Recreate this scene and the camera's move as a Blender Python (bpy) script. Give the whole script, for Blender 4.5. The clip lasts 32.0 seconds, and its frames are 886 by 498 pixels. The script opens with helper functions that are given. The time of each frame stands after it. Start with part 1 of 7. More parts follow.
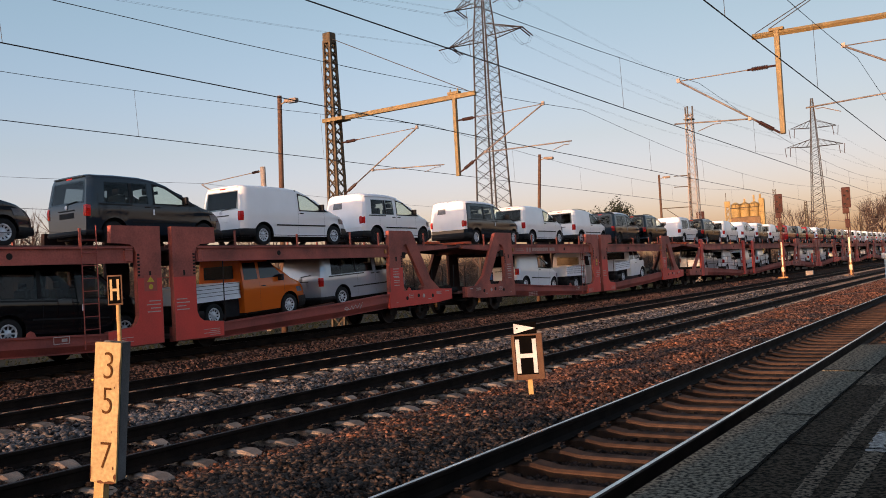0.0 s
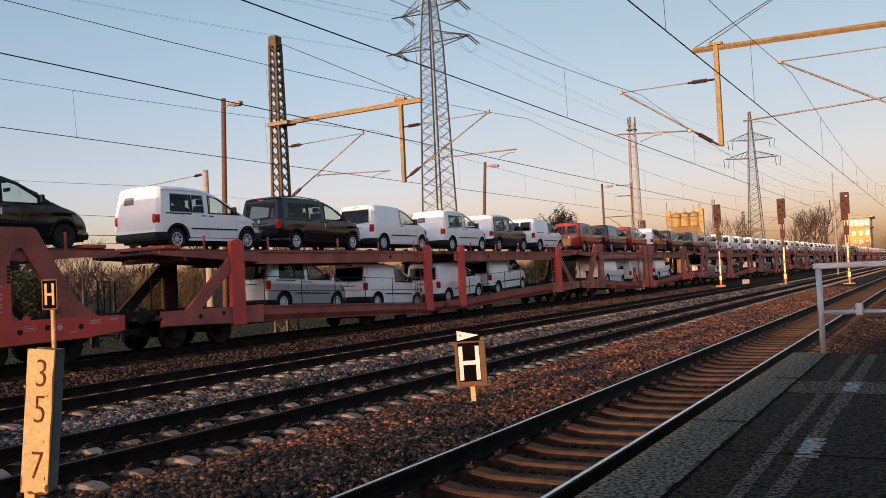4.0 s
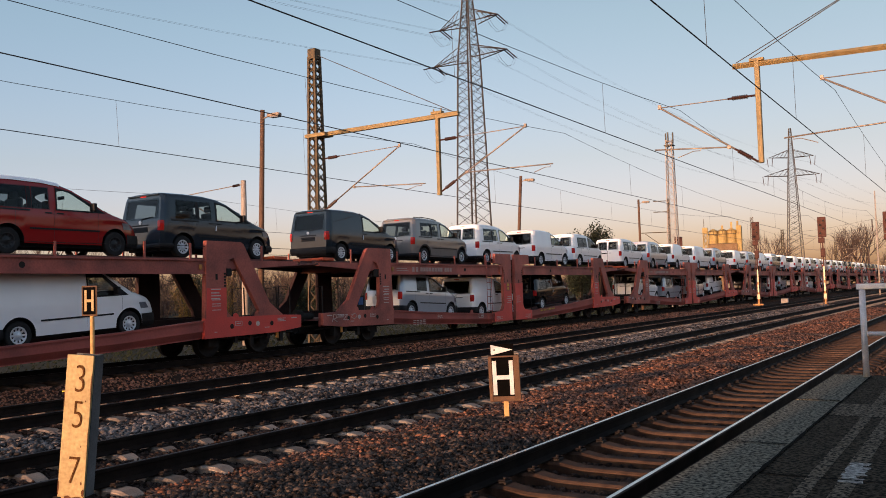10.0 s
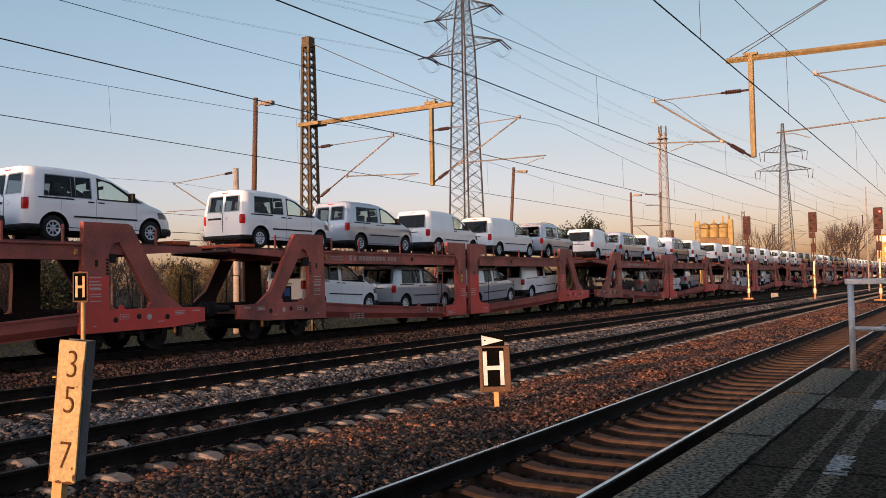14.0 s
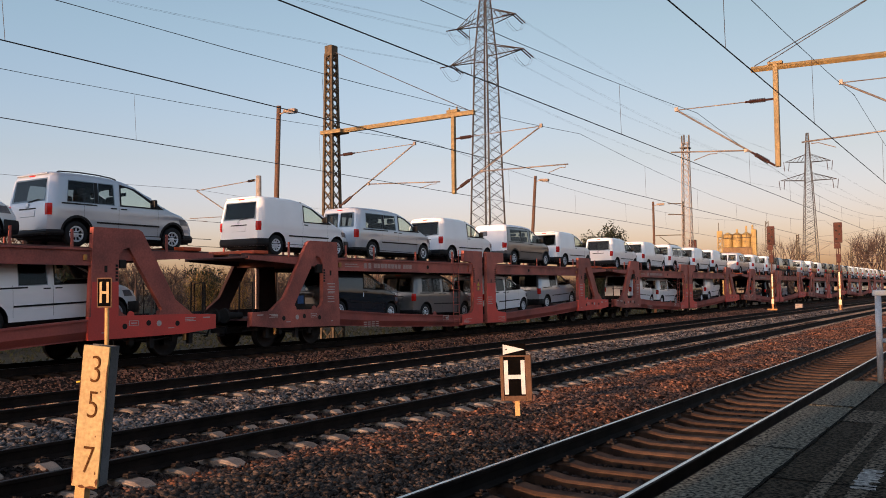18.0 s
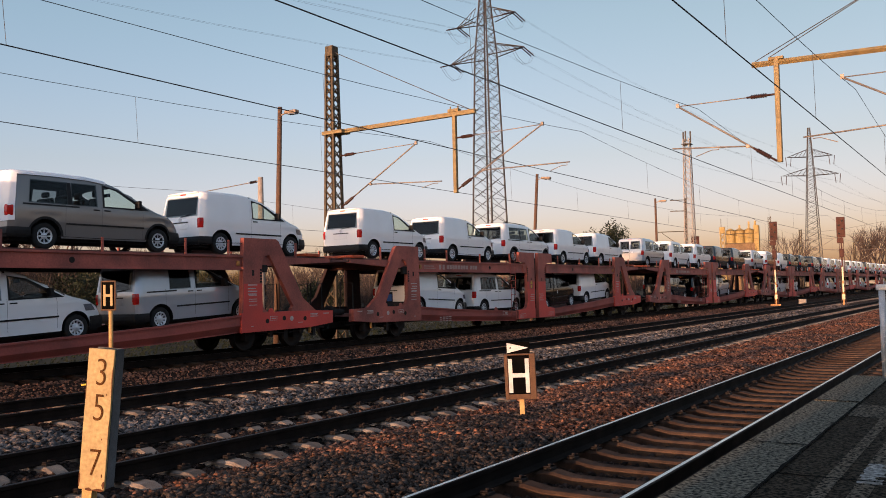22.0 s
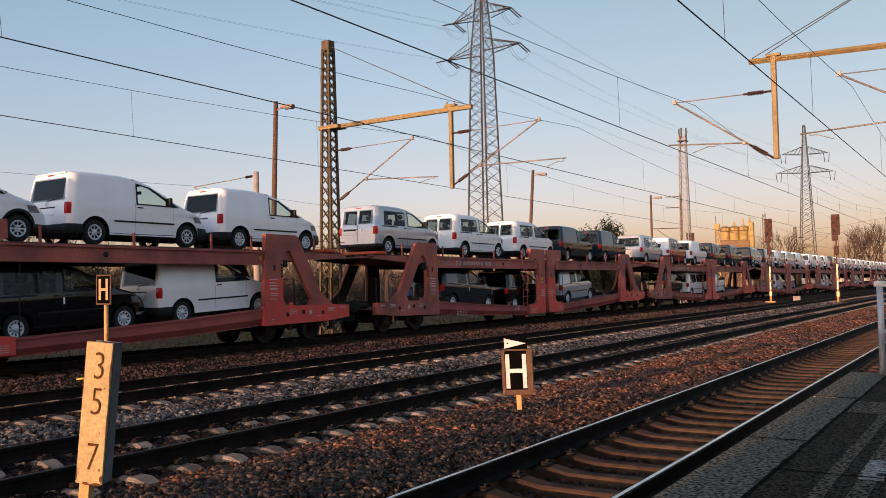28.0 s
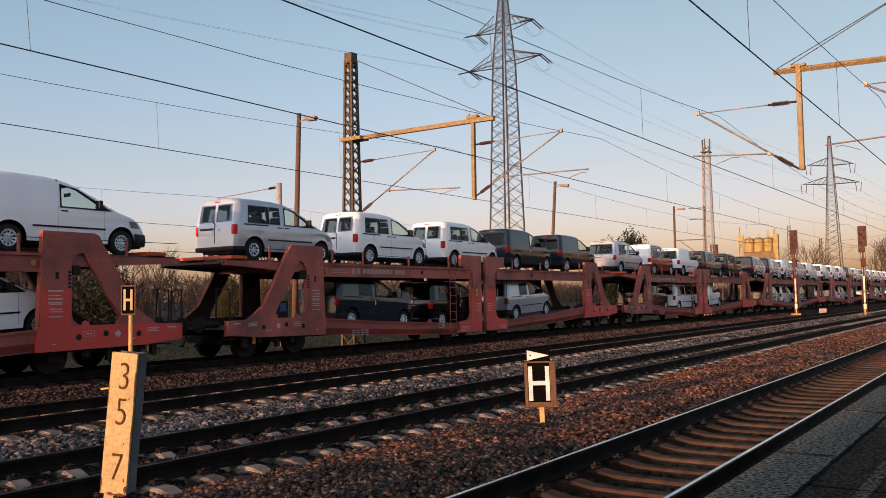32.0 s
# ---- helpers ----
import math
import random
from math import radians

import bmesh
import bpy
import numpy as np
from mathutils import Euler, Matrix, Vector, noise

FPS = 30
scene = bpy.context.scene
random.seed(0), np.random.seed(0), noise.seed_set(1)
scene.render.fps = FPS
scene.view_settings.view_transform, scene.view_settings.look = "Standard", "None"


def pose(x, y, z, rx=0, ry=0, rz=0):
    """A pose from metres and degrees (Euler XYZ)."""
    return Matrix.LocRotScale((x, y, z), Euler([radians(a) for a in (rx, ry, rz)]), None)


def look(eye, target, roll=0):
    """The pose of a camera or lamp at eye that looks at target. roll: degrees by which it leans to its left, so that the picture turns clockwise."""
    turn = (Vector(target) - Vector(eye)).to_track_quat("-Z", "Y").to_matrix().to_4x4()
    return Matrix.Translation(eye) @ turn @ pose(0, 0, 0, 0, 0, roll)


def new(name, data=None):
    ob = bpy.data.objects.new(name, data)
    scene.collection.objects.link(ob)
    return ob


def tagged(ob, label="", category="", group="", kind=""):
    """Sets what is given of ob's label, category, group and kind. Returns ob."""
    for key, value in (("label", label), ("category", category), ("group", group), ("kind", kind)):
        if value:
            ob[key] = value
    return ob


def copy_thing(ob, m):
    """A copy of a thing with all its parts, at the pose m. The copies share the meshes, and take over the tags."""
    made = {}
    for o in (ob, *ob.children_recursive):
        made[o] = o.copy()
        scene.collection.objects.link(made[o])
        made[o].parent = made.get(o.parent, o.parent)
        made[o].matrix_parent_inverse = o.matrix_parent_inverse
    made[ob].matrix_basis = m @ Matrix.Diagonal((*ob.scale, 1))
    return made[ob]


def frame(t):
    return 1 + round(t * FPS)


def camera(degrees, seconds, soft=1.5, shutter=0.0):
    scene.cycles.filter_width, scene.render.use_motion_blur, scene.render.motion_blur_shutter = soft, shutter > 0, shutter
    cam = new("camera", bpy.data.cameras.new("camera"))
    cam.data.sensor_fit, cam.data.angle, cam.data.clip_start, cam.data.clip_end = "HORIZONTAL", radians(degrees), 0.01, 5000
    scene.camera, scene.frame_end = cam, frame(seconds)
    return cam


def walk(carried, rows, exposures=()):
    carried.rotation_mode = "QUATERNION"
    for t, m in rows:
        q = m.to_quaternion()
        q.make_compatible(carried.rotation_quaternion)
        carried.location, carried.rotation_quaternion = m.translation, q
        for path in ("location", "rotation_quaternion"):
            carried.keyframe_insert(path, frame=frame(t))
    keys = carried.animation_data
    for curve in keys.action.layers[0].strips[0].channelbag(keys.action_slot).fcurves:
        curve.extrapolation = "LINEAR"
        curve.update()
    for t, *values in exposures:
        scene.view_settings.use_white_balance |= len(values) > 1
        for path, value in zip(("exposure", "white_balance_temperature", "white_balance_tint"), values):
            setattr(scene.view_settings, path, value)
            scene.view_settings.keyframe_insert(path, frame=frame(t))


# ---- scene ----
# camera: hand-held on a station platform; tracks run along +y, rail tops at z = 0
cam = camera(54.5, 32.0, soft=0.9)
TRACK1, TRACK2, TRACK3, TRACK4 = -3.337, -8.236, -12.84, -19.6
EXPOSURE = (1.36, 6500, 22)
PATH = [
    (0, 0.000, 0.000, 1.621, 91.713, 3.199, 33.816), (0.5, 0.009, -0.003, 1.624, 91.662, 3.332, 33.822),
    (1, -0.009, 0.003, 1.619, 91.841, 3.238, 34.240), (1.5, -0.006, 0.006, 1.628, 92.086, 3.008, 34.595),
    (2, -0.005, 0.010, 1.637, 91.886, 2.793, 34.331), (2.5, 0.000, 0.007, 1.632, 91.677, 2.568, 32.055),
    (3, 0.015, -0.011, 1.635, 91.772, 2.601, 30.938), (3.5, 0.016, -0.008, 1.633, 91.811, 2.577, 30.400),
    (4, 0.024, -0.009, 1.633, 91.930, 2.766, 30.150), (4.5, 0.024, -0.016, 1.636, 91.957, 2.863, 30.184),
    (6.5, 0.011, 0.001, 1.629, 91.619, 2.567, 30.293), (7, 0.015, 0.001, 1.630, 91.647, 2.490, 30.387),
    (7.5, 0.013, -0.001, 1.630, 91.784, 2.240, 30.361), (8, 0.013, -0.003, 1.631, 92.212, 1.953, 30.568),
    (8.5, 0.005, -0.006, 1.635, 92.526, 1.617, 30.783), (9, -0.007, -0.003, 1.635, 92.635, 1.609, 31.461),
    (9.5, -0.011, -0.002, 1.635, 92.795, 1.655, 32.053), (10, -0.006, 0.003, 1.635, 92.894, 1.736, 32.375),
    (10.5, -0.004, 0.002, 1.638, 93.059, 1.699, 32.470), (11, -0.007, -0.003, 1.633, 93.080, 1.579, 32.476),
    (11.5, -0.010, -0.005, 1.637, 93.285, 1.465, 32.460), (12, -0.004, -0.009, 1.636, 93.415, 1.424, 32.364),
    (12.5, -0.001, -0.019, 1.634, 93.305, 1.359, 32.331), (13, 0.000, -0.023, 1.635, 93.130, 1.258, 31.777),
    (13.5, -0.002, -0.015, 1.632, 92.955, 1.201, 31.865), (14, 0.007, -0.022, 1.632, 92.247, 1.065, 31.814),
    (14.5, 0.002, -0.014, 1.630, 91.682, 1.035, 31.728), (16.5, -0.007, -0.015, 1.632, 92.565, 0.520, 32.513),
    (17, -0.016, -0.011, 1.631, 92.938, 0.332, 32.836), (17.5, -0.022, -0.008, 1.630, 92.897, 0.466, 33.041),
    (18, -0.010, -0.014, 1.631, 92.819, 0.647, 33.190), (18.5, -0.005, -0.017, 1.628, 92.896, 0.770, 33.294),
    (19, -0.004, -0.020, 1.631, 92.847, 0.955, 33.216), (19.5, -0.007, -0.017, 1.632, 92.943, 1.162, 32.949),
    (20, -0.019, -0.014, 1.627, 92.840, 1.322, 32.872), (20.5, -0.009, -0.018, 1.631, 92.715, 1.410, 32.984),
    (21, -0.002, -0.023, 1.633, 92.851, 1.305, 33.039), (21.5, -0.013, -0.024, 1.635, 92.971, 1.116, 33.141),
    (22, -0.013, -0.022, 1.632, 92.768, 1.287, 33.382), (22.5, -0.037, -0.017, 1.630, 92.772, 1.478, 33.380),
    (23, -0.049, -0.013, 1.629, 92.902, 1.447, 33.379), (23.5, -0.061, -0.003, 1.626, 92.948, 1.402, 33.521),
    (24, -0.061, -0.007, 1.625, 92.976, 1.249, 33.848), (24.5, -0.057, -0.017, 1.629, 92.960, 1.045, 33.861),
    (25, -0.056, -0.020, 1.625, 92.872, 0.966, 33.734), (25.5, -0.051, -0.017, 1.626, 92.797, 1.034, 33.607),
    (26, -0.049, -0.023, 1.629, 92.813, 0.972, 33.504), (26.5, -0.055, -0.022, 1.629, 92.751, 0.936, 33.080),
    (28.5, -0.061, -0.017, 1.623, 92.342, 1.113, 33.055), (29, -0.060, -0.017, 1.625, 92.211, 1.117, 33.112),
    (29.5, -0.057, -0.028, 1.628, 92.287, 1.001, 33.303), (30, -0.049, -0.030, 1.630, 92.626, 0.979, 33.538),
    (30.5, -0.064, -0.025, 1.628, 92.843, 0.862, 33.684), (31, -0.076, -0.020, 1.626, 92.997, 0.750, 33.901),
    (31.5, -0.093, -0.004, 1.625, 93.332, 0.769, 34.231), (32, -0.084, -0.008, 1.627, 93.250, 0.898, 34.473),
]
TRAVEL = [(0, -0.00), (1, 10.48), (2, 20.46), (3, 30.35), (4, 40.15), (5, 49.47), (6, 58.72), (7, 67.77), (8, 76.57), (9, 85.23), (10, 93.61), (11, 101.73), (12, 109.58), (13, 117.20), (14, 124.63), (15, 132.04), (16, 139.28), (17, 146.20), (18, 152.74), (19, 158.93), (20, 164.80), (21, 170.39), (22, 175.77), (23, 180.98), (24, 185.99), (25, 190.65), (26, 194.87), (27, 198.71), (28, 202.19), (29, 205.18), (30, 207.42), (31, 208.99), (32, 209.81)]
walk(cam, [(t, pose(x, y, z, a, b, c)) for t, x, y, z, a, b, c in PATH], exposures=((0, *EXPOSURE), (32, *EXPOSURE)))

# ---- light: low evening sun from behind, clear sky ----
SUN_AZ, SUN_EL = 181.8, 4.0
world = bpy.data.worlds.new("sky")
scene.world = world
world.use_nodes = True
wn = world.node_tree.nodes
sky = wn.new("ShaderNodeTexSky")
sky.sky_type, sky.sun_disc = "NISHITA", False
sky.sun_elevation, sky.sun_rotation = radians(SUN_EL), radians(SUN_AZ)
sky.air_density, sky.dust_density, sky.ozone_density = 1.0, 1.6, 1.5
# evening haze: the sky turns peach towards the horizon, all round alike
wt = wn.new("ShaderNodeTexCoord")
ws = wn.new("ShaderNodeSeparateXYZ")
wr = wn.new("ShaderNodeValToRGB")
wr.color_ramp.elements[0].position, wr.color_ramp.elements[1].position = 0.0, 0.30
wr.color_ramp.elements[0].color, wr.color_ramp.elements[1].color = (0.985, 0.87, 1.72, 1), (0.97, 0.935, 0.905, 1)
wr.color_ramp.elements.new(0.06).color = (0.96, 0.845, 1.29, 1)
wr.color_ramp.elements.new(0.15).color = (0.93, 0.82, 0.94, 1)
wm = wn.new("ShaderNodeMix")
wm.data_type, wm.blend_type = "RGBA", "MULTIPLY"
wm.inputs["Factor"].default_value = 1.0
wl = world.node_tree.links
wl.new(wt.outputs["Generated"], ws.inputs[0])
wl.new(ws.outputs["Z"], wr.inputs["Fac"])
wl.new(sky.outputs[0], wm.inputs[6])
wl.new(wr.outputs["Color"], wm.inputs[7])
# across the sun's line the sky is clearer and bluer, opposite the sun duller and warmer
wa = wn.new("ShaderNodeValToRGB")
wa.color_ramp.elements[0].position, wa.color_ramp.elements[1].position = 0.0, 1.0
wa.color_ramp.elements[0].color, wa.color_ramp.elements[1].color = (1.36, 1.52, 1.66, 1), (0.90, 0.865, 0.81, 1)
for at, tint in ((0.54, (1.36, 1.52, 1.66)), (0.74, (1.07, 1.13, 1.15)), (0.915, (1.0, 1.0, 0.985))):
    wa.color_ramp.elements.new(at).color = (*tint, 1)
wb = wn.new("ShaderNodeMix")
wb.data_type, wb.blend_type = "RGBA", "MULTIPLY"
wb.inputs["Factor"].default_value = 1.0
wz = wn.new("ShaderNodeMath")
wz.operation = "MULTIPLY"
wy = wn.new("ShaderNodeMath")
wy.operation = "MULTIPLY_ADD"
wy.inputs[1].default_value = 0.7
wl.new(ws.outputs["Z"], wz.inputs[0])
wl.new(ws.outputs["Z"], wz.inputs[1])
wl.new(wz.outputs[0], wy.inputs[0])
wl.new(ws.outputs["Y"], wy.inputs[2])
wh = wn.new("ShaderNodeMath")
wh.operation = "MULTIPLY_ADD"
wh.inputs[1].default_value, wh.inputs[2].default_value = 0.5, 0.5
wl.new(wy.outputs[0], wh.inputs[0])
wl.new(wh.outputs[0], wa.inputs["Fac"])
wl.new(wm.outputs[2], wb.inputs[6])
wl.new(wa.outputs["Color"], wb.inputs[7])
wl.new(wb.outputs[2], wn["Background"].inputs["Color"])
wn["Background"].inputs["Strength"].default_value = 0.15
sun = new("sun", bpy.data.lights.new("sun", "SUN"))
sun.data.energy, sun.data.angle, sun.data.color = 2.3, radians(0.6), (1.0, 0.62, 0.36)
to_sun = Vector((math.sin(radians(SUN_AZ)) * math.cos(radians(SUN_EL)), math.cos(radians(SUN_AZ)) * math.cos(radians(SUN_EL)), math.sin(radians(SUN_EL))))
sun.matrix_world = look(to_sun * 100, (0, 0, 0))


# ---- materials ----
def mat(name, col, rough=0.6, metal=0.0, col2=None, scale=8.0, fine=90.0, bump=0.15, amount=0.5, spec=0.3, vary=0.0, dist=0.01, coords="Object", coat=0.0, ends=(0.35, 0.68)):
    """A surface with stains at one scale, grain at a finer one, and relief from the grain."""
    m = bpy.data.materials.new(name)
    m.use_nodes = True
    nt = m.node_tree
    b = nt.nodes["Principled BSDF"]
    b.inputs["Metallic"].default_value = metal
    b.inputs["Specular IOR Level"].default_value = spec
    b.inputs["Coat Weight"].default_value = coat
    tc = nt.nodes.new("ShaderNodeTexCoord")
    n1 = nt.nodes.new("ShaderNodeTexNoise")
    n1.inputs["Scale"].default_value, n1.inputs["Detail"].default_value = scale, 6
    n2 = nt.nodes.new("ShaderNodeTexNoise")
    n2.inputs["Scale"].default_value, n2.inputs["Detail"].default_value = fine, 4
    for n in (n1, n2):
        nt.links.new(tc.outputs[coords], n.inputs["Vector"])
    ramp = nt.nodes.new("ShaderNodeValToRGB")
    ramp.color_ramp.elements[0].position, ramp.color_ramp.elements[1].position = ends
    ramp.color_ramp.elements[0].color = (*col, 1)
    ramp.color_ramp.elements[1].color = (*(col2 or [c * 0.72 for c in col]), 1)
    nt.links.new(n1.outputs["Fac"], ramp.inputs["Fac"])
    mix = nt.nodes.new("ShaderNodeMix")
    mix.data_type, mix.blend_type = "RGBA", "OVERLAY"
    mix.inputs["Factor"].default_value = amount
    nt.links.new(ramp.outputs["Color"], mix.inputs[6])
    nt.links.new(n2.outputs["Fac"], mix.inputs[7])
    last = mix.outputs[2]
    if vary:
        info = nt.nodes.new("ShaderNodeObjectInfo")
        geo = nt.nodes.new("ShaderNodeNewGeometry")
        add = nt.nodes.new("ShaderNodeMath")
        add.operation = "ADD"
        nt.links.new(info.outputs["Random"], add.inputs[0])
        nt.links.new(geo.outputs["Random Per Island"], add.inputs[1])
        fract = nt.nodes.new("ShaderNodeMath")
        fract.operation = "FRACT"
        nt.links.new(add.outputs[0], fract.inputs[0])
        mr = nt.nodes.new("ShaderNodeMapRange")
        mr.inputs["To Min"].default_value, mr.inputs["To Max"].default_value = 1 - vary, 1 + vary
        nt.links.new(fract.outputs[0], mr.inputs["Value"])
        hsv = nt.nodes.new("ShaderNodeHueSaturation")
        nt.links.new(mr.outputs[0], hsv.inputs["Value"])
        nt.links.new(last, hsv.inputs["Color"])
        last = hsv.outputs["Color"]
    nt.links.new(last, b.inputs["Base Color"])
    rr = nt.nodes.new("ShaderNodeMapRange")
    rr.inputs["To Min"].default_value, rr.inputs["To Max"].default_value = max(0.03, rough - 0.12), min(1, rough + 0.12)
    nt.links.new(n1.outputs["Fac"], rr.inputs["Value"])
    nt.links.new(rr.outputs[0], b.inputs["Roughness"])
    if bump:
        bp = nt.nodes.new("ShaderNodeBump")
        bp.inputs["Strength"].default_value, bp.inputs["Distance"].default_value = bump, dist
        nt.links.new(n2.outputs["Fac"], bp.inputs["Height"])
        nt.links.new(bp.outputs["Normal"], b.inputs["Normal"])
    return m


def glow(name, col, strength):
    m = mat(name, col, 0.3, bump=0)
    b = m.node_tree.nodes["Principled BSDF"]
    b.inputs["Emission Color"].default_value, b.inputs["Emission Strength"].default_value = (*col, 1), strength
    return m


def clear_glass(name, tint):
    m = bpy.data.materials.new(name)
    m.use_nodes = True
    nt = m.node_tree
    nt.nodes.remove(nt.nodes["Principled BSDF"])
    tr = nt.nodes.new("ShaderNodeBsdfTransparent")
    tr.inputs["Color"].default_value = (*tint, 1)
    gl = nt.nodes.new("ShaderNodeBsdfGlossy")
    gl.inputs["Roughness"].default_value = 0.03
    lw = nt.nodes.new("ShaderNodeLayerWeight")
    pw = nt.nodes.new("ShaderNodeMath")
    pw.operation = "POWER"
    pw.inputs[1].default_value = 4.0
    fr = nt.nodes.new("ShaderNodeMath")
    fr.operation = "MULTIPLY_ADD"
    fr.inputs[1].default_value, fr.inputs[2].default_value = 0.6, 0.03
    nt.links.new(lw.outputs["Facing"], pw.inputs[0])
    nt.links.new(pw.outputs[0], fr.inputs[0])
    mx = nt.nodes.new("ShaderNodeMixShader")
    nt.links.new(fr.outputs[0], mx.inputs["Fac"])
    nt.links.new(tr.outputs[0], mx.inputs[1])
    nt.links.new(gl.outputs[0], mx.inputs[2])
    nt.links.new(mx.outputs[0], nt.nodes["Material Output"].inputs["Surface"])
    return m


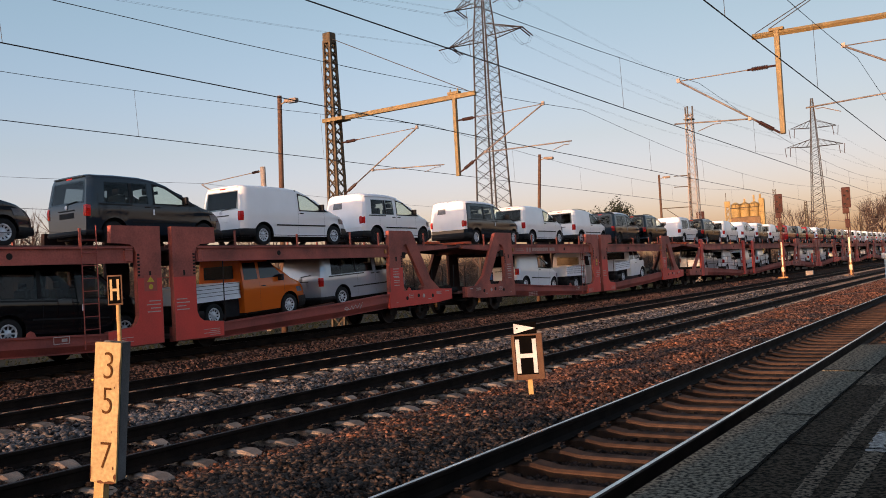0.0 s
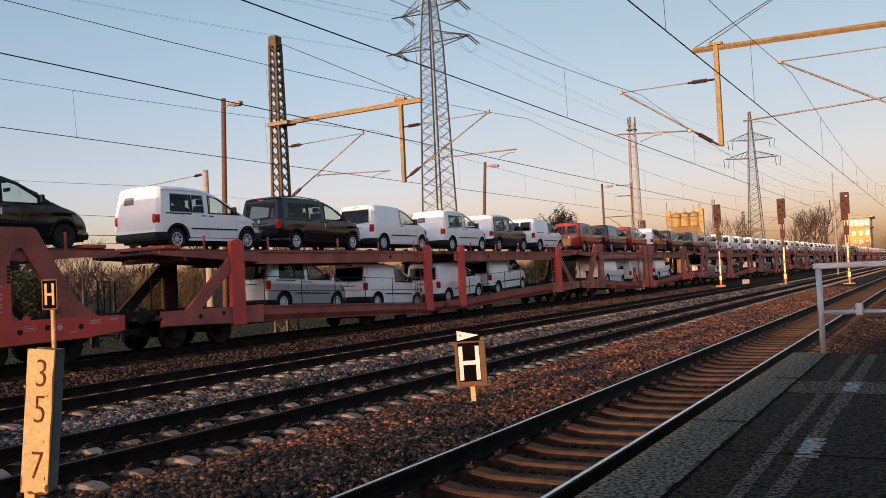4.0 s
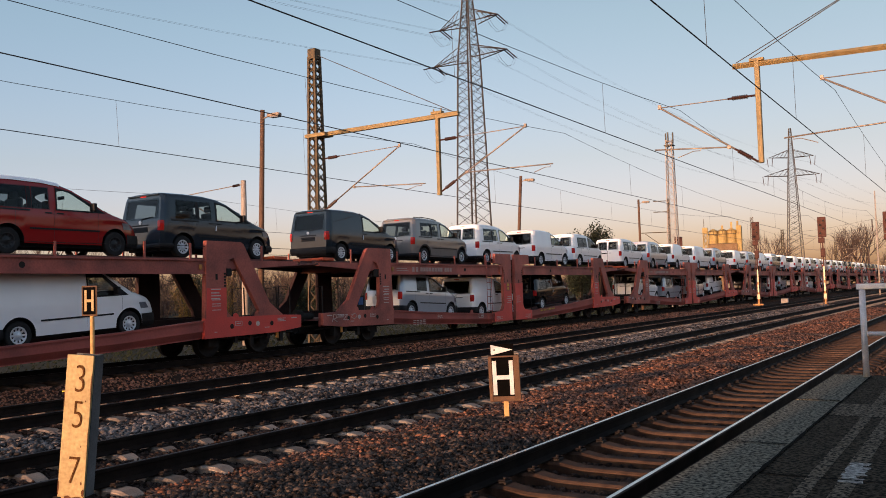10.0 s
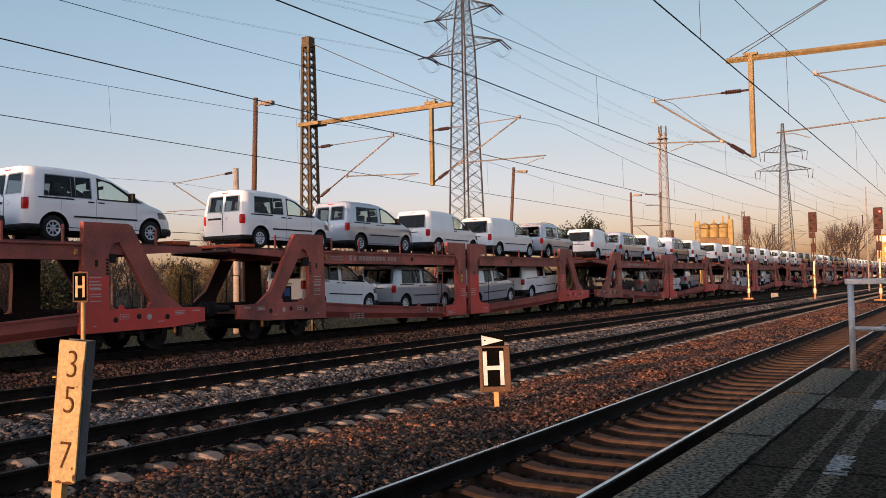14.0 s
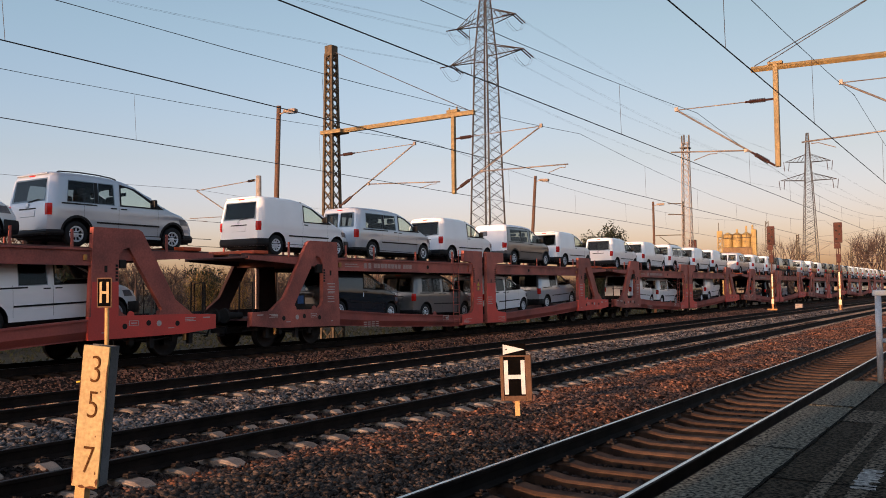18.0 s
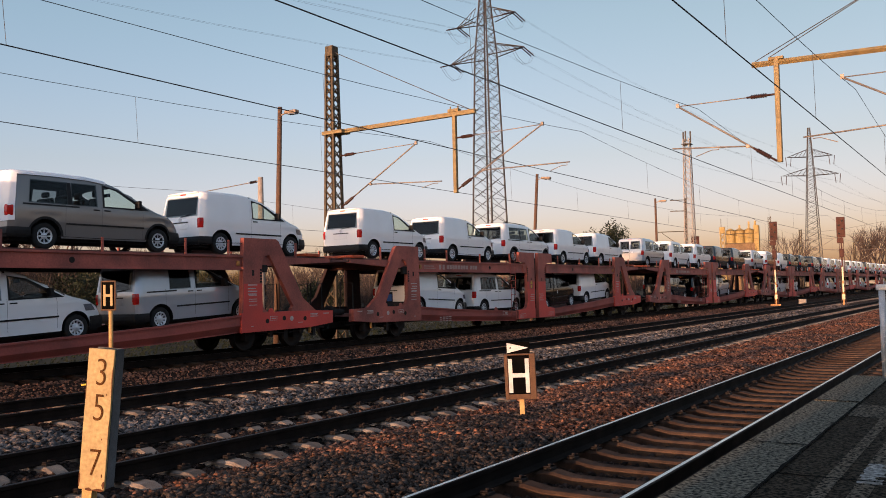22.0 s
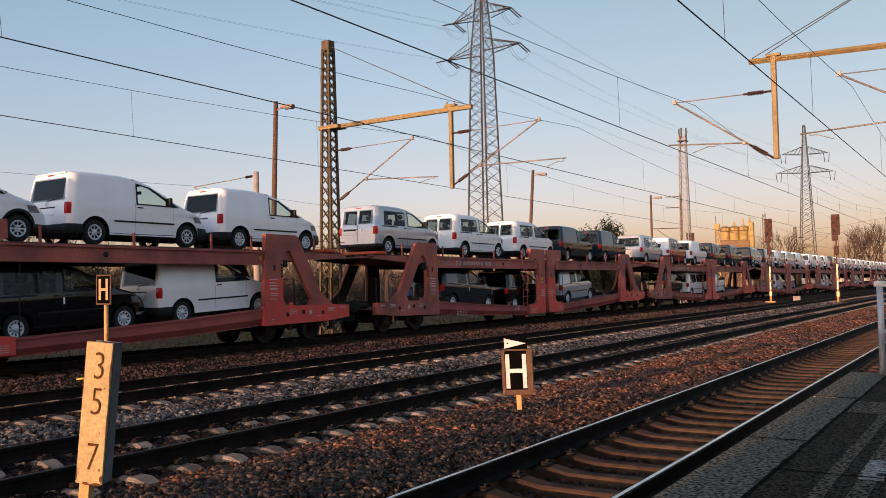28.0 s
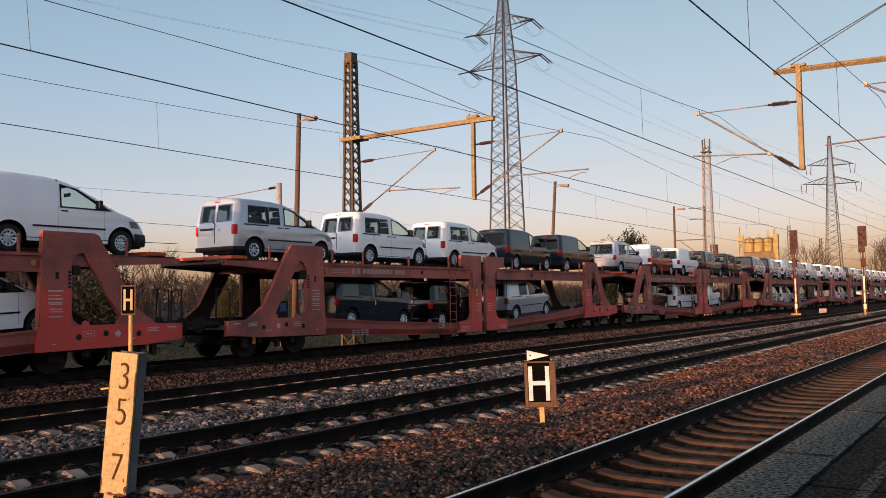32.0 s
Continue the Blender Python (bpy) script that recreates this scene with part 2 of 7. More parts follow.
M = {
    "clear": clear_glass("clear_car_glass", (0.74, 0.81, 0.78)),
    "tinted": clear_glass("tinted_car_glass", (0.42, 0.47, 0.49)),
    "wagon": mat("wagon_red", (0.43, 0.108, 0.078), 0.55, col2=(0.20, 0.062, 0.050), scale=1.1, fine=22, bump=0.05, amount=0.40),
    # far-side frames: their deep shade is put into this near-black red
    "wagon_inner": mat("shade_dark_far_frame", (0.045, 0.022, 0.019), 0.8, col2=(0.022, 0.014, 0.013), scale=1.2, fine=25, bump=0.05, amount=0.3, spec=0.15),
    "wagon_new": mat("repainted_wagon_red", (0.68, 0.070, 0.052), 0.5, col2=(0.52, 0.066, 0.050), scale=1.1, fine=25, bump=0.04, amount=0.2),
    "wagon_sill": mat("grimy_sill_red", (0.39, 0.088, 0.066), 0.6, col2=(0.22, 0.060, 0.050), scale=0.8, fine=25, bump=0.05, amount=0.25),
    "faded_mark": mat("faded_marking", (0.46, 0.31, 0.27), 0.7, scale=20),
    "wagon_deck": mat("deck_steel", (0.15, 0.065, 0.055), 0.85, col2=(0.08, 0.045, 0.04), scale=2.0, bump=0.3),
    "orange_red": mat("end_flap_red", (0.55, 0.09, 0.03), 0.5, scale=3),
    "bogie": mat("bogie_grime", (0.018, 0.015, 0.013), 0.85, scale=6),
    "wheel_steel": mat("wheel_steel", (0.024, 0.019, 0.017), 0.6, metal=0.6, scale=5),
    "white_mark": mat("white_marking", (0.52, 0.44, 0.40), 0.6, scale=12),
    "yellow_mark": mat("yellow_marking", (0.65, 0.45, 0.05), 0.6, scale=12),
    "glass": mat("car_glass", (0.012, 0.015, 0.017), 0.06, bump=0, spec=0.6, amount=0.1),
    "trim": mat("black_plastic", (0.012, 0.012, 0.013), 0.55, fine=200, bump=0.05, spec=0.2),
    "tyre": mat("tyre_rubber", (0.015, 0.015, 0.015), 0.8, fine=120, bump=0.2),
    "rim": mat("steel_rim", (0.68, 0.70, 0.73), 0.35, metal=0.3, fine=60, bump=0.03),
    "dark_rim": mat("black_rim", (0.02, 0.02, 0.021), 0.4, fine=60, bump=0.03),
    "tail": mat("tail_light_red", (0.46, 0.018, 0.013), 0.15, fine=60, bump=0.1),
    "lamp": mat("headlight_lens", (0.16, 0.17, 0.19), 0.1, fine=60, bump=0.05),
    "film": mat("protective_film", (0.84, 0.86, 0.89), 0.45, col2=(0.78, 0.80, 0.83), scale=2.5, fine=5, bump=0.22, dist=0.05, amount=0.02),
    "interior": mat("dark_interior", (0.02, 0.02, 0.022), 0.8),
    "rail": mat("rail_side_rust", (0.0180, 0.0120, 0.0090), 0.8, col2=(0.0075, 0.0053, 0.0045), scale=3, spec=0.1),
    "rail_top": mat("rail_head_polished", (0.62, 0.58, 0.55), 0.24, metal=1.0, scale=2, fine=30, bump=0.02),
    "rail_dull": mat("rail_head_dull", (0.045, 0.034, 0.028), 0.55, metal=0.4, scale=2),
    "sleeper": mat("concrete_sleeper", (0.27, 0.215, 0.17), 0.85, col2=(0.14, 0.10, 0.075), scale=4, vary=0.3, bump=0.4, spec=0.1),
    "sleeper_rust": mat("rusty_concrete_sleeper", (0.092, 0.052, 0.033), 0.85, col2=(0.026, 0.016, 0.012), scale=4, vary=0.25, bump=0.5, spec=0.1),
    "clamp": mat("rail_clamp_rust", (0.022, 0.015, 0.012), 0.7),
    "ground": mat("dirt_ballast", (0.062, 0.035, 0.024), 0.95, spec=0.05, col2=(0.034, 0.022, 0.017), scale=0.6, fine=18, bump=1.0, dist=0.05),
    "stone": mat("brown_ballast_stone", (0.215, 0.086, 0.047), 0.9, spec=0.06, col2=(0.072, 0.056, 0.048), scale=0.9, fine=30, vary=0.85, bump=0.3),
    # near stones: less rusty, and shade is put into the darker colour
    "stone_umber": mat("umber_shaded_ballast_stone", (0.086, 0.058, 0.043), 0.9, spec=0.06, col2=(0.042, 0.034, 0.029), scale=0.9, fine=30, vary=0.8, bump=0.3),
    "stone_dark": mat("dark_ballast_stone", (0.0595, 0.0357, 0.0263), 0.9, spec=0.06, col2=(0.0272, 0.0221, 0.0195), scale=0.9, fine=30, vary=0.7, bump=0.3),
    "stone_red": mat("red_ballast_stone", (0.33, 0.145, 0.088), 0.9, spec=0.06, col2=(0.17, 0.09, 0.062), scale=0.7, fine=30, vary=0.5, bump=0.3),
    "stone_grey": mat("fresh_ballast_stone", (0.1584, 0.1338, 0.1197), 0.9, spec=0.06, col2=(0.0422, 0.0352, 0.0326), scale=1.2, fine=30, vary=0.9, bump=0.3),
    "platform": mat("platform_asphalt", (0.0669, 0.0502, 0.0334), 0.95, spec=0.05, col2=(0.0088, 0.0070, 0.0044), scale=40, fine=260, bump=0.5, amount=0.9, ends=(0.43, 0.57)),
    "slab": mat("platform_edge_concrete", (0.228, 0.205, 0.152), 0.95, spec=0.05, col2=(0.022, 0.020, 0.016), scale=36, fine=280, vary=0.15, bump=0.4, amount=0.9, ends=(0.40, 0.60)),
    "worn_paint": mat("worn_pale_strip", (0.1800, 0.1395, 0.0972), 0.95, spec=0.05, col2=(0.0108, 0.0081, 0.0054), scale=36, fine=240, amount=0.9, ends=(0.43, 0.57)),
    "worn_white": mat("worn_white_dash", (0.46, 0.43, 0.38), 0.9, spec=0.05, col2=(0.06, 0.055, 0.05), scale=28, fine=160, amount=0.9),
    "galv": mat("galvanised_steel", (0.60, 0.61, 0.62), 0.5, metal=0.3, scale=6),
    "lamp_grey": mat("weathered_lamp_housing", (0.30, 0.22, 0.16), 0.6, scale=6),
    "mast": mat("weathered_mast_steel", (0.10, 0.070, 0.036), 0.7, col2=(0.05, 0.037, 0.024), scale=5),
    "beam": mat("ochre_portal_steel", (0.25, 0.175, 0.075), 0.6, col2=(0.18, 0.125, 0.055), scale=5),
    "tube": mat("cantilever_tube", (0.27, 0.215, 0.175), 0.5, metal=0.3, scale=9),
    "insul": mat("brown_insulator", (0.05, 0.022, 0.015), 0.3),
    "wire": mat("overhead_wire", (0.06, 0.054, 0.052), 0.7, bump=0),
    "pylon": mat("pylon_steel", (0.07, 0.062, 0.055), 0.6, metal=0.3, scale=3),
    "pole": mat("wooden_lamp_pole", (0.12, 0.066, 0.04), 0.8, scale=9),
    "concrete": mat("concrete_post", (0.36, 0.30, 0.25), 0.9, scale=5),
    "sign_white": mat("faded_sign_white", (0.42, 0.305, 0.135), 0.6, col2=(0.38, 0.27, 0.125), scale=7, fine=40, bump=0.1),
    "sign_paint": mat("sign_white_paint", (0.64, 0.63, 0.62), 0.6, scale=7),
    "sign_black": mat("sign_black_paint", (0.0035, 0.003, 0.0028), 0.8, spec=0.02, bump=0),
    "sign_frame": mat("sign_wood_frame", (0.115, 0.056, 0.028), 0.7, scale=12),
    "sign_grey": mat("sign_grey_sheet", (0.15, 0.155, 0.16), 0.6, col2=(0.035, 0.032, 0.030), scale=2.2),
    "digit_brown": mat("faded_digit_brown", (0.13, 0.056, 0.02), 0.85, spec=0.03, col2=(0.05, 0.022, 0.009), scale=40, bump=0),
    "ochre_post": mat("ochre_sign_post", (0.55, 0.33, 0.12), 0.6, scale=10),
    "signal_body": mat("signal_rust_brown", (0.070, 0.022, 0.014), 0.7),
    "signal_white": mat("signal_reflective_white", (0.72, 0.58, 0.36), 0.4),
    "signal_yellow": mat("signal_ochre", (0.44, 0.20, 0.05), 0.5),
    "grass": mat("dry_grass_ground", (0.070, 0.058, 0.038), 0.95, spec=0.05, col2=(0.036, 0.031, 0.022), scale=0.25, fine=7, bump=1.0, dist=0.08),
    "grass_blade": mat("dry_grass", (0.014, 0.018, 0.010), 0.9, spec=0.05, col2=(0.011, 0.013, 0.008), scale=0.4, vary=0.15, bump=0),
    "twig": mat("bare_twigs", (0.092, 0.064, 0.052), 0.9, spec=0.05, vary=0.3, bump=0),
    "bush": mat("brown_scrub_leaf", (0.055, 0.042, 0.037), 0.9, spec=0.05, col2=(0.034, 0.028, 0.026), scale=0.3, vary=0.45, bump=0),
    "ochre_leaf": mat("ochre_winter_leaf", (0.16, 0.105, 0.035), 0.85, spec=0.05, col2=(0.09, 0.065, 0.025), scale=0.8, vary=0.5, bump=0),
    "dark_wood": mat("dark_leafless_wood", (0.030, 0.026, 0.026), 0.9, spec=0.05, col2=(0.019, 0.017, 0.017), scale=0.3, vary=0.45, bump=0),
    "pine": mat("pine_needles", (0.018, 0.024, 0.011), 0.9, vary=0.45, bump=0),
    "plaster": mat("ochre_plaster", (0.55, 0.36, 0.12), 0.85, scale=2),
    "silo": mat("ochre_silo_sheet", (0.36, 0.25, 0.09), 0.7, scale=0.6, fine=3),
    # lower works wall: brown because the shadow on it is put into the colour
    "works_wall": mat("shadow_brown_works_wall", (0.20, 0.125, 0.065), 0.85, scale=0.5, fine=3),
    "roof": mat("dark_roof", (0.06, 0.045, 0.04), 0.85),
    "dark_glass": mat("dark_window_glass", (0.02, 0.022, 0.025), 0.1, bump=0),
    "red_light": glow("signal_red_lamp", (1.0, 0.05, 0.03), 3.0),
    "blue": mat("blue_plate", (0.02, 0.09, 0.24), 0.4),
    "rust": mat("rust_stain", (0.12, 0.045, 0.018), 0.9, scale=30),
    "joint": mat("dark_tar_joint", (0.006, 0.005, 0.004), 0.95, spec=0.03, bump=0),
    "treated": mat("brick_wall", (0.20, 0.12, 0.09), 0.9, scale=2),
}
PAINT = {
    "white": ((0.87, 0.88, 0.88), "white"), "silver": ((0.47, 0.505, 0.55), "silver"), "grey": ((0.012, 0.020, 0.029), "dark grey"),
    "black": ((0.004, 0.0045, 0.006), "black"), "red": ((0.27, 0.011, 0.011), "dark red"), "orange": ((0.68, 0.13, 0.012), "bright orange"),
    "bronze": ((0.215, 0.205, 0.20), "bronze-grey"),
}
for key in PAINT:
    M["p_" + key] = mat("car_paint_" + key, PAINT[key][0], 0.10 if key in ("grey", "black", "red") else 0.20, scale=1.2, fine=300, bump=0.0, amount=0.06, coat=0.5 if key in ("grey", "red") else 0.4 if key == "black" else 0.5, spec=0.3, col2=[c * 0.94 for c in PAINT[key][0]], metal=0.35 if key in ("silver", "bronze") else 0.0)


# ---- mesh helpers ----
def part(name, bm, material, parent=None, label="", smooth=False, crease=0):
    """Links a bmesh as one mesh object, under a thing or a part; edges past the crease angle stay sharp."""
    me = bpy.data.meshes.new(name)
    bm.to_mesh(me)
    bm.free()
    if smooth:
        me.polygons.foreach_set("use_smooth", [True] * len(me.polygons))
        if crease:
            me.set_sharp_from_angle(angle=radians(crease))
    me.materials.append(M[material])
    ob = new(name, me)
    ob.parent = parent
    if label:
        ob["label"] = label
    return ob


def raw(name, verts, faces, material, parent=None, smooth=False):
    me = bpy.data.meshes.new(name)
    me.from_pydata(verts, [], faces)
    if smooth:
        me.polygons.foreach_set("use_smooth", [True] * len(me.polygons))
    me.materials.append(M[material])
    ob = new(name, me)
    ob.parent = parent
    return ob


def B():
    return bmesh.new()


def box(bm, x0, x1, y0, y1, z0, z1, m=None, bevel=0.0):
    r = bmesh.ops.create_cube(bm, size=1.0)["verts"]
    for v in r:
        v.co = Vector((x0 + (v.co.x + 0.5) * (x1 - x0), y0 + (v.co.y + 0.5) * (y1 - y0), z0 + (v.co.z + 0.5) * (z1 - z0)))
    if bevel:
        es = list({e for v in r for e in v.link_edges})
        out = bmesh.ops.bevel(bm, geom=es, offset=bevel, segments=2, affect="EDGES", profile=0.5)
        r = list({v for f in out["faces"] for v in f.verts} | {v for v in r if v.is_valid})
    if m:
        for v in r:
            v.co = m @ v.co
    return bm


def cyl(bm, p0, p1, r0, r1=None, n=10, caps=True):
    p0, p1 = Vector(p0), Vector(p1)
    q = (p1 - p0).to_track_quat("Z", "Y")
    r1 = r0 if r1 is None else r1
    rings = [[bm.verts.new(p + q @ Vector((r * math.cos(k * math.tau / n), r * math.sin(k * math.tau / n), 0))) for k in range(n)] for p, r in ((p0, r0), (p1, r1))]
    for k in range(n):
        bm.faces.new((rings[0][k], rings[0][(k + 1) % n], rings[1][(k + 1) % n], rings[1][k]))
    if caps:
        bm.faces.new(rings[0][::-1])
        bm.faces.new(rings[1])
    return bm


def rod(bm, p0, p1, w, d=None):
    """A square bar between two points."""
    return cyl(bm, p0, p1, w * 0.7071, n=4) if d is None else cyl(bm, p0, p1, w, d, n=4)


def tube(bm, pts, r, n=6):
    """One bent tube through the points."""
    pts = [Vector(p) for p in pts]
    rings = []
    for i, p in enumerate(pts):
        d = (pts[min(i + 1, len(pts) - 1)] - pts[max(i - 1, 0)]).normalized()
        q = d.to_track_quat("Z", "Y")
        rings.append([bm.verts.new(p + q @ Vector((r * math.cos(k * math.tau / n), r * math.sin(k * math.tau / n), 0))) for k in range(n)])
    for a, b in zip(rings, rings[1:]):
        off = min(range(n), key=lambda o: (a[0].co - b[o].co).length)
        for k in range(n):
            bm.faces.new((a[k], a[(k + 1) % n], b[(k + 1 + off) % n], b[(k + off) % n]))
    bm.faces.new(rings[0][::-1])
    bm.faces.new(rings[-1])
    return bm


def plate(bm, poly, x0, x1):
    """A plate cut to the outline poly in (y, z), from x0 to x1."""
    a = [bm.verts.new((x0, y, z)) for y, z in poly]
    b = [bm.verts.new((x1, y, z)) for y, z in poly]
    bm.faces.new(a)
    bm.faces.new(b[::-1])
    for k in range(len(poly)):
        j = (k + 1) % len(poly)
        bm.faces.new((a[j], a[k], b[k], b[j]))
    bmesh.ops.recalc_face_normals(bm, faces=bm.faces)
    return bm


def lathe(bm, prof, n=20, m=None):
    """Turns the profile of (radius, x) about the x axis."""
    rings = [[bm.verts.new((x, r * math.cos(k * math.tau / n), r * math.sin(k * math.tau / n))) for k in range(n)] for r, x in prof]
    vs = [v for ring in rings for v in ring]
    for a, b in zip(rings, rings[1:]):
        for k in range(n):
            bm.faces.new((a[k], a[(k + 1) % n], b[(k + 1) % n], b[k]))
    if m:
        for v in vs:
            v.co = m @ v.co
    return bm


def empty(name, label, category, group="", m=None):
    ob = new(name)
    ob.empty_display_size = 0.2
    if m is not None:
        ob.matrix_basis = m
    return tagged(ob, label, category, group)


def lerp(x, pts):
    return float(np.interp(x, [p[0] for p in pts], [p[1] for p in pts]))


MOVING = []  # (thing, place on the train)


# ---- cars ----
SIDE = 13  # points up one side of the body
SPEC = {
    "caddy": dict(L=4.41, hw=0.89, wb=2.86, fo=0.81, r=0.315, door=(1.89, 3.05),
                  top=[(0, 1.745), (0.03, 1.795), (0.12, 1.815), (0.9, 1.83), (1.6, 1.815), (2.05, 1.76), (2.45, 1.64), (2.9, 1.42), (3.34, 1.17), (3.55, 1.085), (3.95, 0.985), (4.22, 0.86), (4.36, 0.70), (4.41, 0.52)], shield=(2.42, 3.33)),
    "maxi": dict(L=4.88, hw=0.89, wb=3.2, fo=0.81, r=0.315, door=(2.36, 3.52),
                 top=[(0, 1.755), (0.03, 1.805), (0.12, 1.825), (1.2, 1.84), (2.0, 1.825), (2.5, 1.77), (2.92, 1.64), (3.37, 1.42), (3.81, 1.17), (4.02, 1.085), (4.42, 0.985), (4.69, 0.86), (4.83, 0.70), (4.88, 0.52)], shield=(2.89, 3.80)),
    "transporter": dict(L=4.9, hw=0.95, wb=3.0, fo=0.92, r=0.33, door=(2.75, 3.72),
                        top=[(0, 1.84), (0.04, 1.91), (0.16, 1.945), (1.4, 1.97), (2.8, 1.95), (3.15, 1.86), (3.6, 1.55), (4.1, 1.20), (4.25, 1.14), (4.6, 1.02), (4.8, 0.88), (4.88, 0.72), (4.9, 0.5)], shield=(3.17, 4.08)),
}


def half_width(s, y, z):
    """Half the body's width at a place along it and a height."""
    L = s["L"]
    plan = 1 - 0.105 * max(0, 1 - y / 0.24) ** 2.2 - 0.30 * max(0, (y - (L - 1.0)) / 1.0) ** 2.2
    up = max(0, z - 1.02)
    side = 1 - 0.13 * (up / 0.8) ** 1.25 if z > 1.02 else 1 - 0.035 * max(0, (0.52 - z) / 0.27)
    press = 0.010 * math.exp(-((z - 0.92) / 0.07) ** 2) - 0.012 * math.exp(-((z - 0.50) / 0.07) ** 2)
    return s["hw"] * plan * side + press


def slant(y, z):
    return y + 0.16 * max(0, z - 0.98) * max(0, 1 - y / 0.9)


def section(s, y):
    """One side's outline of the body across it, from the sill to the middle of the roof."""
    L, r = s["L"], s["r"]
    zt = lerp(y, s["top"])
    zb = 0.27
    for yw in (L - s["fo"] - s["wb"], L - s["fo"]):
        d = abs(y - yw)
        if d < r + 0.085:
            zb = max(zb, r + math.sqrt(max(0, (r + 0.085) ** 2 - d * d)))
    zb = min(zb, zt - 0.14)
    zs = zt - (0.13 if zt > 1.5 else 0.09)
    pts = []
    for j in range(SIDE):
        z = zb + (zs - zb) * j / (SIDE - 1)
        pts.append((half_width(s, y, z), z))
    w = pts[-1][0]
    for a in (18, 35, 55, 75, 90):
        c, q = math.cos(radians(a)), math.sin(radians(a))
        pts.append((w * max(0, c) ** 0.40, zs + (zt - zs) * q ** 0.85))
    return pts


def stations(s):
    L, r = s["L"], s["r"]
    ys = [0, 0.03, 0.07, 0.12, 0.18, 0.24, 0.32, L - 0.01, L - 0.05, L - 0.2] + [p[0] for p in s["top"]] + list(np.linspace(0.3, L - 0.1, 16))
    for yw in (L - s["fo"] - s["wb"], L - s["fo"]):
        ys += [yw + (r + 0.086) * math.cos(a) for a in np.linspace(0, math.pi, 13)]
    out = []
    for y in sorted(ys):
        if 0 <= y <= L and (not out or y - out[-1] > 0.012):
            out.append(y)
    return out


def car_body(s, y_end=None, cab_from=None):
    bm = B()
    ys = [y for y in stations(s) if (y_end is None or y <= y_end) and (cab_from is None or y >= cab_from)]
    rows = []
    for y in ys:
        sec = section(s, y)
        right = [bm.verts.new((x, slant(y, z), z)) for x, z in sec]
        left = [bm.verts.new((-x, slant(y, z), z)) for x, z in sec[:-1]]
        rows.append(right + left[::-1])
    for a, b in zip(rows, rows[1:]):
        for k in range(len(a) - 1):
            bm.faces.new((a[k], b[k], b[k + 1], a[k + 1]))
    for row, flip in ((rows[0], False), (rows[-1], True)):
        n = len(row)
        for k in range(n // 2):
            q = [row[k], row[k + 1], row[n - 2 - k], row[n - 1 - k]]
            if len(set(q)) == 4:
                bm.faces.new(q[::-1] if flip else q)
            elif len(set(q)) == 3:
                bm.faces.new(list(dict.fromkeys(q)))
    bmesh.ops.recalc_face_normals(bm, faces=bm.faces)
    return bm


def cut_openings(bm, sides, rears, s):
    """Cuts window openings through both sides and the tailgate."""
    def slice_at(co, no):
        bmesh.ops.bisect_plane(bm, geom=bm.verts[:] + bm.edges[:] + bm.faces[:], plane_co=co, plane_no=no, dist=1e-5)
    gone = []
    for poly in sides:
        for (ya, za), (yb, zb) in zip(poly, poly[1:] + poly[:1]):
            slice_at((0, ya, za), Vector((0, zb - za, ya - yb)).normalized())
        for f in bm.faces:
            c = f.calc_center_median()
            if abs(c.x) > 0.45 and all((b[0] - a[0]) * (c.z - a[1]) - (b[1] - a[1]) * (c.y - a[0]) > 0 for a, b in zip(poly, poly[1:] + poly[:1])):
                gone.append(f)
        bmesh.ops.delete(bm, geom=list(set(gone)), context="FACES")
        gone = []
    for x0, x1, z0, z1 in rears:
        for co, no in (((x0, 0, 0), (1, 0, 0)), ((x1, 0, 0), (1, 0, 0)), ((0, 0, z0), (0, 0, 1)), ((0, 0, z1), (0, 0, 1))):
            slice_at(co, no)
        bm.normal_update()
        gone = [f for f in bm.faces if f.calc_center_median().y < 0.22 and f.normal.y < -0.7 and x0 < f.calc_center_median().x < x1 and z0 < f.calc_center_median().z < z1]
        bmesh.ops.delete(bm, geom=gone, context="FACES")
    bm.normal_update()
    y0, y1 = s["shield"]
    gone = [f for f in bm.faces if y0 + 0.02 < f.calc_center_median().y < y1 - 0.02 and f.calc_center_median().z > lerp(f.calc_center_median().y, s["top"]) - 0.088 and f.normal.z > 0.2]
    bmesh.ops.delete(bm, geom=gone, context="FACES")
    return bm


def side_patch(s, low, high, sgn, off=0.006, nu=8, nv=4):
    """A pane that lies on the body's side: low and high are (y0, y1, z) of its two edges."""
    bm = B()
    g = []
    for i in range(nv + 1):
        v = i / nv
        y0, y1, z = low[0] + (high[0] - low[0]) * v, low[1] + (high[1] - low[1]) * v, low[2] + (high[2] - low[2]) * v
        g.append([bm.verts.new((sgn * (half_width(s, y, z) + off), slant(y, z), z)) for y in np.linspace(y0, y1, nu + 1)])
    for i in range(nv):
        for k in range(nu):
            bm.faces.new((g[i][k], g[i][k + 1], g[i + 1][k + 1], g[i + 1][k]) if sgn > 0 else (g[i][k + 1], g[i][k], g[i + 1][k], g[i + 1][k + 1]))
    return bm


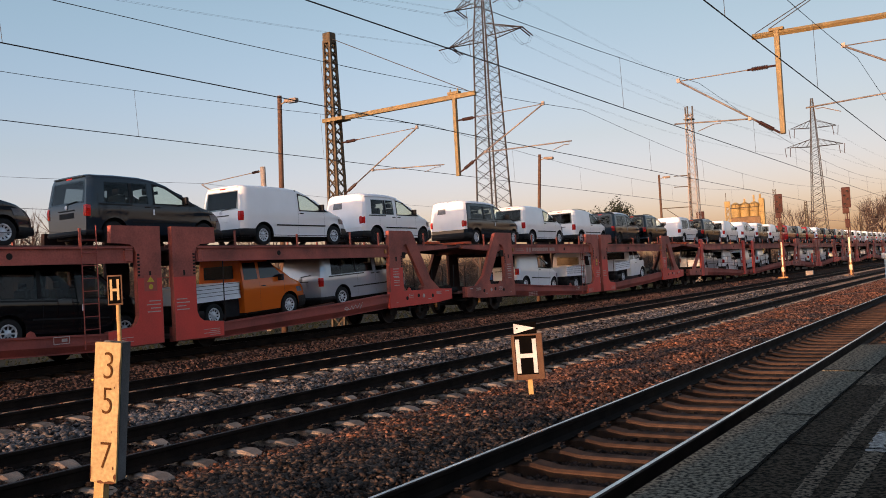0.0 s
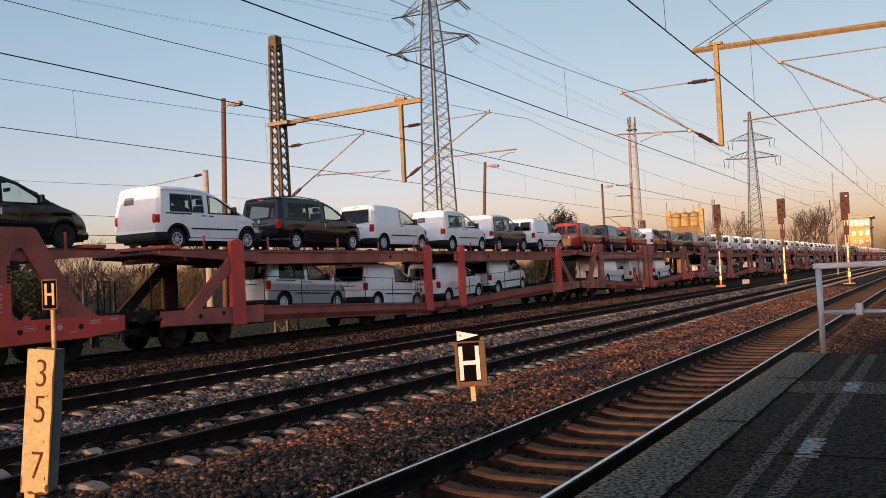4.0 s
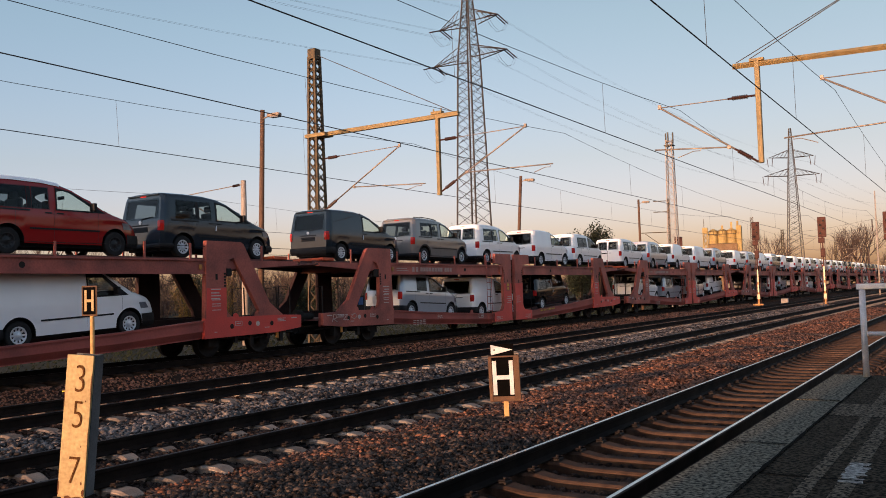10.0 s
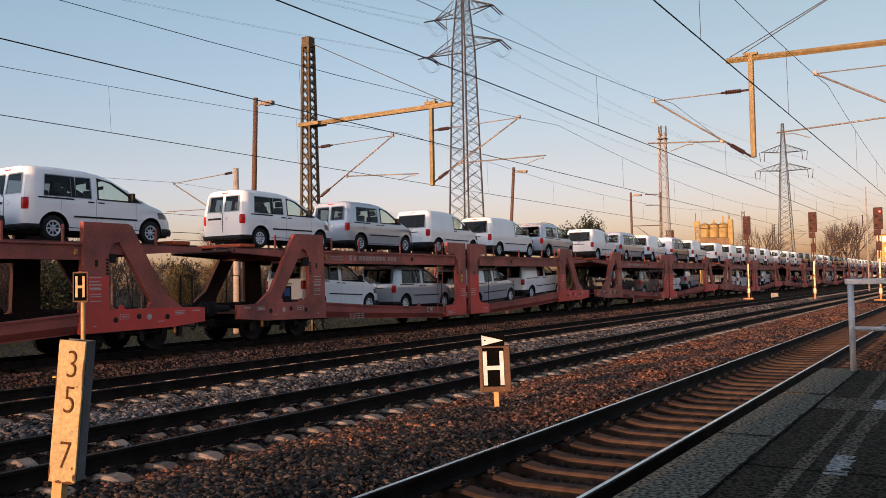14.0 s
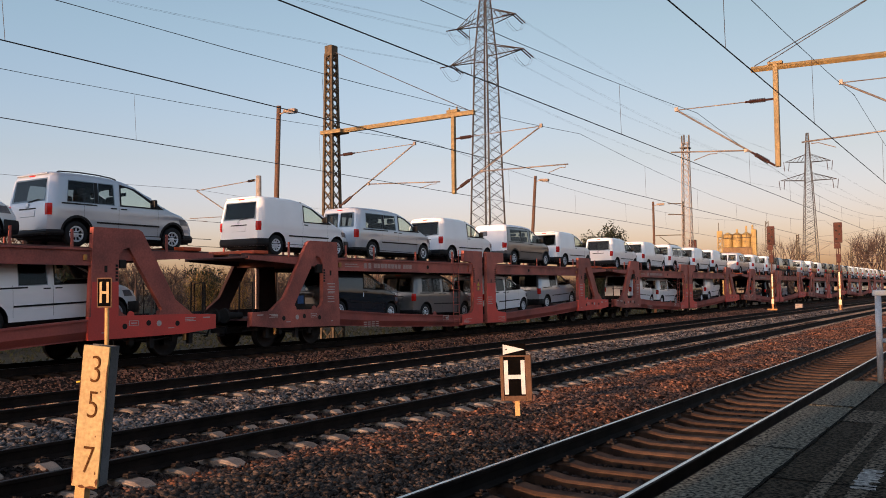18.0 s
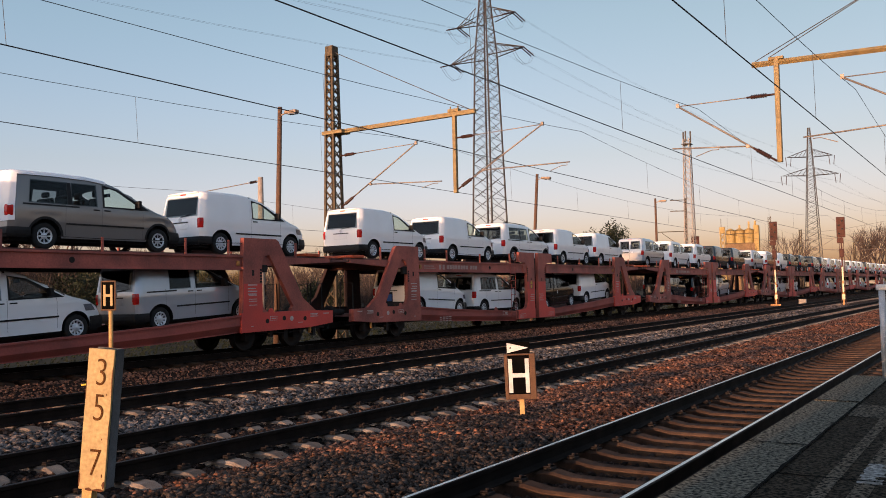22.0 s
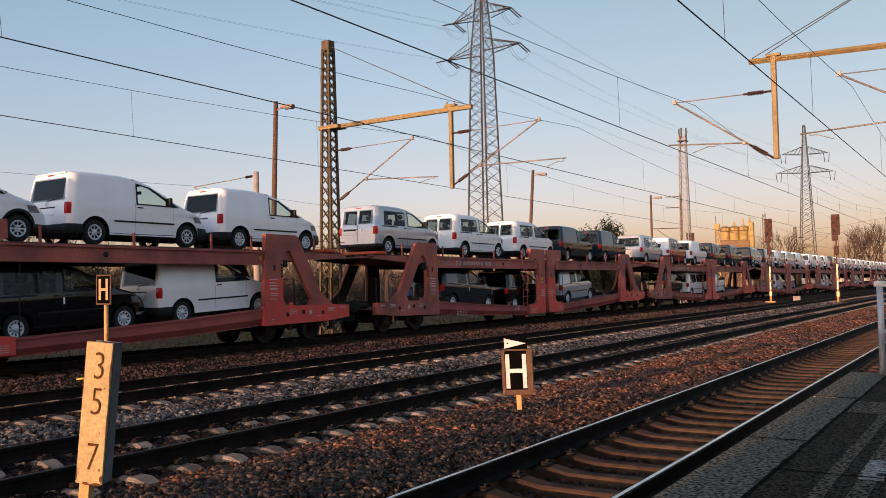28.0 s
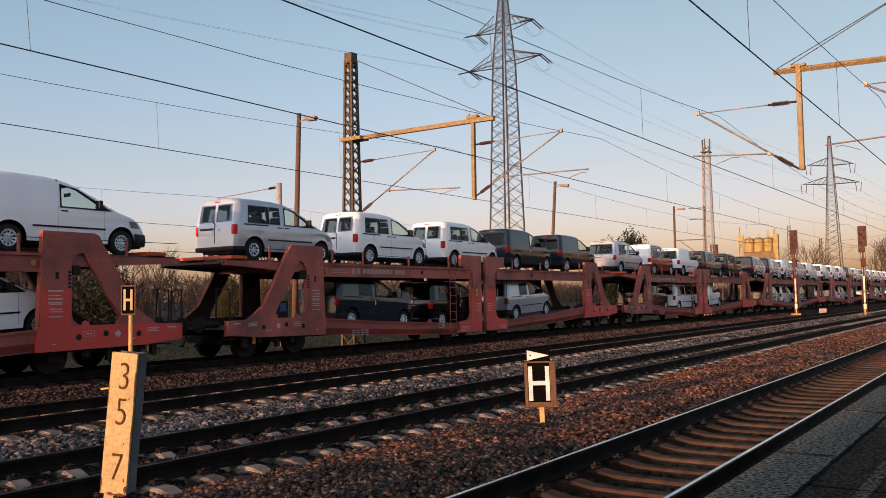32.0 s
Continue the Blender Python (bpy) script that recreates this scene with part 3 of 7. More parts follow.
def quad_patch(s, c, sgn, off=0.006, nu=8, nv=5):
    """A pane on the body's side between four corners in (y, z), from the lower rear one round."""
    bm = B()
    g = []
    for i in range(nv + 1):
        v = i / nv
        a = [c[0][k] + (c[3][k] - c[0][k]) * v for k in (0, 1)]
        b = [c[1][k] + (c[2][k] - c[1][k]) * v for k in (0, 1)]
        row = []
        for j in range(nu + 1):
            y, z = a[0] + (b[0] - a[0]) * j / nu, a[1] + (b[1] - a[1]) * j / nu
            row.append(bm.verts.new((sgn * (half_width(s, y, z) + off), slant(y, z), z)))
        g.append(row)
    for r0, r1 in zip(g, g[1:]):
        for k in range(nu):
            bm.faces.new((r0[k], r0[k + 1], r1[k + 1], r1[k]) if sgn > 0 else (r0[k + 1], r0[k], r1[k], r1[k + 1]))
    return bm


def side_ring(s, outer, inner, sgn, off=0.010, n=6):
    """A frame that lies on the body's side between two outlines in (y, z)."""
    bm = B()
    rows = []
    for o, i in ((outer[k], inner[k]) for k in range(4)):
        rows.append((o, i))
    line = []
    for k in range(4):
        (o0, i0), (o1, i1) = rows[k], rows[(k + 1) % 4]
        for q in range(n):
            line.append([bm.verts.new((sgn * (half_width(s, y, z) + off), slant(y, z), z)) for y, z in ((a[0] + (b[0] - a[0]) * q / n, a[1] + (b[1] - a[1]) * q / n) for a, b in ((o0, o1), (i0, i1)))])
    for a, b in zip(line, line[1:] + line[:1]):
        bm.faces.new((a[0], b[0], b[1], a[1]))
    bmesh.ops.recalc_face_normals(bm, faces=bm.faces)
    return bm


def rear_patch(x0, x1, z0, z1, off=0.008, inset=0.05):
    bm = B()
    vs = [bm.verts.new((x, slant(0, z) - off, z)) for x, z in ((x0, z0), (x1, z0), (x1 - inset, z1), (x0 + inset, z1))]
    bm.faces.new(vs)
    return bm


def plan_band(s, y_side, z0, z1, off, front=False, inner=None, sgn=0, nz=3):
    """A band round the body's rear or front, at heights z0 to z1; inner stops it short of the middle, on side sgn."""
    bm = B()
    L = s["L"]
    half = []
    for q in np.linspace(0, 1, 8):
        d = y_side * (1 - q) ** 1.6
        half.append(L - d if front else d)
    rows = []
    for i in range(nz + 1):
        z = z0 + (z1 - z0) * i / nz
        puff = off * (0.55 if i in (0, nz) else 1.0)
        line = []
        for y in half:
            w = half_width(s, y, z)
            e = min(1.0, (L - y if front else y) / y_side)
            line.append((w + puff, (y + puff * (1 - e)) if front else slant(y, z) - puff * (1 - e)))
        xe = line[-1][0]
        if inner is not None:
            line += [(xe - (xe - inner) * k / 2, line[-1][1]) for k in (1, 2)]
            pts = [(sgn * x, y) for x, y in line]
        else:
            pts = line + [(xe * k, line[-1][1]) for k in (0.6, 0, -0.6)] + [(-x, y) for x, y in line[::-1]]
        rows.append([bm.verts.new((x, y, z)) for x, y in pts])
    for a, b in zip(rows, rows[1:]):
        for k in range(len(a) - 1):
            bm.faces.new((a[k], a[k + 1], b[k + 1], b[k]))
    bmesh.ops.recalc_face_normals(bm, faces=bm.faces)
    return bm


def shield_patch(s, off=0.008):
    bm = B()
    y0, y1 = s["shield"]
    g = []
    for y in np.linspace(y0, y1, 7):
        sec = section(s, y)[SIDE:]
        xs = [(x * 0.94, z + off) for x, z in sec]
        g.append([bm.verts.new((x, y, z)) for x, z in xs] + [bm.verts.new((-x, y, z)) for x, z in xs[::-1][1:]])
    for a, b in zip(g, g[1:]):
        for k in range(len(a) - 1):
            bm.faces.new((a[k], b[k], b[k + 1], a[k + 1]))
    bmesh.ops.recalc_face_normals(bm, faces=bm.faces)
    return bm


def film_shell(s, rear=True):
    """Film over tailgate and roof, or over the roof alone."""
    bm = B()
    rows = []
    for y in [y for y in stations(s) if (0.0 if rear else 0.10) <= y <= s["shield"][0] - (0.25 if rear else 0.02)]:
        sec = section(s, y)
        ps = sec[3:] if rear and y < 0.14 else sec[SIDE - 1:]
        rows.append(([bm.verts.new((x + 0.022, slant(y, z) - (0.02 if y < 0.05 else 0), z + 0.022)) for x, z in ps], [bm.verts.new((-x - 0.022, slant(y, z) - (0.02 if y < 0.05 else 0), z + 0.022)) for x, z in ps]))
    for a, b in zip(rows, rows[1:]):
        for u, v in zip(a, b):
            n = min(len(u), len(v))
            u, v = u[-n:], v[-n:]
            for k in range(n - 1):
                bm.faces.new((u[k], v[k], v[k + 1], u[k + 1]))
    u, v = rows[0]
    for k in range(len(u) - 1 if rear else 0):
        bm.faces.new((u[k], u[k + 1], v[k + 1], v[k]))
    bmesh.ops.recalc_face_normals(bm, faces=bm.faces)
    return bm


def wheel(parent, x, y, r, sgn, alloy, far, finish="rim"):
    t = part("wheel", lathe(B(), [(r * 0.60, 0.085), (r * 0.86, 0.105), (r * 0.97, 0.09), (r, 0.05), (r, -0.06), (r * 0.8, -0.1)], 14 if far else 22), "tyre", parent, smooth=True)
    t.matrix_local = Matrix.Translation((x, y, r)) @ Matrix.Diagonal((sgn, 1, 1, 1))
    if sgn < 0 or far == 2:
        return
    bm = lathe(B(), [(r * 0.62, 0.09), (r * 0.57, 0.096), (r * 0.53, 0.07), (r * 0.3, 0.05), (r * 0.22, 0.075), (0.001, 0.08)], 12 if far else 20)
    rim = part("rim", bm, finish, t, smooth=True)
    if not far:
        holes = bmesh.new()
        holes.from_mesh(rim.data)
        n = 8 if alloy else 10
        for k in range(n):
            a = (k + 0.5) * math.tau / n
            w = 0.36 if alloy else 0.20
            pts = []
            for q, rr in ((-w, 0.50), (w, 0.50), (w * 0.6, 0.22 if alloy else 0.34), (-w * 0.6, 0.22 if alloy else 0.34)):
                ang = a + q * math.tau / n * (0.9 if alloy else 1.2)
                pts.append(holes.verts.new((0.077 if rr > 0.45 else 0.062, rr * r * math.cos(ang), rr * r * math.sin(ang))))
            holes.faces.new(pts).material_index = 1
        holes.to_mesh(rim.data)
        holes.free()
        rim.data.materials.append(M["trim"])


KIND_WORDS = {"van": "panel van", "kombi": "passenger van with side windows", "cover": "van under white protective film", "half": "van with one side window", "pickup": "crew-cab pickup with dropside bed"}


def make_car(base, kind, paint, rails=False, far=False, alloy=False, wings=False, dark_rims=False, roof_film=False):
    s = SPEC[base]
    L, hw, r = s["L"], s["hw"], s["r"]
    word = PAINT[paint][1]
    car = empty("pickup_truck" if kind == "pickup" else "van", f"{word} {KIND_WORDS[kind]} on a wagon deck", "pickup" if kind == "pickup" else "van", "new vans on the car train")
    pm = "p_" + paint
    ya, yb = L - s["fo"] - s["wb"], L - s["fo"]
    top = s["top"][3][1]
    z0, z1 = (1.075, top - 0.215)
    d0, d1 = s["door"]
    wf = d1 + 0.20  # foremost point of the door window
    yf = s["shield"][0] - 0.10  # upper front corner of the door window
    zf, zr = lerp(yf, s["top"]) - 0.135, min(z1 + 0.045, lerp(d0 + 0.05, s["top"]) - 0.14)
    if kind == "pickup":
        cab = 2.05
        bm = car_body(s, cab_from=cab)
        part("body", bm, pm, car, smooth=True, crease=38)
        bed = B()
        box(bed, -hw, hw, -0.15, cab - 0.08, 0.72, 0.80)
        for x0, x1, y0, y1 in ((-hw, -hw + 0.04, -0.15, cab - 0.08), (hw - 0.04, hw, -0.15, cab - 0.08), (-hw, hw, -0.15, -0.11), (-hw, hw, cab - 0.12, cab - 0.08)):
            box(bed, x0, x1, y0, y1, 0.8, 1.19)
        b = part("load_bed", bed, "film", car, "white dropside load bed")
        ribs = B()
        for z in (0.86, 0.96, 1.06, 1.16):
            box(ribs, hw, hw + 0.012, -0.14, cab - 0.1, z, z + 0.012)
        part("bed_rib", ribs, "trim", b)
        part("cab_rear_window", box(B(), -0.62, 0.62, cab - 0.012, cab + 0.005, 1.28, 1.66, bevel=0.004), "glass", car)
        gear = B()
        box(gear, -0.35, 0.35, -0.1, cab, 0.42, 0.70)
        part("chassis", gear, "trim", car)
        for y0, y1 in ((cab + 0.12, d0 - 0.05), (d0 + 0.05, d1)):
            part("side_window", side_patch(s, (y0, y1, 1.22), (y0 + 0.02, min(y1, s["shield"][0] + 0.12), top - 0.26), 1), "glass", car)
    else:
        panes = []
        if kind in ("kombi", "cover"):
            mid = (0.42 + d0) / 2 + 0.1
            panes = [(0.44, mid - 0.04), (mid + 0.04, d0 - 0.12)]
        elif kind == "half":
            mid = d0 - 0.85
            panes = [(mid, d0 - 0.12)]
        bm = car_body(s)
        rz1 = top - 0.2
        if not far:
            sides = [[(slant(y0 + 0.02, z0), z0 + 0.02), (y1 - 0.02, z0 + 0.02), (y1 - 0.02, z1 - 0.02), (slant(y0 + 0.05, z1), z1 - 0.02)] for y0, y1 in panes]
            sides.append([(d0 + 0.06, z0 + 0.02), (wf - 0.08, z0 + 0.02), (yf + 0.02, zf - 0.01), (d0 + 0.08, zr - 0.02)])
            rears = [] if kind == "cover" else [(-0.58, -0.06, 1.15, rz1 - 0.03), (0.06, 0.58, 1.15, rz1 - 0.03)] if wings else [(-0.63, 0.63, 1.12, rz1 - 0.02)] if base != "transporter" else []
            cut_openings(bm, sides, rears, s)
            lining = bm.copy()
            lining.normal_update()
            for v in lining.verts:
                v.co -= v.normal * 0.016
            part("cabin_lining", lining, "interior", car, "dark cabin lining")
        part("body", bm, pm, car, smooth=True, crease=38)
        if not far:
            seats = B()
            for x in (-0.38, 0.38):
                yb0 = d0 + 0.22
                box(seats, x - 0.25, x + 0.25, yb0, yb0 + 0.5, 0.6, 0.85, bevel=0.05)
                box(seats, x - 0.24, x + 0.24, yb0 - 0.1, yb0 + 0.04, 0.8, 1.36, bevel=0.05)
                box(seats, x - 0.13, x + 0.13, yb0 - 0.08, yb0 + 0.02, 1.38, 1.56, bevel=0.04)
                if kind in ("kombi", "cover"):
                    box(seats, x - 0.30, x + 0.30, yb0 - 1.0, yb0 - 0.86, 0.6, 1.34, bevel=0.05)
                    box(seats, x - 0.13, x + 0.13, yb0 - 0.98, yb0 - 0.88, 1.36, 1.5, bevel=0.04)
            box(seats, -hw + 0.2, hw - 0.2, s["shield"][1] - 0.75, s["shield"][1] - 0.1, 0.7, 1.08, bevel=0.05)
            lathe(seats, [(0.17, 0), (0.19, 0.015), (0.17, 0.03)], 12, Matrix.Translation((-0.38, s["shield"][1] - 0.85, 1.08)) @ Matrix.Rotation(radians(70), 4, "Z"))
            if kind in ("van", "half"):
                box(seats, -hw + 0.1, hw - 0.1, d0 - 0.02, d0 + 0.02, 0.4, top - 0.1)
            ring = side_ring(s, [(d0 + 0.0, z0 - 0.03), (wf + 0.02, z0 - 0.03), (yf + 0.10, zf + 0.03), (d0 + 0.02, zr + 0.02)], [(d0 + 0.16, z0 + 0.10), (wf - 0.40, z0 + 0.10), (yf - 0.02, zf - 0.10), (d0 + 0.18, zr - 0.09)], -1, off=-0.03)
            spare = bpy.data.meshes.new("far_door_frame")
            ring.to_mesh(spare)
            ring.free()
            seats.from_mesh(spare)
            bpy.data.meshes.remove(spare)
            box(seats, -0.13, 0.13, s["shield"][0] + 0.22, s["shield"][0] + 0.25, top - 0.38, top - 0.29, bevel=0.01)
            part("cabin_fittings", seats, "interior", car, "dark seats and dashboard")
        for sgn in ((1,) if far else (1, -1)):
            for y0, y1 in panes:
                part("side_window", side_patch(s, (y0, y1, z0), (y0 + 0.03, y1, z1), sgn), "glass" if far else "tinted", car)
        if len(panes) == 2:
            part("window_pillar", side_patch(s, (panes[0][1] - 0.01, panes[1][0] + 0.01, z0 + 0.01), (panes[0][1] - 0.01, panes[1][0] + 0.01, z1 - 0.01), 1, off=0.009, nu=2), "trim", car, "black pillar between windows")
        if roof_film:
            part("roof_film", film_shell(s, rear=False), "film", car, "white protective film over the roof", smooth=True)
        if kind == "cover":
            part("protective_film", film_shell(s), "film", car, "creased white protective film", smooth=True)
            part("film_window", rear_patch(-0.50, -0.08, 1.32, 1.54, off=0.03, inset=0.02), "lamp", car, "grey window left in the film")
        else:
            if wings:
                for x0, x1 in ((-0.69, -0.025), (0.025, 0.69)):
                    part("rear_window", rear_patch(x0 * hw / 0.89, x1 * hw / 0.89, 1.12, top - 0.2, inset=0.03), "glass" if far else "tinted", car)
                part("door_gap", box(B(), -0.006, 0.006, -0.012, 0.0, 0.5, 1.1), "trim", car)
            elif base != "transporter":
                part("rear_window", rear_patch(-0.71 * hw / 0.89, 0.71 * hw / 0.89, 1.08, top - 0.19, inset=0.055), "glass" if far else "tinted", car)
    for sgn in (1, -1):
        if kind != "pickup" and not (far and sgn < 0):
            dw = part("door_window", quad_patch(s, [(d0 + 0.04, z0), (wf - 0.02, z0), (yf + 0.05, zf), (d0 + 0.06, zr - 0.01)], sgn), "glass" if far else "clear", car)
            if not far and sgn > 0:
                part("window_frame", side_ring(s, [(d0 + 0.03, z0 - 0.005), (wf + 0.04, z0 - 0.005), (yf + 0.07, zf + 0.005), (d0 + 0.05, zr)], [(d0 + 0.075, z0 + 0.03), (wf - 0.20, z0 + 0.03), (yf + 0.005, zf - 0.03), (d0 + 0.09, zr - 0.035)], sgn), "trim", dw)
        if far and sgn < 0:
            continue
        tb = plan_band(s, 0.085, 0.74, 1.02, 0.034 if kind == "cover" else 0.014, inner=hw - 0.17, sgn=sgn)
        part("tail_light", tb, "tail", car, "red tail light")
    part("windscreen", shield_patch(s), "glass" if far or kind == "pickup" else "clear", car, smooth=True)
    bb = plan_band(s, L - s["fo"] - s["wb"] - r - 0.06, 0.27, 0.40 if kind == "kombi" else 0.50, 0.035)
    dark = paint in ("white", "silver", "grey", "bronze", "orange", "red")
    part("rear_bumper", bb, "trim" if dark else pm, car, "black plastic rear bumper", smooth=False)
    ub = B()
    box(ub, -hw + 0.24, hw - 0.24, 0.12, L - 0.12, 0.20, 0.72)
    part("underbody", ub, "interior", car)
    if far == 2:
        for yw in (ya, yb):
            wheel(car, hw - 0.135, yw, r, 1, alloy, far)
        return car
    fb = plan_band(s, s["fo"] - r - 0.06, 0.25, 0.44 if kind == "kombi" else 0.56, 0.035, front=True)
    part("front_bumper", fb, "trim" if dark else pm, car)
    for yw in (ya, yb):
        for sgn in (1,) if far else (1, -1):
            wheel(car, sgn * (hw - 0.135), yw, r, sgn, alloy, far, "dark_rim" if dark_rims else "rim")
    if far:
        return car
    for sgn in (1, -1):
        mb = B()
        box(mb, sgn * (hw + 0.0), sgn * (hw + 0.19), d1 - 0.22, d1 - 0.12, 1.10, 1.30, bevel=0.025)
        if sgn > 0:
            part("mirror", mb, "trim", car)
        if rails:
            rb = B()
            tube(rb, [(sgn * (hw - 0.25), y, lerp(y, s["top"]) + q) for y, q in ((0.30, -0.06), (0.38, 0.0), (0.9, 0.015), (1.4, 0.015), (d0 - 0.1, 0.01), (d0 + 0.05, 0.0), (d0 + 0.12, -0.07))], 0.017)
            part("roof_rail", rb, "trim", car, "black roof rail")
        if sgn < 0:
            continue
        st = side_patch(s, (ya + r + 0.20, yb - r - 0.16, 0.60), (ya + r + 0.20, yb - r - 0.16, 0.642), sgn, off=0.012, nu=10, nv=1)
        if kind != "pickup":
            part("side_moulding", st, "trim", car)
        hb = B()
        box(hb, sgn * (hw - 0.01), sgn * (hw + 0.028), d0 + 0.06, d0 + 0.23, 0.985, 1.015, bevel=0.008)
        part("door_handle", hb, "trim", car)
        slides = kind in ("kombi", "half", "cover") or wings  # has a sliding side door
        if slides:
            part("door_handle", box(B(), sgn * (hw - 0.01), sgn * (hw + 0.028), d0 - 0.24, d0 - 0.07, 0.985, 1.015, bevel=0.008), "trim", car)
        if paint in ("grey", "black"):
            part("door_sticker", side_patch(s, (d0 + 0.0, d0 + 0.045, 0.80), (d0 + 0.0, d0 + 0.045, 0.95), sgn, off=0.012, nu=1, nv=1), "film", car, "white paper sticker on the door edge")
        hl = side_patch(s, (L - 0.55, L - 0.22, 0.70), (L - 0.62, L - 0.36, 0.86), sgn, off=0.01, nu=4, nv=2)
        part("headlight", hl, "lamp", car, "clear headlight")
        for y in (d0 - 0.98, d0, d1 + 0.04) if slides else (d0, d1 + 0.04):
            sm = B()
            vs = []
            for z in np.linspace(0.36, 1.1, 6):
                vs.append([sm.verts.new((sgn * (half_width(s, y, z) + 0.004), slant(y + q, z), z)) for q in (-0.003, 0.003)])
            for a, b in zip(vs, vs[1:]):
                sm.faces.new((a[0], a[1], b[1], b[0]))
            part("door_seam", sm, "interior", car)
        for yw in (ya, yb):
            ar = B()
            ring = []
            for a in np.linspace(0, math.pi, 13):
                y, z = yw + (r + 0.084) * math.cos(a), r + (r + 0.084) * math.sin(a)
                ring.append([ar.verts.new((sgn * x, y, z)) for x in (half_width(s, y, z) + 0.002, hw - 0.34)])
            for a, b in zip(ring, ring[1:]):
                ar.faces.new((a[0], a[1], b[1], b[0]))
            part("wheel_arch", ar, "trim", car, "black wheel arch lining")
            if rails or kind == "cover" and alloy:
                lip = B()
                ring = []
                for a in np.linspace(0.02, math.pi - 0.02, 15):
                    ring.append([lip.verts.new((sgn * (half_width(s, yw + q * math.cos(a), r + q * math.sin(a)) + 0.012), yw + q * math.cos(a), r + q * math.sin(a))) for q in (r + 0.083, r + 0.14)])
                for a, b in zip(ring, ring[1:]):
                    lip.faces.new((a[0], a[1], b[1], b[0]))
                part("arch_trim", lip, "trim", car, "black plastic arch trim")
        if slides:
            rl = side_patch(s, (0.30, d0 - 0.62, 1.02), (0.30, d0 - 0.62, 1.058), sgn, off=0.008, nu=8, nv=1)
            part("sliding_door_rail", rl, "trim", car)
    if kind not in ("cover", "pickup"):
        if wings:
            part("plate_recess", box(B(), -0.62, -0.08, -0.012, 0.02, 0.74, 0.87, bevel=0.01), "interior" if paint in ("grey", "black") else pm, car)
            part("tailgate_handle", box(B(), -0.62, -0.05, -0.018, 0.0, 0.89, 0.95, bevel=0.008), "trim", car)
        else:
            part("plate_recess", box(B(), -0.30, 0.30, -0.012, 0.02, 0.72, 0.86, bevel=0.01), "interior" if paint in ("grey", "black") else pm, car)
            part("tailgate_handle", box(B(), -0.34, 0.34, -0.016, 0.0, 0.90, 0.93, bevel=0.005), "trim", car)
        em = lathe(B(), [(0.055, 0), (0.055, 0.012), (0.04, 0.016), (0.001, 0.016)], 14, Matrix.Translation((0.16 if wings else 0, -0.004, 0.92 if wings else 1.0)) @ Matrix.Rotation(radians(-90), 4, "Z"))
        part("emblem", em, "rim", car)
        ys = slant(0, s["top"][0][1] - 0.03)
        part("brake_light", box(B(), -0.12, 0.12, ys - 0.012, ys + 0.05, s["top"][0][1] - 0.045, s["top"][0][1] - 0.015, bevel=0.005), "tail", car, "red high brake light")
        if not wings and base != "transporter":
            part("spoiler", box(B(), -0.63, 0.63, ys - 0.035, ys + 0.06, s["top"][0][1] - 0.012, s["top"][0][1] + 0.022, bevel=0.012), pm, car)
        wp = B()
        tube(wp, [(-0.06, 0.0, 1.08), (-0.12, 0.03, 1.34)] if wings else [(0.02, -0.004, 1.075), (0.46, -0.002, 1.125)], 0.012)
        part("rear_wiper", wp, "trim", car)
    return car


CARS = {}


def put_car(u, z, spec, tilt=0.0, far=0):
    """A car whose rear bumper stands at the place u of the train, on a deck at height z; far 1 or 2 leaves out small parts."""
    base, kind, paint, *opts = spec
    key = (spec, far)
    m = pose(TRACK4, u, z, tilt, 0, 0)
    if key not in CARS:
        car = CARS[key] = make_car(base, kind, paint, rails="rails" in opts, alloy="alloy" in opts, wings="wings" in opts, far=far, dark_rims="dark_rims" in opts, roof_film="roof_film" in opts)
        car.matrix_basis = m
    else:
        car = copy_thing(CARS[key], m)
    MOVING.append((car, m))
    return car


# ---- car-carrier wagons ----
def mirror(poly, s):
    return [(y * s, z) for y, z in poly]


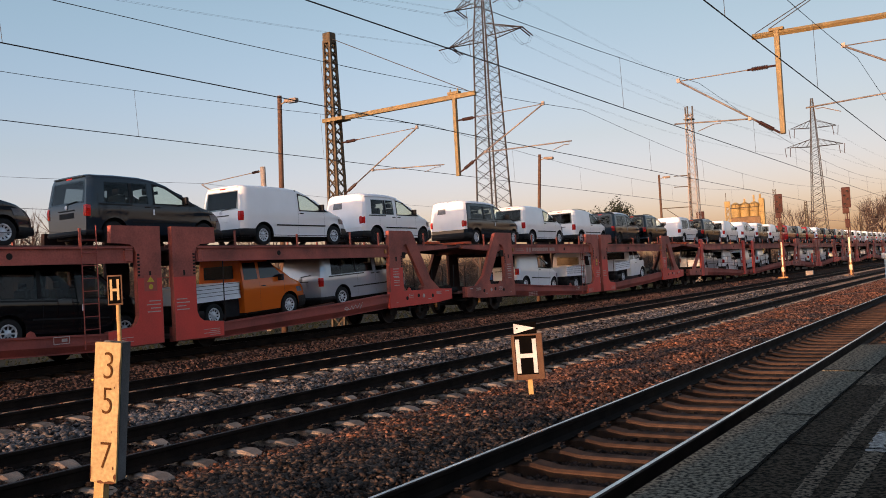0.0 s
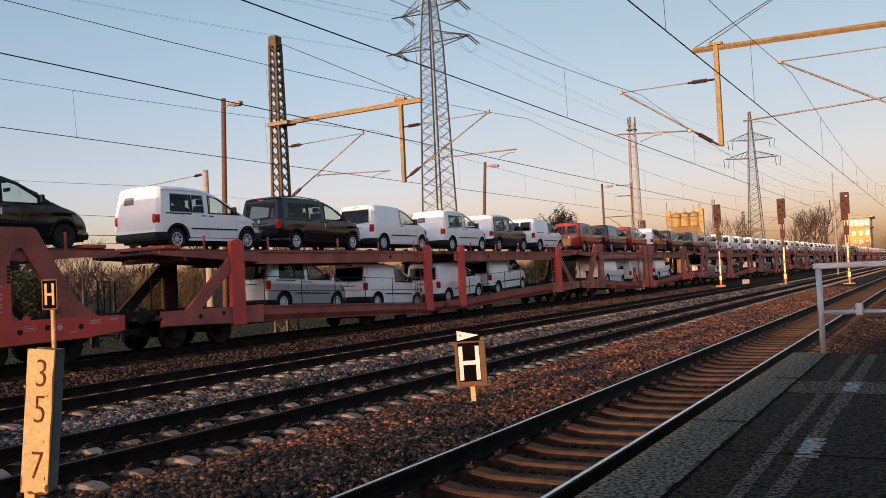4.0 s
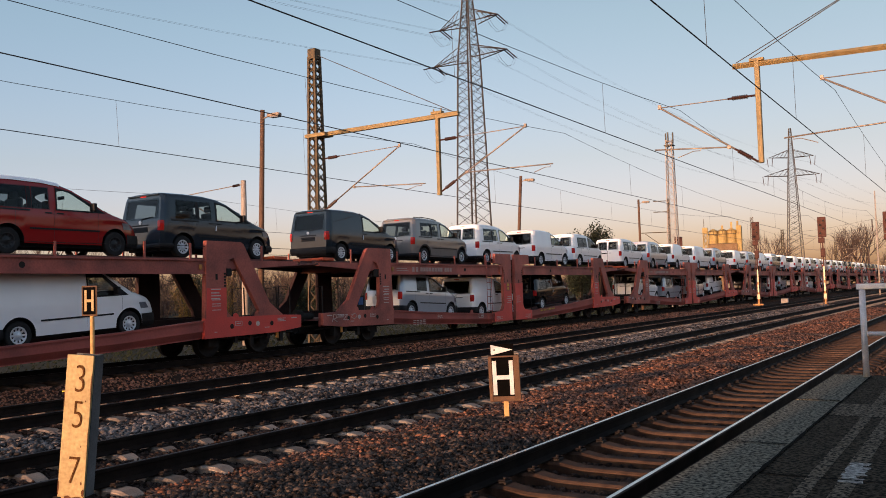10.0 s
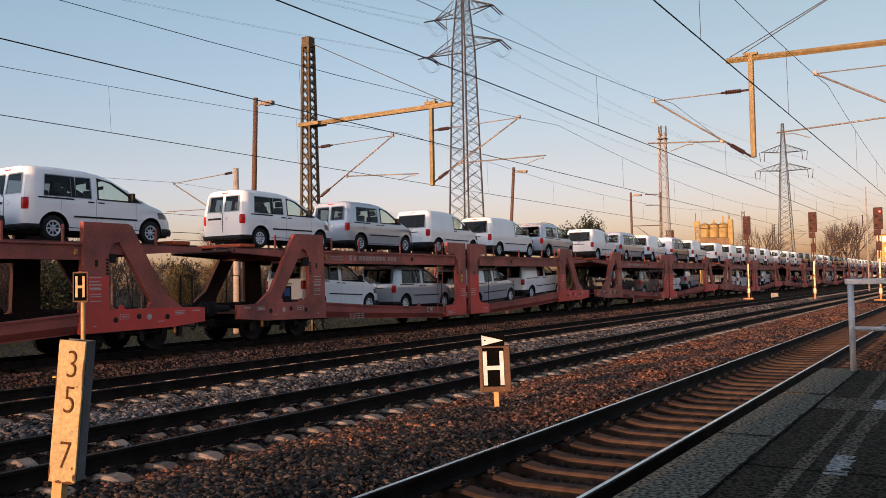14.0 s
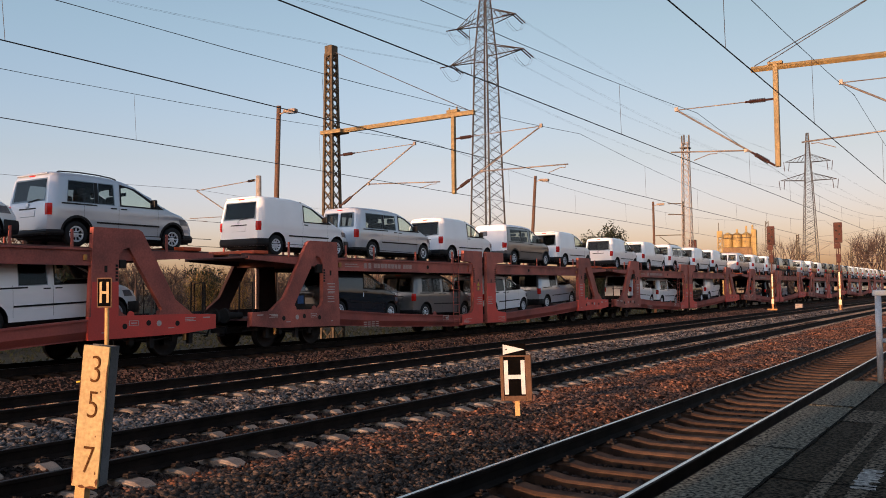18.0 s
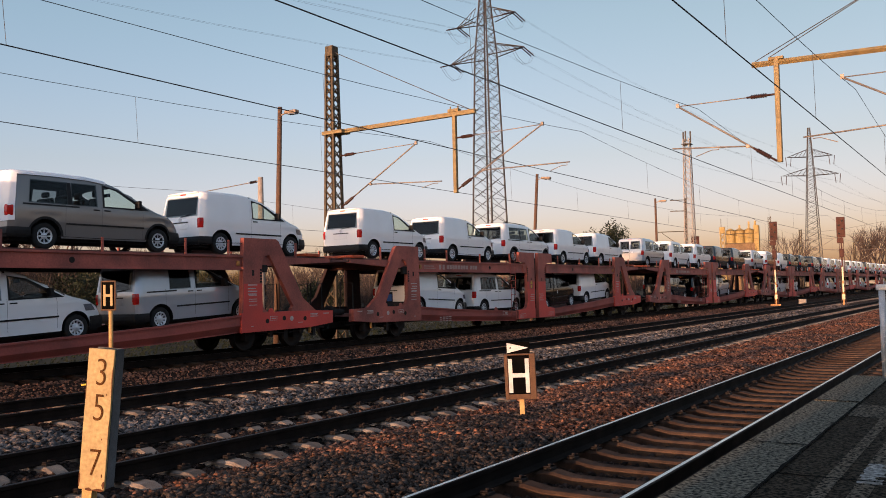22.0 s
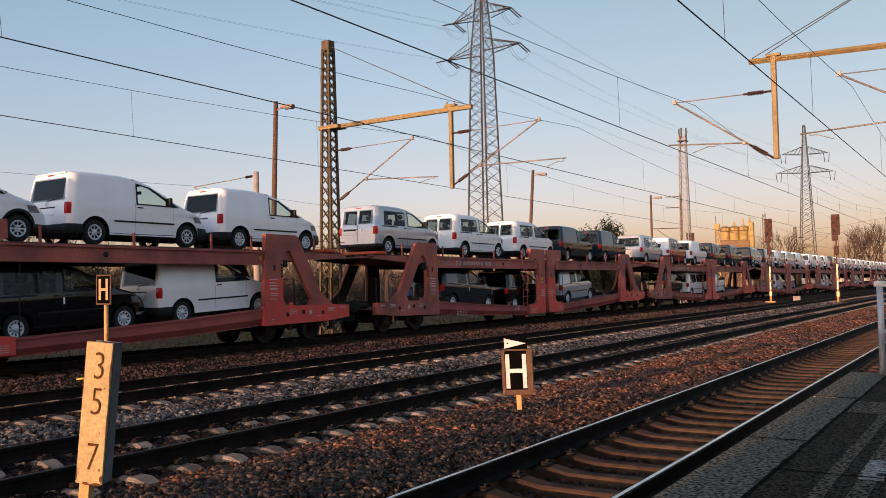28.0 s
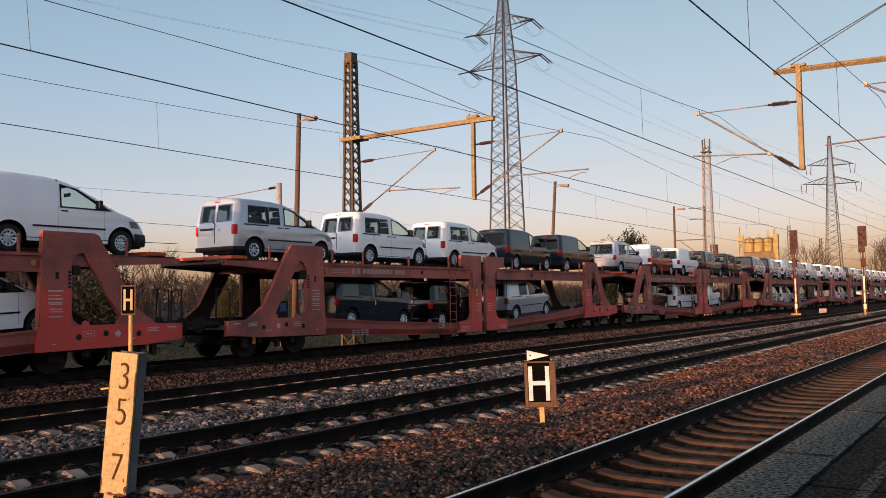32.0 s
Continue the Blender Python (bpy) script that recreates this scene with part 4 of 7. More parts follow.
def end_details(en, hs, k, e):
    """Repainted lower post, slots, lugs, markings and hanging gear on one end frame."""
    def pl(name, poly, x0, x1, material, label=""):
        return part(name, plate(B(), mirror([(y + k, z) for y, z in poly], hs), x0, x1), material, en, label)
    if hs > 0:
        pl("repainted_panel", [(9.66, 1.02), (9.70, 1.95), (10.42, 1.95), (10.42, 1.02)], 1.47, 1.4785, "wagon_new", "brighter repainted red panel")
    pl("gusset", [(10.42, 2.8), (10.42, 2.52), (10.48, 2.66), (10.56, 2.75), (10.74, 2.8)], 1.34, 1.465, "wagon")
    pl("gusset", [(10.42, 1.1), (10.42, 1.42), (10.47, 1.26), (10.58, 1.16), (10.75, 1.1)], 1.34, 1.465, "wagon")
    pl("slot", [(10.02, 2.18), (10.02, 2.34), (10.10, 2.34), (10.10, 2.18)], 1.474, 1.479, "bogie", "dark slot")
    ch = B()
    for i in range(5):
        box(ch, 1.474, 1.486, hs * (10.33 + k), hs * (10.40 + k), 1.98 + i * 0.085, 2.035 + i * 0.085)
    tagged(part("notch_strip", ch, "bogie", en), kind="stuff")
    part("hook_box", box(B(), 1.36, 1.46, hs * (10.46 + k), hs * (10.66 + k), 2.28, 2.5, bevel=0.03), "bogie", en)
    for y in (10.8, 12.0):
        pl("lifting_lug", [(y - 0.11, 1.1), (y - 0.07, 1.2), (y, 1.235), (y + 0.07, 1.2), (y + 0.11, 1.1)], 1.41, 1.45, "wagon_new" if hs > 0 else "wagon")
    pl("brace_foot", [(11.62, 1.1), (11.66, 1.22), (11.80, 1.30), (11.95, 1.30), (12.1, 1.1)], 1.33, 1.47, "wagon")
    mk = B()
    for y0, y1, z0, z1 in ((10.72, 11.0, 0.985, 0.997), (10.72, 11.0, 0.87, 0.882), (10.72, 10.735, 0.87, 0.997), (10.985, 11.0, 0.87, 0.997), (10.78, 10.94, 0.92, 0.945), (12.45, 12.8, 1.0, 1.02), (12.45, 12.74, 0.96, 0.98), (12.45, 12.8, 0.92, 0.94), (13.05, 13.3, 0.99, 1.02), (9.95, 10.05, 0.72, 0.74), (11.9, 12.1, 0.76, 0.78)):
        box(mk, 1.4805, 1.4835, hs * (y0 + k), hs * (y1 + k), z0, z1)
    tagged(part("lettering", mk, "white_mark", en), "small white lettering bars", kind="stuff")
    part("test_mark", cyl(B(), (1.4805, hs * (11.62 + k), 0.9), (1.484, hs * (11.62 + k), 0.9), 0.075, n=14), "white_mark", en, "round white marking")
    for y, h in ((10.9, 0.24), (11.5, 0.34), (12.2, 0.2), (12.75, 0.3)):
        part("bracket", box(B(), 1.22, 1.34, hs * (y + k) - 0.06, hs * (y + k) + 0.07, 0.62 - h, 0.70), "bogie", en)
    part("brake_lever", box(B(), 1.36, 1.43, hs * (12.5 + k) - 0.03, hs * (12.5 + k) + 0.04, 0.42, 0.66, bevel=0.015), "signal_yellow", en, "yellow brake lever")
    part("air_pipe", tube(B(), [(1.3, hs * (10.3 + k), 0.55), (1.3, hs * (11.6 + k), 0.47), (1.28, hs * (12.9 + k), 0.6), (1.1, hs * (e + 0.1), 0.55)], 0.02), "bogie", en)
    part("beam_end_cap", box(B(), 1.40, 1.45, hs * (9.49 + k), hs * (9.58 + k), 2.46, 2.60, bevel=0.01), "signal_yellow", en, "small yellow cap on the beam")


def rolled_beam(bm, xs, y0, y1):
    """Channel-shaped upper beam with two flanges, from y0 to y1."""
    prof = [(1.30, 2.34), (1.46, 2.34), (1.46, 2.385), (1.40, 2.385), (1.40, 2.70), (1.46, 2.70), (1.46, 2.75), (1.30, 2.75)]
    a, b = ([bm.verts.new((xs * x, y, z)) for x, z in prof] for y in (y0, y1))
    n = len(prof)
    for i in range(n):
        bm.faces.new((a[i], a[(i + 1) % n], b[(i + 1) % n], b[i]))
    bm.faces.new(a)
    bm.faces.new(b[::-1])
    bmesh.ops.recalc_face_normals(bm, faces=bm.faces)
    return bm


def folded_sill(bm, line, xs):
    """Side sill whose upper web is upright and whose lower web folds inwards; line is (y, bottom, top)."""
    rows = []
    for y, a, b in line:
        m = a + (b - a) * 0.42
        rows.append([bm.verts.new((xs * x, y, z)) for x, z in ((1.20, b), (1.42, b), (1.42, m), (1.27, a), (1.18, a))])
    for p, q in zip(rows, rows[1:]):
        for k in range(5):
            bm.faces.new((p[k], q[k], q[(k + 1) % 5], p[(k + 1) % 5]))
    bm.faces.new(rows[0])
    bm.faces.new(rows[-1][::-1])
    bmesh.ops.recalc_face_normals(bm, faces=bm.faces)
    return bm


def make_wagon(post_type, length, far=False):
    """A two-part, two-deck wagon about its middle joint; y along the track, z from the rail."""
    e = length / 2 - 0.35
    w = empty("car_carrier_wagon", "double-deck rust-red steel car-carrier wagon loaded with new vans" if post_type == 0 else "double-deck rust-red car-carrier wagon with slim braced posts and railings", "rail wagon", "car-carrier wagons of the train")
    k = e - 13.4
    bl = 0.62 if post_type == 0 else 0.34  # length of the buffers
    for hs in (1, -1):
        for xs in (1, -1):
            x0, x1 = xs * 1.32, xs * 1.45
            line = [(0.2, 0.28, 0.66), (1.8, 0.24, 0.66), (6.6, 0.42, 0.88), (9.6 + k, 0.56, 1.06), (e, 0.66, 1.09)]
            # far-side members (xs < 0) take the colour with their shade painted in
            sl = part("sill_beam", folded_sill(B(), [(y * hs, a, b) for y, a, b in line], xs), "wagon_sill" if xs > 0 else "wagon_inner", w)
            if not far:
                lip = B()
                plate(lip, mirror([(1.8, 0.62), (1.8, 0.665), (6.6, 0.885), (9.6 + k, 1.065), (9.6 + k, 1.02), (6.6, 0.84)], hs), xs * 1.30, xs * 1.47)
                plate(lip, mirror([(1.8, 0.235), (1.8, 0.265), (6.6, 0.445), (9.6 + k, 0.59), (9.6 + k, 0.56), (6.6, 0.415)], hs), xs * 1.18, xs * 1.30)
                part("sill_flange", lip, "wagon_sill", sl)
            if post_type == 0:
                post = [(0.18, 0.30), (0.18, 3.26), (1.6, 3.26), (1.62, 2.84), (1.10, 2.80), (0.97, 2.72), (0.91, 2.58), (0.91, 1.02), (0.98, 0.86), (1.12, 0.76), (1.8, 0.70), (1.8, 0.30)]
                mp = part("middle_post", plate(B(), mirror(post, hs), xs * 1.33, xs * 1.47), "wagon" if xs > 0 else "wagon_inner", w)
                if xs > 0 and not far:
                    part("repainted_panel", plate(B(), mirror([(0.19, 0.31), (0.19, 1.95), (0.90, 1.95), (0.90, 1.02), (0.97, 0.86), (1.11, 0.76), (1.79, 0.69), (1.79, 0.31)], hs), 1.465, 1.473), "wagon_new", mp, "brighter repainted red panel")
                    part("slot", box(B(), 1.468, 1.4745, hs * 0.50, hs * 0.56, 1.98, 2.12, bevel=0.0), "bogie", mp, "dark slot")
                    ch = B()
                    for i in range(7):
                        box(ch, 1.468, 1.482, hs * 0.83, hs * 0.895, 2.0 + i * 0.085, 2.05 + i * 0.085)
                    tagged(part("notch_strip", ch, "bogie", mp), kind="stuff")
                    part("beam_end_cap", box(B(), 1.40, 1.46, hs * 1.04, hs * 1.2, 2.38, 2.66, bevel=0.03), "wagon", mp)
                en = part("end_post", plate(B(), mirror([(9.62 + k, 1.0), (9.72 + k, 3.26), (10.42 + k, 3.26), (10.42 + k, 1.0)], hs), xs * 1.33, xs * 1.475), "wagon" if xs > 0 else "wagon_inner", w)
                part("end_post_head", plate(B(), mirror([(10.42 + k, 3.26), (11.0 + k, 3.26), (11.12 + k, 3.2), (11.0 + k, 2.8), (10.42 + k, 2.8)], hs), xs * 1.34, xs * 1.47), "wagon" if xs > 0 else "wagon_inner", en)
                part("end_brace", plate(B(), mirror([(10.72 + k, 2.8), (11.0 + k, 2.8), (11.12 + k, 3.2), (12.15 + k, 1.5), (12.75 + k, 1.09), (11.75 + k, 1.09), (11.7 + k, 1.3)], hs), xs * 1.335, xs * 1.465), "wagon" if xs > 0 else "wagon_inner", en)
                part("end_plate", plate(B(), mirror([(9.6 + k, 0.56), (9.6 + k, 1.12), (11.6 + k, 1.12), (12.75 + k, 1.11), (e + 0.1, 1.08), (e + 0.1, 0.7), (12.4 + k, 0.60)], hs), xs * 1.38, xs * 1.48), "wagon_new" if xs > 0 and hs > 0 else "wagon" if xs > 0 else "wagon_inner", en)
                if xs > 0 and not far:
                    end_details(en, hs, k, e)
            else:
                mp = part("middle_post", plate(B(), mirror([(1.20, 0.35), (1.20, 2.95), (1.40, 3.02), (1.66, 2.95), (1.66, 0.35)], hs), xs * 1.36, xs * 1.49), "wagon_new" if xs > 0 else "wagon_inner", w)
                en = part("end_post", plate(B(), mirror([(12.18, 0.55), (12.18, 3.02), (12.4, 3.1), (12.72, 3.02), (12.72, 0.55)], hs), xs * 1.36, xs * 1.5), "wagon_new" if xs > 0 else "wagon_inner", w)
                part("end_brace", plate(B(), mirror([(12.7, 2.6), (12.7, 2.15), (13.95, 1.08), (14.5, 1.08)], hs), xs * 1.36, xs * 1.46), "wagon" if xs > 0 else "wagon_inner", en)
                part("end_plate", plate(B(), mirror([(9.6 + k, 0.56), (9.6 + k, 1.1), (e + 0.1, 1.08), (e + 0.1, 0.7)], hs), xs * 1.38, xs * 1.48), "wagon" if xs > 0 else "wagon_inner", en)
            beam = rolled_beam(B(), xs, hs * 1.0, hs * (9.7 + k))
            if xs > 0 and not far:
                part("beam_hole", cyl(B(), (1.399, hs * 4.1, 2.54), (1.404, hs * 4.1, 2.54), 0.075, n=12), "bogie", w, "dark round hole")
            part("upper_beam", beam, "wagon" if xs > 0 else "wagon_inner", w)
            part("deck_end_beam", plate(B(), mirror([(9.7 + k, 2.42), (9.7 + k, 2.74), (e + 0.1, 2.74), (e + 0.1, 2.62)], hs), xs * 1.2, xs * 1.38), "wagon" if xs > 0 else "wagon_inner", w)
            if far:
                continue
            # markings
            mk = B()
            for i in range(4):
                box(mk, xs * 1.4735, xs * 1.477, hs * (1.1 if i % 2 else 1.3), hs * 1.65, 0.36 + 0.05 * i, 0.375 + 0.05 * i)
            if post_type == 0:
                for i, ww in enumerate((0.34, 0.42, 0.3, 0.4)):
                    box(mk, xs * 1.4735, xs * 1.477, hs * 0.25, hs * (0.25 + ww), 1.36 - 0.09 * i, 1.385 - 0.09 * i)
                for z, ww in ((1.9, 0.36), (1.8, 0.3), (1.72, 0.36), (1.64, 0.33)):
                    box(mk, xs * 1.475, xs * 1.479, hs * (9.85 + k), hs * (9.85 + k + ww), z, z + 0.03)
                for z in (1.33, 1.5):
                    box(mk, xs * 1.475, xs * 1.479, hs * (9.88 + k), hs * (10.2 + k), z, z + 0.02)
                    box(mk, xs * 1.475, xs * 1.479, hs * (9.88 + k), hs * (10.2 + k), z + 0.11, z + 0.13)
            tagged(part("lettering", mk, "white_mark", mp), "small white lettering bars", kind="stuff")
            for y, z in ((11.3 + k, 0.92), (12.2 + k, 0.88), (10.6 + k, 0.86)):
                if xs > 0:
                    part("bolt", cyl(B(), (xs * 1.479, hs * y, z), (xs * 1.487, hs * y, z), 0.07, n=12), "bogie", en)
            # deck-edge stanchions with a wire
            wire = B()
            for y in (2.4, 4.9, 7.4, 9.2 + k, 11.9 + k):
                st = B()
                box(st, xs * 1.38, xs * 1.43, hs * y - 0.025, hs * y + 0.025, 2.74, 3.18 if y not in (4.9,) else 3.1)
                part("stanchion", st, "wagon", w)
            tube(wire, [(xs * 1.405, hs * 1.6, 3.10), (xs * 1.405, hs * 4.9, 3.06), (xs * 1.405, hs * (9.2 + k), 3.1), (xs * 1.405, hs * e, 3.12)], 0.008, 4)
            part("guard_wire", wire, "bogie", w)
        # lower and upper decks
        part("lower_deck", plate(B(), mirror([(0.2, 0.44), (1.8, 0.46), (6.6, 0.66), (9.6 + k, 0.86), (e, 0.92), (e, 0.84), (9.6 + k, 0.78), (6.6, 0.58), (1.8, 0.38), (0.2, 0.36)], hs), -1.32, 1.32), "wagon_deck", w)
        dk = plate(B(), mirror([(0.22, 2.66), (0.22, 2.72), (e + 0.15, 2.72), (e + 0.15, 2.66)], hs), -1.33, 1.33)
        for xs in (1, -1):
            plate(dk, mirror([(0.22, 2.72), (0.22, 2.80), (e + 0.15, 2.80), (e + 0.15, 2.72)], hs), xs * 0.58, xs * 0.62)
            plate(dk, mirror([(0.22, 2.72), (0.22, 2.80), (e + 0.15, 2.80), (e + 0.15, 2.72)], hs), xs * 1.10, xs * 1.14)
        for y in np.arange(1.5, e - 0.5, 1.6):
            box(dk, -1.30, 1.30, hs * y - 0.05, hs * y + 0.05, 2.46, 2.665)
        part("upper_deck", dk, "wagon_deck", w)
        # underframe, wheels
        uf = B()
        box(uf, -0.35, 0.35, min(hs * 0.4, hs * e), max(hs * 0.4, hs * e), 0.46, 0.62)
        for y in (10.3 + k, 12.3 + k) if post_type == 0 else (12.6, 14.4):
            for xs in (1, -1):
                box(uf, xs * 0.98 - 0.09, xs * 0.98 + 0.09, hs * y - 0.2, hs * y + 0.2, 0.30, 0.62)
        box(uf, -1.0, 1.0, hs * (11.3 + k) - 1.5, hs * (11.3 + k) + 1.5, 0.52, 0.66)
        part("underframe", uf, "bogie", w)
        for y in (1.7, 10.3 + k, 12.3 + k) if post_type == 0 else (2.6, 5.0, 12.6, 14.4):
            rr = 0.42 if y > 6 else 0.34
            wb = B()
            for xs in (1, -1):
                lathe(wb, [(0.001, 0.04), (rr * 0.45, 0.05), (rr * 0.72, 0.0), (rr * 0.86, 0.03), (rr, 0.07), (rr, -0.07), (rr * 1.06, -0.075), (rr * 1.06, -0.11), (rr * 0.8, -0.1)], 22, Matrix.Translation((xs * 0.78, hs * y, rr)) @ Matrix.Diagonal((xs, 1, 1, 1)))
            cyl(wb, (-0.8, hs * y, rr), (0.8, hs * y, rr), 0.08)
            part("wheelset", wb, "wheel_steel", w, smooth=True)
        for xs in (1, -1):
            bf = B()
            cyl(bf, (xs * 0.87, hs * (e - 0.05), 1.0), (xs * 0.87, hs * (e + bl - 0.03), 1.0), 0.10, n=12)
            cyl(bf, (xs * 0.87, hs * (e + bl - 0.07), 1.0), (xs * 0.87, hs * (e + bl), 1.0), 0.22, n=16)
            part("buffer", bf, "bogie", w)
        part("coupling", cyl(B(), (0, hs * e, 0.98), (0, hs * (e + bl + 0.02), 0.98), 0.06, n=8), "bogie", w)
        for q in (0.35, -0.35):
            part("air_hose", tube(B(), [(q, hs * e, 0.7), (q * 1.03, hs * (e + 0.14), 0.42 if q > 0 else 0.38), (q * 0.86, hs * (e + 0.3), 0.40)], 0.03), "bogie", w)
        if not far:
            fl = B()
            box(fl, -1.25, 1.25, hs * (e - 0.5) - 0.3, hs * (e - 0.5) + 0.3, 2.80, 2.90, bevel=0.02)
            part("deck_flap", fl, "orange_red", w, "bright orange-red folded deck flap")
            for xs in (1, -1):
                gr = B()
                tube(gr, [(xs * 1.25, hs * (e - 0.15), 0.98), (xs * 1.25, hs * (e - 0.15), 1.95), (xs * 0.75, hs * (e - 0.12), 1.98), (xs * 0.72, hs * (e - 0.12), 0.98)], 0.025)
                part("end_handrail", gr, "bogie", w)
    if far:
        return w
    # ladder at the middle, data panels and faded name bars on the near side
    for xs, ym in ((1, -2.2), (-1, 2.2)) if post_type == 0 else ((1, -2.3), (1, 11.6)):
        ld = B()
        for y in (ym - 0.2, ym + 0.2):
            tube(ld, [(xs * 1.46, y, 0.35), (xs * 1.46, y, 3.25 if y > ym else 3.0)], 0.013)
        for z in np.arange(0.5, 3.0, 0.30):
            rod(ld, (xs * 1.46, ym - 0.2, z), (xs * 1.46, ym + 0.2, z), 0.016)
        part("ladder", ld, "wagon_sill", w)
    if post_type == 0:
        part("lifting_lug", plate(B(), [(-3.82, 0.74), (-3.78, 0.84), (-3.7, 0.88), (-3.62, 0.84), (-3.58, 0.74)], 1.40, 1.44), "wagon_sill", w)
        lb = B()
        for y0, y1, z0, z1 in ((-3.2, -2.8, 0.685, 0.70), (-3.2, -2.8, 0.53, 0.545), (-3.2, -3.185, 0.53, 0.70), (-2.815, -2.8, 0.53, 0.70), (-3.0, -2.86, 0.58, 0.65)):
            box(lb, 1.471, 1.475, y0, y1, z0, z1)
        part("label_frame", lb, "white_mark", w, "white framed label")
        bars = [(-8.95, -8.2, 2.47, 2.50), (-8.95, -8.3, 2.55, 2.58), (-7.95, -7.80, 2.44, 2.62), (-7.70, -7.55, 2.44, 2.62)]
        bars += [(-7.4 + 0.20 * i, -7.24 + 0.20 * i, 2.46, 2.61) for i in range(8)]
        bars += [(-5.68 + 0.19 * i, -5.53 + 0.19 * i, 2.46, 2.61) for i in range(3)]
        for y0, y1, z0, z1 in bars[2:] if far else bars:
            part("name_bar", box(B(), 1.402, 1.406, y0, y1, z0, z1), "faded_mark", w, "faded white lettering bar")
        wm = part("warning_plate", plate(B(), [(-0.72, 1.62), (-0.72, 2.02), (-0.34, 2.02), (-0.34, 1.62)], 1.4735, 1.478), "wagon_sill", w, "red warning plate with yellow symbols")
        tb = plate(B(), [(-0.64, 1.85), (-0.53, 1.99), (-0.42, 1.85)], 1.4785, 1.482)
        cyl(tb, (1.4785, -0.53, 1.73), (1.483, -0.53, 1.73), 0.065, n=14)
        part("warning_symbol", tb, "yellow_mark", wm)
        db = B()
        for i in range(3):
            for j in range(4):
                box(db, 1.421, 1.425, -8.0 + 0.22 * j, -7.84 + 0.22 * j, 0.60 - 0.07 * i, 0.635 - 0.07 * i)
        tagged(part("data_panel", db, "faded_mark", w), "faded lettering panel", kind="stuff")
        part("blue_label", box(B(), 1.2, 1.22, -11.3 - k, -11.05 - k, 1.3, 1.55), "blue", w, "blue label on a dark box")
        part("brake_box", box(B(), 0.95, 1.2, -11.5 - k, -10.95 - k, 1.1, 1.62, bevel=0.02), "bogie", w)
    for y in (-1.95, 1.95) if post_type == 0 else (-11.2, -9.4, -7.6, -5.8, -4.0, -2.2, 2.2, 4.0, 5.8, 7.6, 9.4, 11.2):
        zz = 0.66 + (abs(y) - 1.8) * 0.0455
        part("rail_post", tube(B(), [(1.36, y, zz), (1.36, y, zz + 1.0 if post_type else zz + 1.68)], 0.016), "bogie", w)
    if post_type:
        for a in (-1, 1):
            for dz in (0.55, 1.0):
                part("lower_rail", tube(B(), [(1.40, a * 1.9, 0.66 + dz), (1.40, a * 11.2, 0.95 + dz)], 0.014), "bogie", w)
    return w


# the train: wagons by their middle joint, with the vans on their decks
MIDS = [-13.1, 14.4, 41.9, 71.7, 100.7, 128.15, 155.85, 183.6, 211.05, 238.98] + [266.5 + 27.5 * i for i in range(9)]
wagon_types = {}
WAGONS = []
for i, u in enumerate(MIDS):
    length = 31.1 if i == 3 else 26.9
    far = i >= 11
    key = (1 if i == 3 else 0, far)
    m = pose(TRACK4, u, 0)
    if key not in wagon_types:
        w = wagon_types[key] = make_wagon(key[0], length, far)
        w.matrix_basis = m
    else:
        w = copy_thing(wagon_types[key], m)
    WAGONS.append(w)
    MOVING.append((w, m))

def brake_stand(w):
    """Pedestal with a hand wheel at the lower deck's edge."""
    pd = part("brake_pedestal", plate(B(), [(-3.12, 0.7), (-3.06, 1.69), (-2.93, 1.69), (-2.86, 0.7)], 1.30, 1.44), "wagon_new", w)
    hw_ = bmesh.new()
    for k2 in range(16):
        a, b2 = k2 * math.tau / 16, (k2 + 1) * math.tau / 16
        cyl(hw_, (1.46, -3.15 + 0.18 * math.cos(a), 1.53 + 0.18 * math.sin(a)), (1.46, -3.15 + 0.18 * math.cos(b2), 1.53 + 0.18 * math.sin(b2)), 0.014, n=5, caps=False)
    for a in (0.5, 2.6, 4.7):
        rod(hw_, (1.46, -3.15, 1.53), (1.46, -3.15 + 0.18 * math.cos(a), 1.53 + 0.18 * math.sin(a)), 0.015)
    part("hand_wheel", hw_, "orange_red", pd, "orange-red hand wheel")


brake_stand(WAGONS[4])

# sprayed scrawls on three sills, too small to read
gb = B()
for i, (q, h) in enumerate(((0.14, 0.13), (0.10, 0.11), (0.16, 0.13), (0.12, 0.12), (0.08, 0.06), (0.15, 0.12), (0.13, 0.13), (0.12, 0.11), (0.17, 0.13))):
    box(gb, 1.421, 1.4245, 2.80 + i * 0.175, 2.80 + i * 0.175 + q, 0.66 + i * 0.008 - h / 2, 0.66 + i * 0.008 + h / 2)
tagged(part("graffiti", gb, "yellow_mark", WAGONS[5]), "faded yellow graffiti bars", kind="stuff")
for wi, pts in ((5, ((-6.3, 0.63), (-6.29, 0.77), (-6.2, 0.76), (-6.26, 0.70), (-6.18, 0.69), (-6.15, 0.64), (-6.08, 0.66), (-6.1, 0.73), (-6.0, 0.74), (-6.02, 0.65), (-5.95, 0.66))), (1, ((6.9, 0.68), (7.0, 0.75), (7.12, 0.70), (7.05, 0.64), (6.93, 0.68), (7.2, 0.66), (7.3, 0.78), (7.34, 0.66), (7.5, 0.80), (7.56, 0.68), (7.7, 0.84), (7.72, 0.66), (7.85, 0.86)))):
    sc = B()
    for (ya_, za_), (yb_, zb_) in zip(pts, pts[1:]):
        rod(sc, (1.424, ya_, za_), (1.424, yb_, zb_), 0.014)
    part("scrawl", sc, "white_mark", WAGONS[wi], "white sprayed scrawl")

